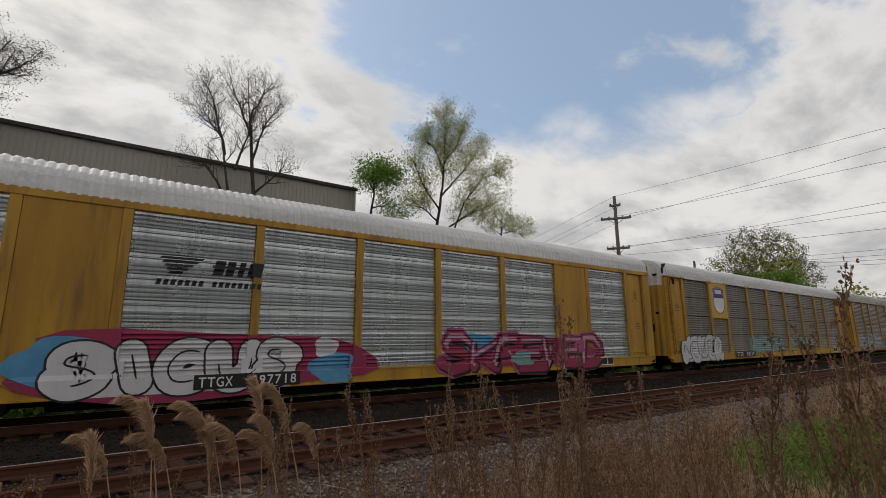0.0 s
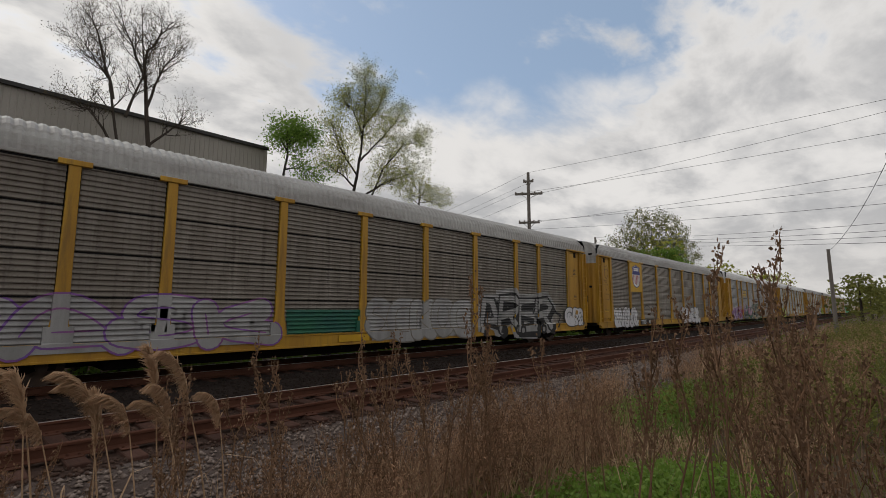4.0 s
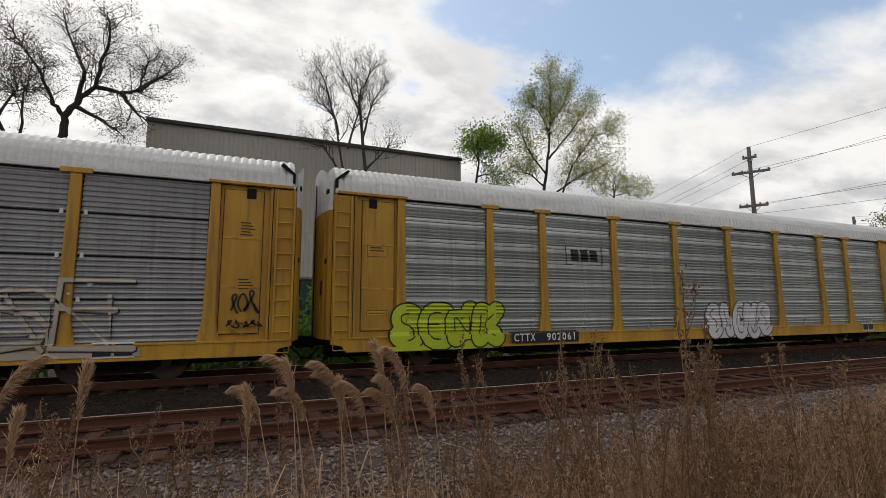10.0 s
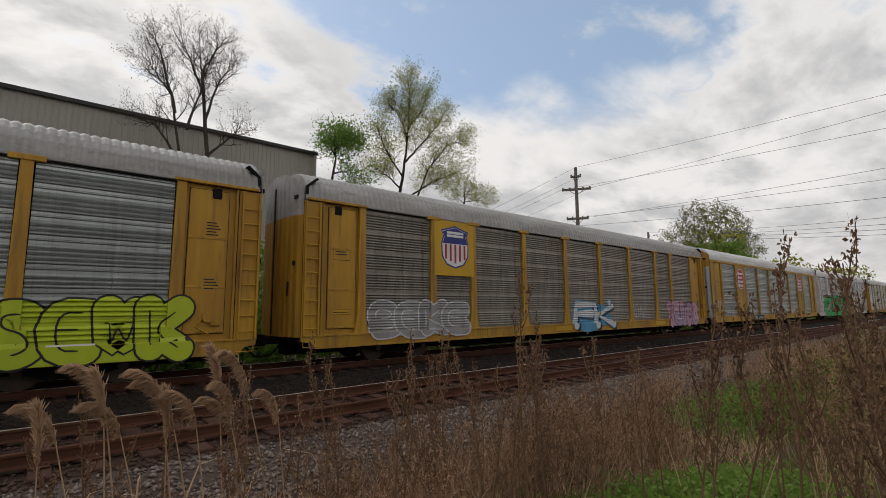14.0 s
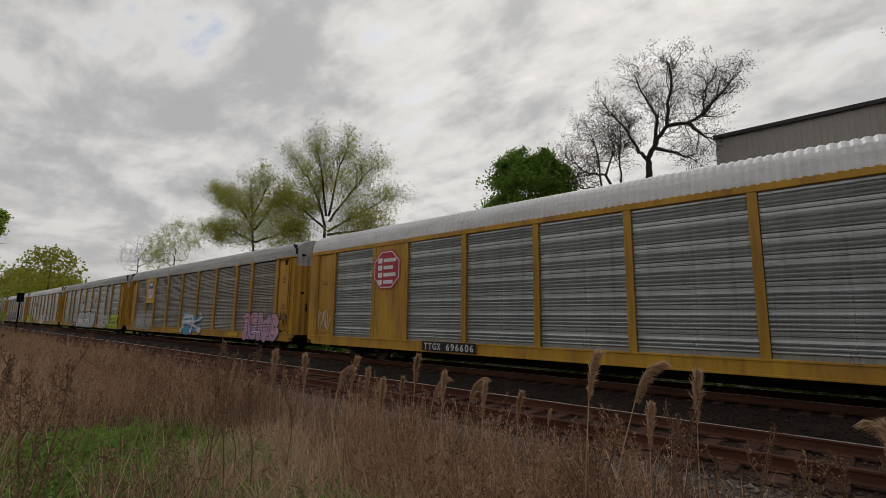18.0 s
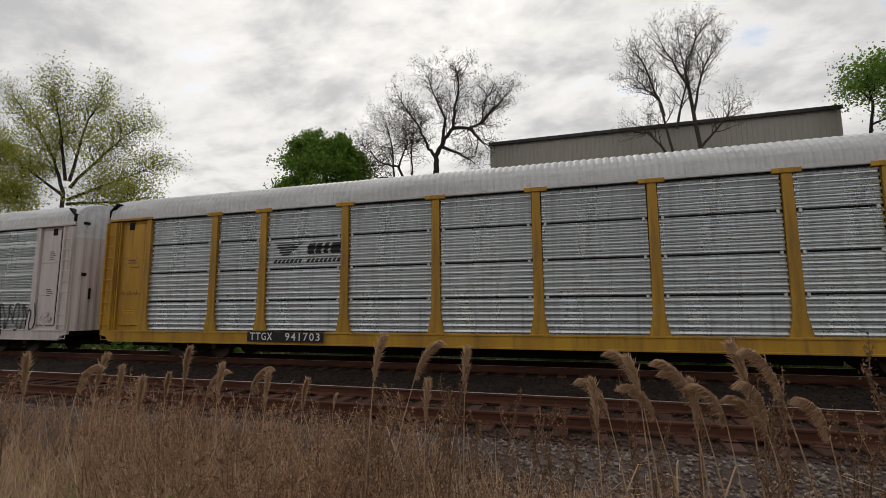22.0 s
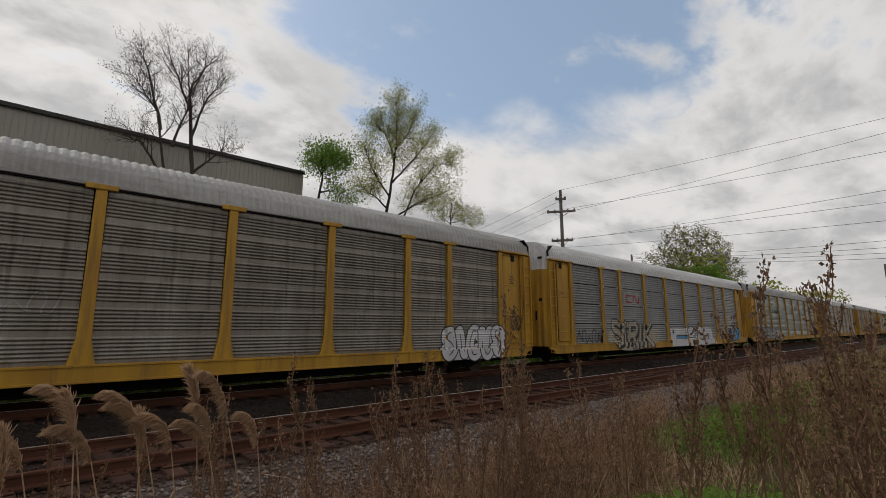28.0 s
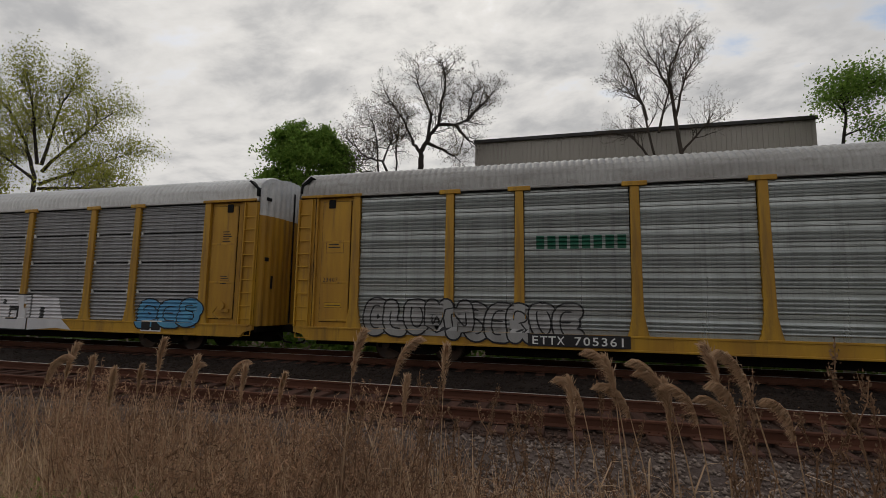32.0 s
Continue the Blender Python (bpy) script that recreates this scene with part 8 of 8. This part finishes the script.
SPECS = {
    0: dict(label="yellow framed car carrier with bright ribbed bays and graffiti", sheet="steel_bright", solid=True, shift=0.3, paint=[
        ("side", Paint().blob(9.3, 1.15, 3.9, 0.75, "red_paint", 0.5, 3).blob(6.4, 1.25, 0.8, 0.5, "blue_paint", 0.8, 5).blob(12.2, 0.95, 0.6, 0.4, "blue_paint", 0.8, 6).bubble("SICUS", 6.2, 11.2, 0.52, 1.68, "white_paint", "black_paint", None, 4).blob(12.0, 1.5, 0.33, 0.25, "white_paint", 3, 8), G, "white bubble letters over red and blue paint"),
        ("side", Paint().blob(20.0, 1.2, 3.7, 0.5, "red_paint", 0.5, 9).blob(17.0, 1.5, 0.9, 0.4, "blue_paint", 0.6, 15, 0.3).wild("SKREWED", 15.9, 24.0, 0.6, 1.85, "red_paint", "black_paint", "pink_paint", "pale_pink_paint", 5, 0.30, 0.04).blob(19.4, 1.0, 0.5, 0.25, "teal_paint", 8, 5).blob(22.6, 1.4, 0.3, 0.25, "pink_paint", 8, 6), G, "crimson letters with pale edges"),
        ("side", striped_mark(7.85, 10.2, 2.95, 3.62), "logo", "black emblem with speed lines"),
        ("side", number_board("TTGX  697718", 8.9, 11.2, 0.62, 0.84), T, "white letters on a black board")]),
    1: dict(label="grimy brown car carrier with yellow posts and a white shield", sheet="steel_brown", ribs="split", body="yellow", roof="roof", shift=0.3, paint=[
        ("flat", yellow_plate(5.32, 7.18, 2.75, 4.70), "shield_plate", "yellow plate behind the shield"),
        ("flat", shield(5.62, 6.92, 3.02, 4.50, False), "shield", "blue and white railway shield"),
        ("side", Paint().bubble("SMSK", 9.8, 12.6, 0.85, 1.72, "teal_paint", "silver_paint", None, 8).bubble("DZR", 12.7, 14.7, 0.9, 1.66, "teal_paint", "black_paint", None, 9), G, "faded teal letters"),
        ("side", Paint().bubble("HARD", 16.1, 18.9, 1.1, 1.7, "teal_paint", "dark_green_paint", None, 9), G, "faded green letters"),
        ("side", Paint().bubble("NEVER", 1.9, 6.0, 0.52, 1.8, "white_paint", "black_paint", None, 14), G, "white bubble letters"),
        ("side", number_board("TTGX  981391", 7.6, 10.0, 0.66, 0.88), T, "white letters on a black board")]),
    2: dict(label="grimy brown car carrier with yellow posts and silver graffiti", sheet="steel_brown", ribs="split", roof="roof_dirty", paint=[
        ("side", Paint().wild("ARER", 18.9, 24.3, 0.55, 2.12, "silver_paint", "black_paint", "silver_paint", None, 11, 0.24, 0.12).line([(24.4, 1.6), (25.3, 1.3), (24.9, 0.7)], 0.2, "black_paint", 2), G, "black and silver angular letters"),
        ("side", Paint().bubble("SEKOE", 13.1, 18.2, 0.6, 2.0, "silver_paint", "steel_brown", None, 12), G, "faded silver letters"),
        ("side", Paint().bubble("BASK", 3.0, 9.8, 0.7, 1.9, "silver_paint", "purple_paint", None, 13).rect(10.3, 12.8, 0.9, 1.6, "dark_green_paint", 1), G, "faded purple and green letters"),
        ("flat", Paint().bubble("em", 25.7, 27.5, 0.8, 1.75, "white_paint", "black_paint", None, 3), G, "small white bubble letters")]),
    3: dict(label="dull brown car carrier with yellow posts and a striped shield", sheet="steel_brown", ribs="fine", roof="roof_dirty", paint=[
        ("flat", yellow_plate(5.32, 7.18, 2.75, 4.70), "shield_plate", "yellow plate behind the shield"),
        ("flat", shield(5.62, 6.92, 3.05, 4.50, True), "shield", "blue, white and red striped shield"),
        ("side", Paint().bubble("SICUS", 2.7, 6.2, 0.52, 1.68, "white_paint", "black_paint", None, 4).rect(2.8, 6.2, 0.55, 0.8, "white_paint", 2.5), G, "white bubble letters"),
        ("side", Paint().line([(7.5, 0.9), (7.5, 1.7), (8.0, 1.9), (8.6, 1.7), (8.6, 1.1), (9.0, 1.8), (9.7, 1.7), (9.7, 0.95), (8.9, 0.85)], 0.06, "black_paint").letters("CEDES", 10.3, 12.7, 1.05, 1.9, "black_paint", 1, -0.03), G, "thin black outlines"),
        ("side", Paint().bubble("KCSK", 15.3, 19.4, 0.52, 1.75, "white_paint", "black_paint", None, 24), G, "white bubble letters"),
        ("side", number_board("TTGX  983482", 6.65, 9.15, 0.66, 0.88), T, "white letters on a black board"),
        ("flat", Paint().blob(1.75, 3.5, 0.0, 0.0, "black_paint", 1).line([(1.5, 4.1), (1.9, 4.2), (2.05, 3.7), (1.8, 3.4), (1.5, 3.6), (1.6, 4.0), (1.95, 3.95)], 0.03, "black_paint").line([(1.5, 3.1), (1.7, 2.7), (1.9, 3.1), (2.1, 2.7)], 0.03, "black_paint").line([(1.5, 2.2), (2.1, 2.2), (2.1, 2.5), (1.5, 2.5)], 0.03, "black_paint"), G, "black scrawl on the door")]),
    4: dict(label="slate-grey car carrier with yellow posts and long faded graffiti", sheet="steel_dark", ribs="split", roof="roof", paint=[
        ("side", block_mark(7.75, 9.35, 2.97, 3.68, "logo_yellow", "black_paint"), "logo", "yellow block emblem with dark edges"),
        ("side", Paint().blob(5.6, 1.3, 1.2, 0.6, "red_paint", 0.3, 4, 0.3).blob(3.4, 1.2, 1.0, 0.55, "purple_paint", 0.4, 6, 0.3).wild("DUKES", 2.6, 6.6, 0.62, 1.9, "purple_paint", "white_paint", None, "pale_pink_paint", 17, 0.24, 0.035, 0.05), G, "purple and white angular letters over red"),
        ("side", Paint().blob(8.6, 1.5, 0.9, 0.5, "purple_paint", 0.3, 5, 0.35).blob(10.2, 1.2, 1.6, 0.6, "pale_pink_paint", 0.4, 2, 0.3).blob(8.0, 0.85, 0.6, 0.3, "black_paint", 0.45, 8, 0.3).wild("AZ", 8.1, 11.4, 0.62, 2.15, "dark_green_paint", "black_paint", None, "pale_pink_paint", 18, 0.22, 0.04).line([(8.0, 1.25), (8.6, 1.25), (8.5, 1.45), (9.0, 1.15), (8.5, 0.9), (8.6, 1.1)], 0.09, "dark_green_paint", 6), G, "dark green and pink angular letters"),
        ("side", Paint().blob(13.4, 1.25, 2.2, 0.62, "black_paint", 0.3, 22, 0.3).blob(15.6, 1.1, 0.5, 0.4, "red_paint", 0.5, 12, 0.3).wild("SEB", 11.5, 15.4, 0.62, 2.15, "cream_paint", "black_paint", "dark_green_paint", "dark_green_paint", 28, 0.22, 0.04).wild("K", 15.1, 16.3, 0.75, 1.6, "dark_green_paint", "black_paint", None, "cream_paint", 29, 0.2, 0.04), G, "cream and green angular letters"),
        ("side", Paint().rect(7.9, 16.4, 0.54, 0.74, "dark_green_paint", 0.6).blob(9.6, 0.64, 0.22, 0.09, "plate_yellow", 9, 2).blob(11.0, 0.66, 0.18, 0.09, "pale_pink_paint", 9, 4).blob(12.6, 0.64, 0.25, 0.09, "plate_yellow", 9, 6).blob(14.2, 0.66, 0.2, 0.1, "cream_paint", 9, 7).blob(15.8, 0.64, 0.16, 0.1, "lime_paint", 9, 9), G, "dark green band with coloured dots along the sill"),
        ("side", Paint().wild("HOMISE", 16.7, 24.6, 0.8, 2.2, "cream_paint", "steel_dark", None, None, 19, 0.085, 0.02, 0.1).wild("ZKEBAN", 16.9, 24.2, 0.75, 2.0, "cream_paint", "steel_dark", None, None, 39, 0.06, 0.015, -0.1).rect(16.6, 24.8, 0.62, 0.80, "cream_paint", 0.6), G, "faded cream outlined letters"),
        ("flat", Paint().scrawl(26.6, 27.2, 1.5, 2.1, "black_paint", 31, 3, 0.05).scrawl(26.5, 27.3, 1.2, 1.4, "black_paint", 32, 3, 0.04), G, "black tags on the door"),
        ("side", number_board("TTGX  981419", 6.9, 9.15, 0.66, 0.88), T, "white letters on a black board")]),
    5: dict(label="galvanised car carrier with yellow posts and lime graffiti", sheet="steel", ribs="group", roof="roof", paint=[
        ("side", Paint().bubble("SENK", 2.3, 5.6, 0.52, 1.78, "lime_paint", "black_paint", None, 21).rect(2.2, 5.5, 0.5, 0.62, "lime_paint", 2.6), G, "lime bubble letters with black edges"),
        ("side", block_mark(8.25, 9.4, 3.17, 3.55, "black_paint", None, 3, False).line([(8.35, 3.05), (8.1, 3.05), (8.1, 3.68), (8.35, 3.68)], 0.035, "black_paint").line([(9.3, 3.05), (9.55, 3.05), (9.55, 3.68), (9.3, 3.68)], 0.035, "black_paint"), "logo", "small black framed emblem"),
        ("side", Paint().bubble("SICUS", 14.3, 17.8, 0.52, 1.8, "white_paint", "black_paint", None, 4), G, "white bubble letters"),
        ("side", number_board("CTTX  902061", 6.0, 8.3, 0.66, 0.88), T, "white letters on a black board")]),
    6: dict(label="pale galvanised car carrier with yellow posts and small red octagons", sheet="steel", ribs="group", roof="roof_dirty", paint=[
        ("side", Paint().blob(10.3, 1.2, 0.7, 0.7, "dark_green_paint", 0.6, 4).blob(17.3, 1.4, 0.8, 0.6, "purple_paint", 0.6, 5).blob(10.2, 0.8, 0.6, 0.35, "purple_paint", 0.8, 7).bubble("DCOUCH", 10.3, 17.6, 0.52, 2.1, "white_paint", "black_paint", "dark_green_paint", 25), G, "white bubble letters edged in black and green"),
        ("side", Paint().bubble("SICUS", 19.4, 22.6, 0.52, 1.85, "white_paint", "black_paint", None, 4), G, "white bubble letters"),
        ("side", Paint().bubble("SEWK", 23.0, 26.4, 0.52, 1.85, "lime_paint", "black_paint", None, 21), G, "lime bubble letters"),
        ("side", octagon(11.23, 11.95, 2.95, 3.61, 3), "logo", "small red octagon with white bars"),
        ("side", octagon(16.9, 17.6, 3.0, 3.62, 3), "logo", "small red octagon with white bars"),
        ("side", Paint().bubble("SCHOOL", 2.8, 7.4, 1.1, 1.75, "steel", "dark_green_paint", None, 27), G, "faded grey-green letters"),
        ("side", number_board("TTGX  979186", 7.6, 9.9, 0.66, 0.88), T, "white letters on a black board")]),
    7: dict(label="grimy brown car carrier with yellow posts and pink graffiti", sheet="steel_brown", ribs="fine", roof="roof_dirty", paint=[
        ("flat", yellow_plate(5.32, 7.18, 2.75, 4.70), "shield_plate", "yellow plate behind the shield"),
        ("flat", shield(5.62, 6.92, 3.05, 4.50, True), "shield", "blue, white and red striped shield"),
        ("side", Paint().bubble("TEINC", 22.7, 26.6, 0.5, 1.9, "pale_pink_paint", "black_paint", None, 41), G, "pale pink and lilac bubble letters"),
        ("side", Paint().blob(14.8, 1.2, 1.6, 0.65, "blue_paint", 0.5, 3).wild("FK", 13.6, 16.8, 0.6, 1.9, "white_paint", "blue_paint", None, None, 42, 0.28, 0.06), G, "blue and white letters"),
        ("side", Paint().scrawl(18.7, 19.9, 0.95, 1.8, "white_paint", 43, 3, 0.03), G, "thin white scrawl"),
        ("side", Paint().bubble("BEKE", 2.9, 6.8, 0.75, 1.85, "silver_paint", "white_paint", None, 44), G, "faded white letters"),
        ("flat", Paint().scrawl(26.7, 27.5, 1.3, 2.0, "black_paint", 45, 3, 0.05), G, "black tag on the door")]),
    8: dict(label="yellow framed car carrier with ribbed bays and red octagons", sheet="steel", ribs="group", solid=True, shift=-0.18, roof="roof", paint=[
        ("flat", octagon(5.30, 6.90, 2.85, 4.42), "logo", "large red octagon with white bars"),
        ("flat", octagon(21.35, 22.95, 2.85, 4.42), "logo", "large red octagon with white bars"),
        ("side", number_board("TTGX 696606", 8.3, 10.6, 0.62, 0.84), T, "white letters on a black board"),
        ("flat", Paint().scrawl(1.4, 2.3, 1.2, 2.1, "white_paint", 51, 4, 0.03), G, "white scrawl on the yellow sheet"),
        ("side", Paint().scrawl(3.6, 4.3, 1.2, 2.2, "silver_paint", 52, 3, 0.03), G, "faint pale scrawl")]),
    9: dict(label="weathered whitish car carrier with huge bright green graffiti", body="pink_white", sheet="steel_bright", ribs="group", roof="roof", paint=[
        ("side", green_blocks(), G, "huge bright green block letters with black shadows"),
        ("side", Paint().letters("FST", 18.35, 19.9, 2.25, 2.6, "black_paint", 2, -0.02, 3, 0.05).letters("TRU", 18.4, 19.9, 1.75, 2.1, "black_paint", 2, -0.02, 4, 0.05).rect(18.0, 18.75, 0.55, 2.2, "pale_pink_paint", 0.5), G, "thin black capitals beside pink paint"),
        ("side", Paint().scrawl(18.9, 21.0, 0.9, 1.7, "black_paint", 62, 6, 0.04).scrawl(21.5, 23.5, 0.85, 1.95, "black_paint", 63, 5, 0.06).scrawl(24.0, 26.4, 0.85, 1.9, "black_paint", 64, 6, 0.06), G, "black sprayed scrawls"),
        ("side", ribbon_mark(7.7, 9.5, 3.0, 3.55), "logo", "red ribbon-like emblem"),
        ("flat", Paint().letters("NKCR", 1.45, 2.05, 2.85, 3.0, "black_paint", 1, 0.0, gap=0.2).letters("9547", 1.45, 2.05, 2.6, 2.75, "black_paint", 1, 0.0, gap=0.2), T, "small black letters on the door")]),
    10: dict(label="bright galvanised car carrier with clean yellow posts", sheet="steel_bright", ribs="bold", roof="roof", paint=[
        ("side", striped_mark(7.6, 9.95, 3.0, 3.6), "logo", "black emblem with speed lines"),
        ("side", number_board("TTGX  941703", 6.9, 9.4, 0.66, 0.88), T, "white letters on a black board"),
        ("flat", Paint().letters("NS 30112", 1.45, 2.2, 2.1, 2.25, "black_paint", 1, 0.0, gap=0.2), T, "small black letters on the door"),
        ("flat", Paint().blob(27.62, 1.9, 0.16, 0.16, "logo_white", 1, 3, 0).blob(27.62, 1.9, 0.12, 0.12, "logo_red", 2, 3, 0).line([(27.53, 2.0), (27.71, 1.8)], 0.03, "logo_white", 3), "notice", "round red and white sign")]),
    11: dict(label="bright galvanised car carrier with large pink graffiti", sheet="steel_bright", ribs="group", roof="roof", paint=[
        ("side", Paint().blob(6.0, 1.5, 3.4, 0.62, "plate_yellow", 0.4, 9, 0.25).piece("AKUA", 3.1, 9.0, 0.6, 2.15, "pink_paint", "black_paint", "lime_paint", 0.05, 0.022, 71, 0.012, 0.0), G, "large pink block letters with black edges on lime"),
        ("side", striped_mark(7.6, 9.9, 3.0, 3.6), "logo", "black emblem with speed lines"),
        ("side", Paint().blob(15.1, 0.95, 2.0, 0.35, "black_paint", 0.5, 6).bubble("BEERS", 13.3, 16.9, 0.85, 1.5, "pale_pink_paint", "black_paint", "red_paint", 72), G, "pink and white letters on black"),
        ("flat", Paint().line([(1.45 + 0.16 * (-1) ** i * (0.5 + 0.5 * ((i * 5) % 3) / 2), 1.65 + 0.075 * i) for i in range(34)], 0.035, "black_paint"), G, "tall black tag on the door"),
        ("flat", Paint().letters("NS", 1.72, 2.0, 2.25, 2.38, "black_paint", 1, 0.0, gap=0.2).letters("50632", 1.68, 2.25, 2.05, 2.18, "black_paint", 1, 0.0, gap=0.2), T, "small black letters on the door"),
        ("side", number_board("TTGX 707587", 7.5, 9.8, 0.60, 0.80), T, "white letters on a black board")]),
    12: dict(label="grimy brown car carrier with striped shield and whitewashed graffiti", sheet="steel_brown", ribs="fine", roof="roof_dirty", paint=[
        ("flat", yellow_plate(5.32, 7.18, 2.75, 4.70), "shield_plate", "yellow plate behind the shield"),
        ("flat", shield(5.62, 6.95, 3.12, 4.56, True), "shield", "blue, white and red striped shield"),
        ("side", Paint().letters("BUILDING", 8.0, 9.95, 3.95, 4.28, "black_paint", 2, 0.03, gap=0.2), "slogan", "black slogan lettering"),
        ("side", Paint().letters("AMERICA", 10.4, 12.15, 3.95, 4.28, "black_paint", 2, 0.03, gap=0.2), "slogan", "black slogan lettering"),
        ("side", Paint().bubble("PUKE", 2.6, 5.2, 0.6, 1.75, "silver_paint", "white_paint", None, 81), G, "pale blue-white bubble letters"),
        ("side", Paint().rect(5.4, 9.9, 0.5, 1.0, "green_paint", 0.6).bubble("SLOBS", 5.5, 9.9, 0.52, 1.7, "green_paint", "silver_paint", None, 82), G, "pale green letters"),
        ("side", Paint().bubble("WIDE", 10.1, 12.6, 0.65, 1.7, "silver_paint", "white_paint", None, 83), G, "whitewashed letters"),
        ("side", Paint().bubble("SAWMEN", 13.9, 20.2, 0.7, 1.95, "silver_paint", "white_paint", None, 84).rect(12.8, 20.4, 0.55, 0.9, "silver_paint", 0.5), G, "whitewashed bubble letters"),
        ("side", Paint().bubble("BLIPS", 20.4, 25.9, 0.7, 1.8, "blue_paint", "silver_paint", None, 85), G, "faded blue letters")]),
    13: dict(label="dull brown car carrier with yellow posts and pale tags", sheet="steel_brown", ribs="fine", roof="roof_dirty", paint=[
        ("side", Paint().bubble("SICUS", 23.0, 26.2, 0.52, 1.7, "white_paint", "black_paint", None, 4), G, "white bubble letters"),
        ("side", number_board("TTGX  973206", 7.6, 10.0, 0.66, 0.88), T, "white letters on a black board"),
        ("side", Paint().scrawl(2.9, 4.9, 1.0, 1.6, "pale_pink_paint", 91, 5, 0.04).scrawl(11.0, 12.4, 1.9, 2.5, "silver_paint", 92, 4, 0.03), G, "faint pale scrawls"),
        ("flat", Paint().scrawl(26.6, 27.3, 1.5, 2.2, "black_paint", 93, 4, 0.04), G, "black tags on the door")]),
    14: dict(label="grey car carrier with yellow posts and black-edged graffiti", sheet="steel_dark", ribs="split", roof="roof", paint=[
        ("side", Paint().blob(8.6, 1.15, 2.9, 0.6, "cream_paint", 0.5, 14).wild("STRIK", 6.2, 10.6, 0.65, 2.05, "cream_paint", "black_paint", None, None, 95, 0.34, 0.07), G, "cream letters with thick black edges"),
        ("side", ribbon_mark(7.8, 9.4, 2.98, 3.48), "logo", "red ribbon-like emblem on a pale sheet"),
        ("side", Paint().rect(13.02, 15.78, 0.50, 1.72, "black_paint", 1).rect(13.07, 15.73, 0.53, 1.68, "white_paint", 2).rect(14.1, 15.75, 0.98, 1.22, "black_paint", 3).rect(14.15, 15.75, 1.0, 1.14, "blue_paint", 4).rect(13.0, 13.25, 0.52, 1.70, "plate_yellow", 3).rect(13.0, 13.25, 0.75, 0.95, "black_paint", 4).rect(13.0, 13.25, 1.2, 1.4, "black_paint", 4).blob(13.7, 1.42, 0.10, 0.12, "black_paint", 3, 3).rect(15.95, 17.15, 0.50, 1.0, "white_paint", 2).blob(16.5, 1.38, 0.66, 0.36, "black_paint", 2.2, 5, 0.04).blob(16.5, 1.38, 0.60, 0.31, "white_paint", 3, 5, 0.04).blob(16.8, 1.42, 0.14, 0.12, "black_paint", 4, 7).rect(15.75, 16.0, 0.52, 0.92, "plate_yellow", 3).rect(17.22, 18.98, 0.48, 1.74, "black_paint", 1).rect(17.27, 18.93, 0.52, 1.70, "white_paint", 2).rect(17.2, 17.45, 0.52, 1.0, "plate_yellow", 3).rect(17.2, 17.45, 0.7, 0.85, "black_paint", 4).rect(17.95, 18.5, 0.85, 1.32, "black_paint", 3).rect(18.03, 18.42, 0.9, 1.15, "white_paint", 4).blob(17.7, 1.45, 0.08, 0.09, "black_paint", 3, 9).poly([(19.0, 0.5), (20.3, 0.6), (21.0, 0.55), (20.4, 1.0), (20.2, 1.62), (19.0, 1.72)], "white_paint", 2).rect(19.4, 19.6, 0.9, 1.3, "black_paint", 3), G, "white block letters"),
        ("side", Paint().bubble("DES", 23.8, 26.1, 0.75, 1.6, "blue_paint", "black_paint", None, 97), G, "small blue letters"),
        ("side", Paint().scrawl(2.9, 5.2, 0.9, 1.6, "black_paint", 98, 5, 0.05), G, "black scrawl")]),
    15: dict(label="pale ribbed car carrier with yellow posts and bubble letters", sheet="steel", ribs="group", roof="roof_dirty", paint=[
        ("side", Paint().bubble("CLOWN", 2.9, 5.9, 0.75, 1.7, "silver_paint", "black_paint", None, 101).bubble("SEROE", 5.8, 8.7, 0.7, 1.65, "silver_paint", "black_paint", None, 102), G, "silver bubble letters with black edges"),
        ("side", block_mark(7.6, 9.9, 3.08, 3.42, "logo_green", None, 8, False), "logo", "dark green row of blocks"),
        ("side", number_board("ETTX 705361", 7.5, 9.8, 0.64, 0.84), T, "white letters on a black board"),
        ("flat", Paint().letters("23407", 1.5, 2.0, 2.2, 2.32, "black_paint", 1, 0.0, gap=0.2), T, "small black letters on the door")]),
}
PLAIN = [("grey", "steel_dark", "split", "roof"), ("brown", "steel_brown", "fine", "roof_dirty"), ("galvanised", "steel", "group", "roof"), ("brown", "steel_brown", "split", "roof_dirty")]
CARS = []
for k in range(-6, 27):
    if k in SPECS:
        spec = SPECS[k]
    else:
        word, sh, rb, rf = PLAIN[k % 4]
        spec = dict(label="car carrier with " + word + " ribbed sheets and yellow posts", sheet=sh, ribs=rb, roof=rf)
    CARS.append(make_car(k, spec))


def motions():
    """The train runs past, gaining speed very slightly."""
    for car, x0 in CARS:
        walk(car, [(t, pose(x0 - SPEED * t - 0.00208 * ((t - 16) ** 2 - 256), TRAIN_TRACK, 0)) for t in range(0, 33, 4)])


motions()
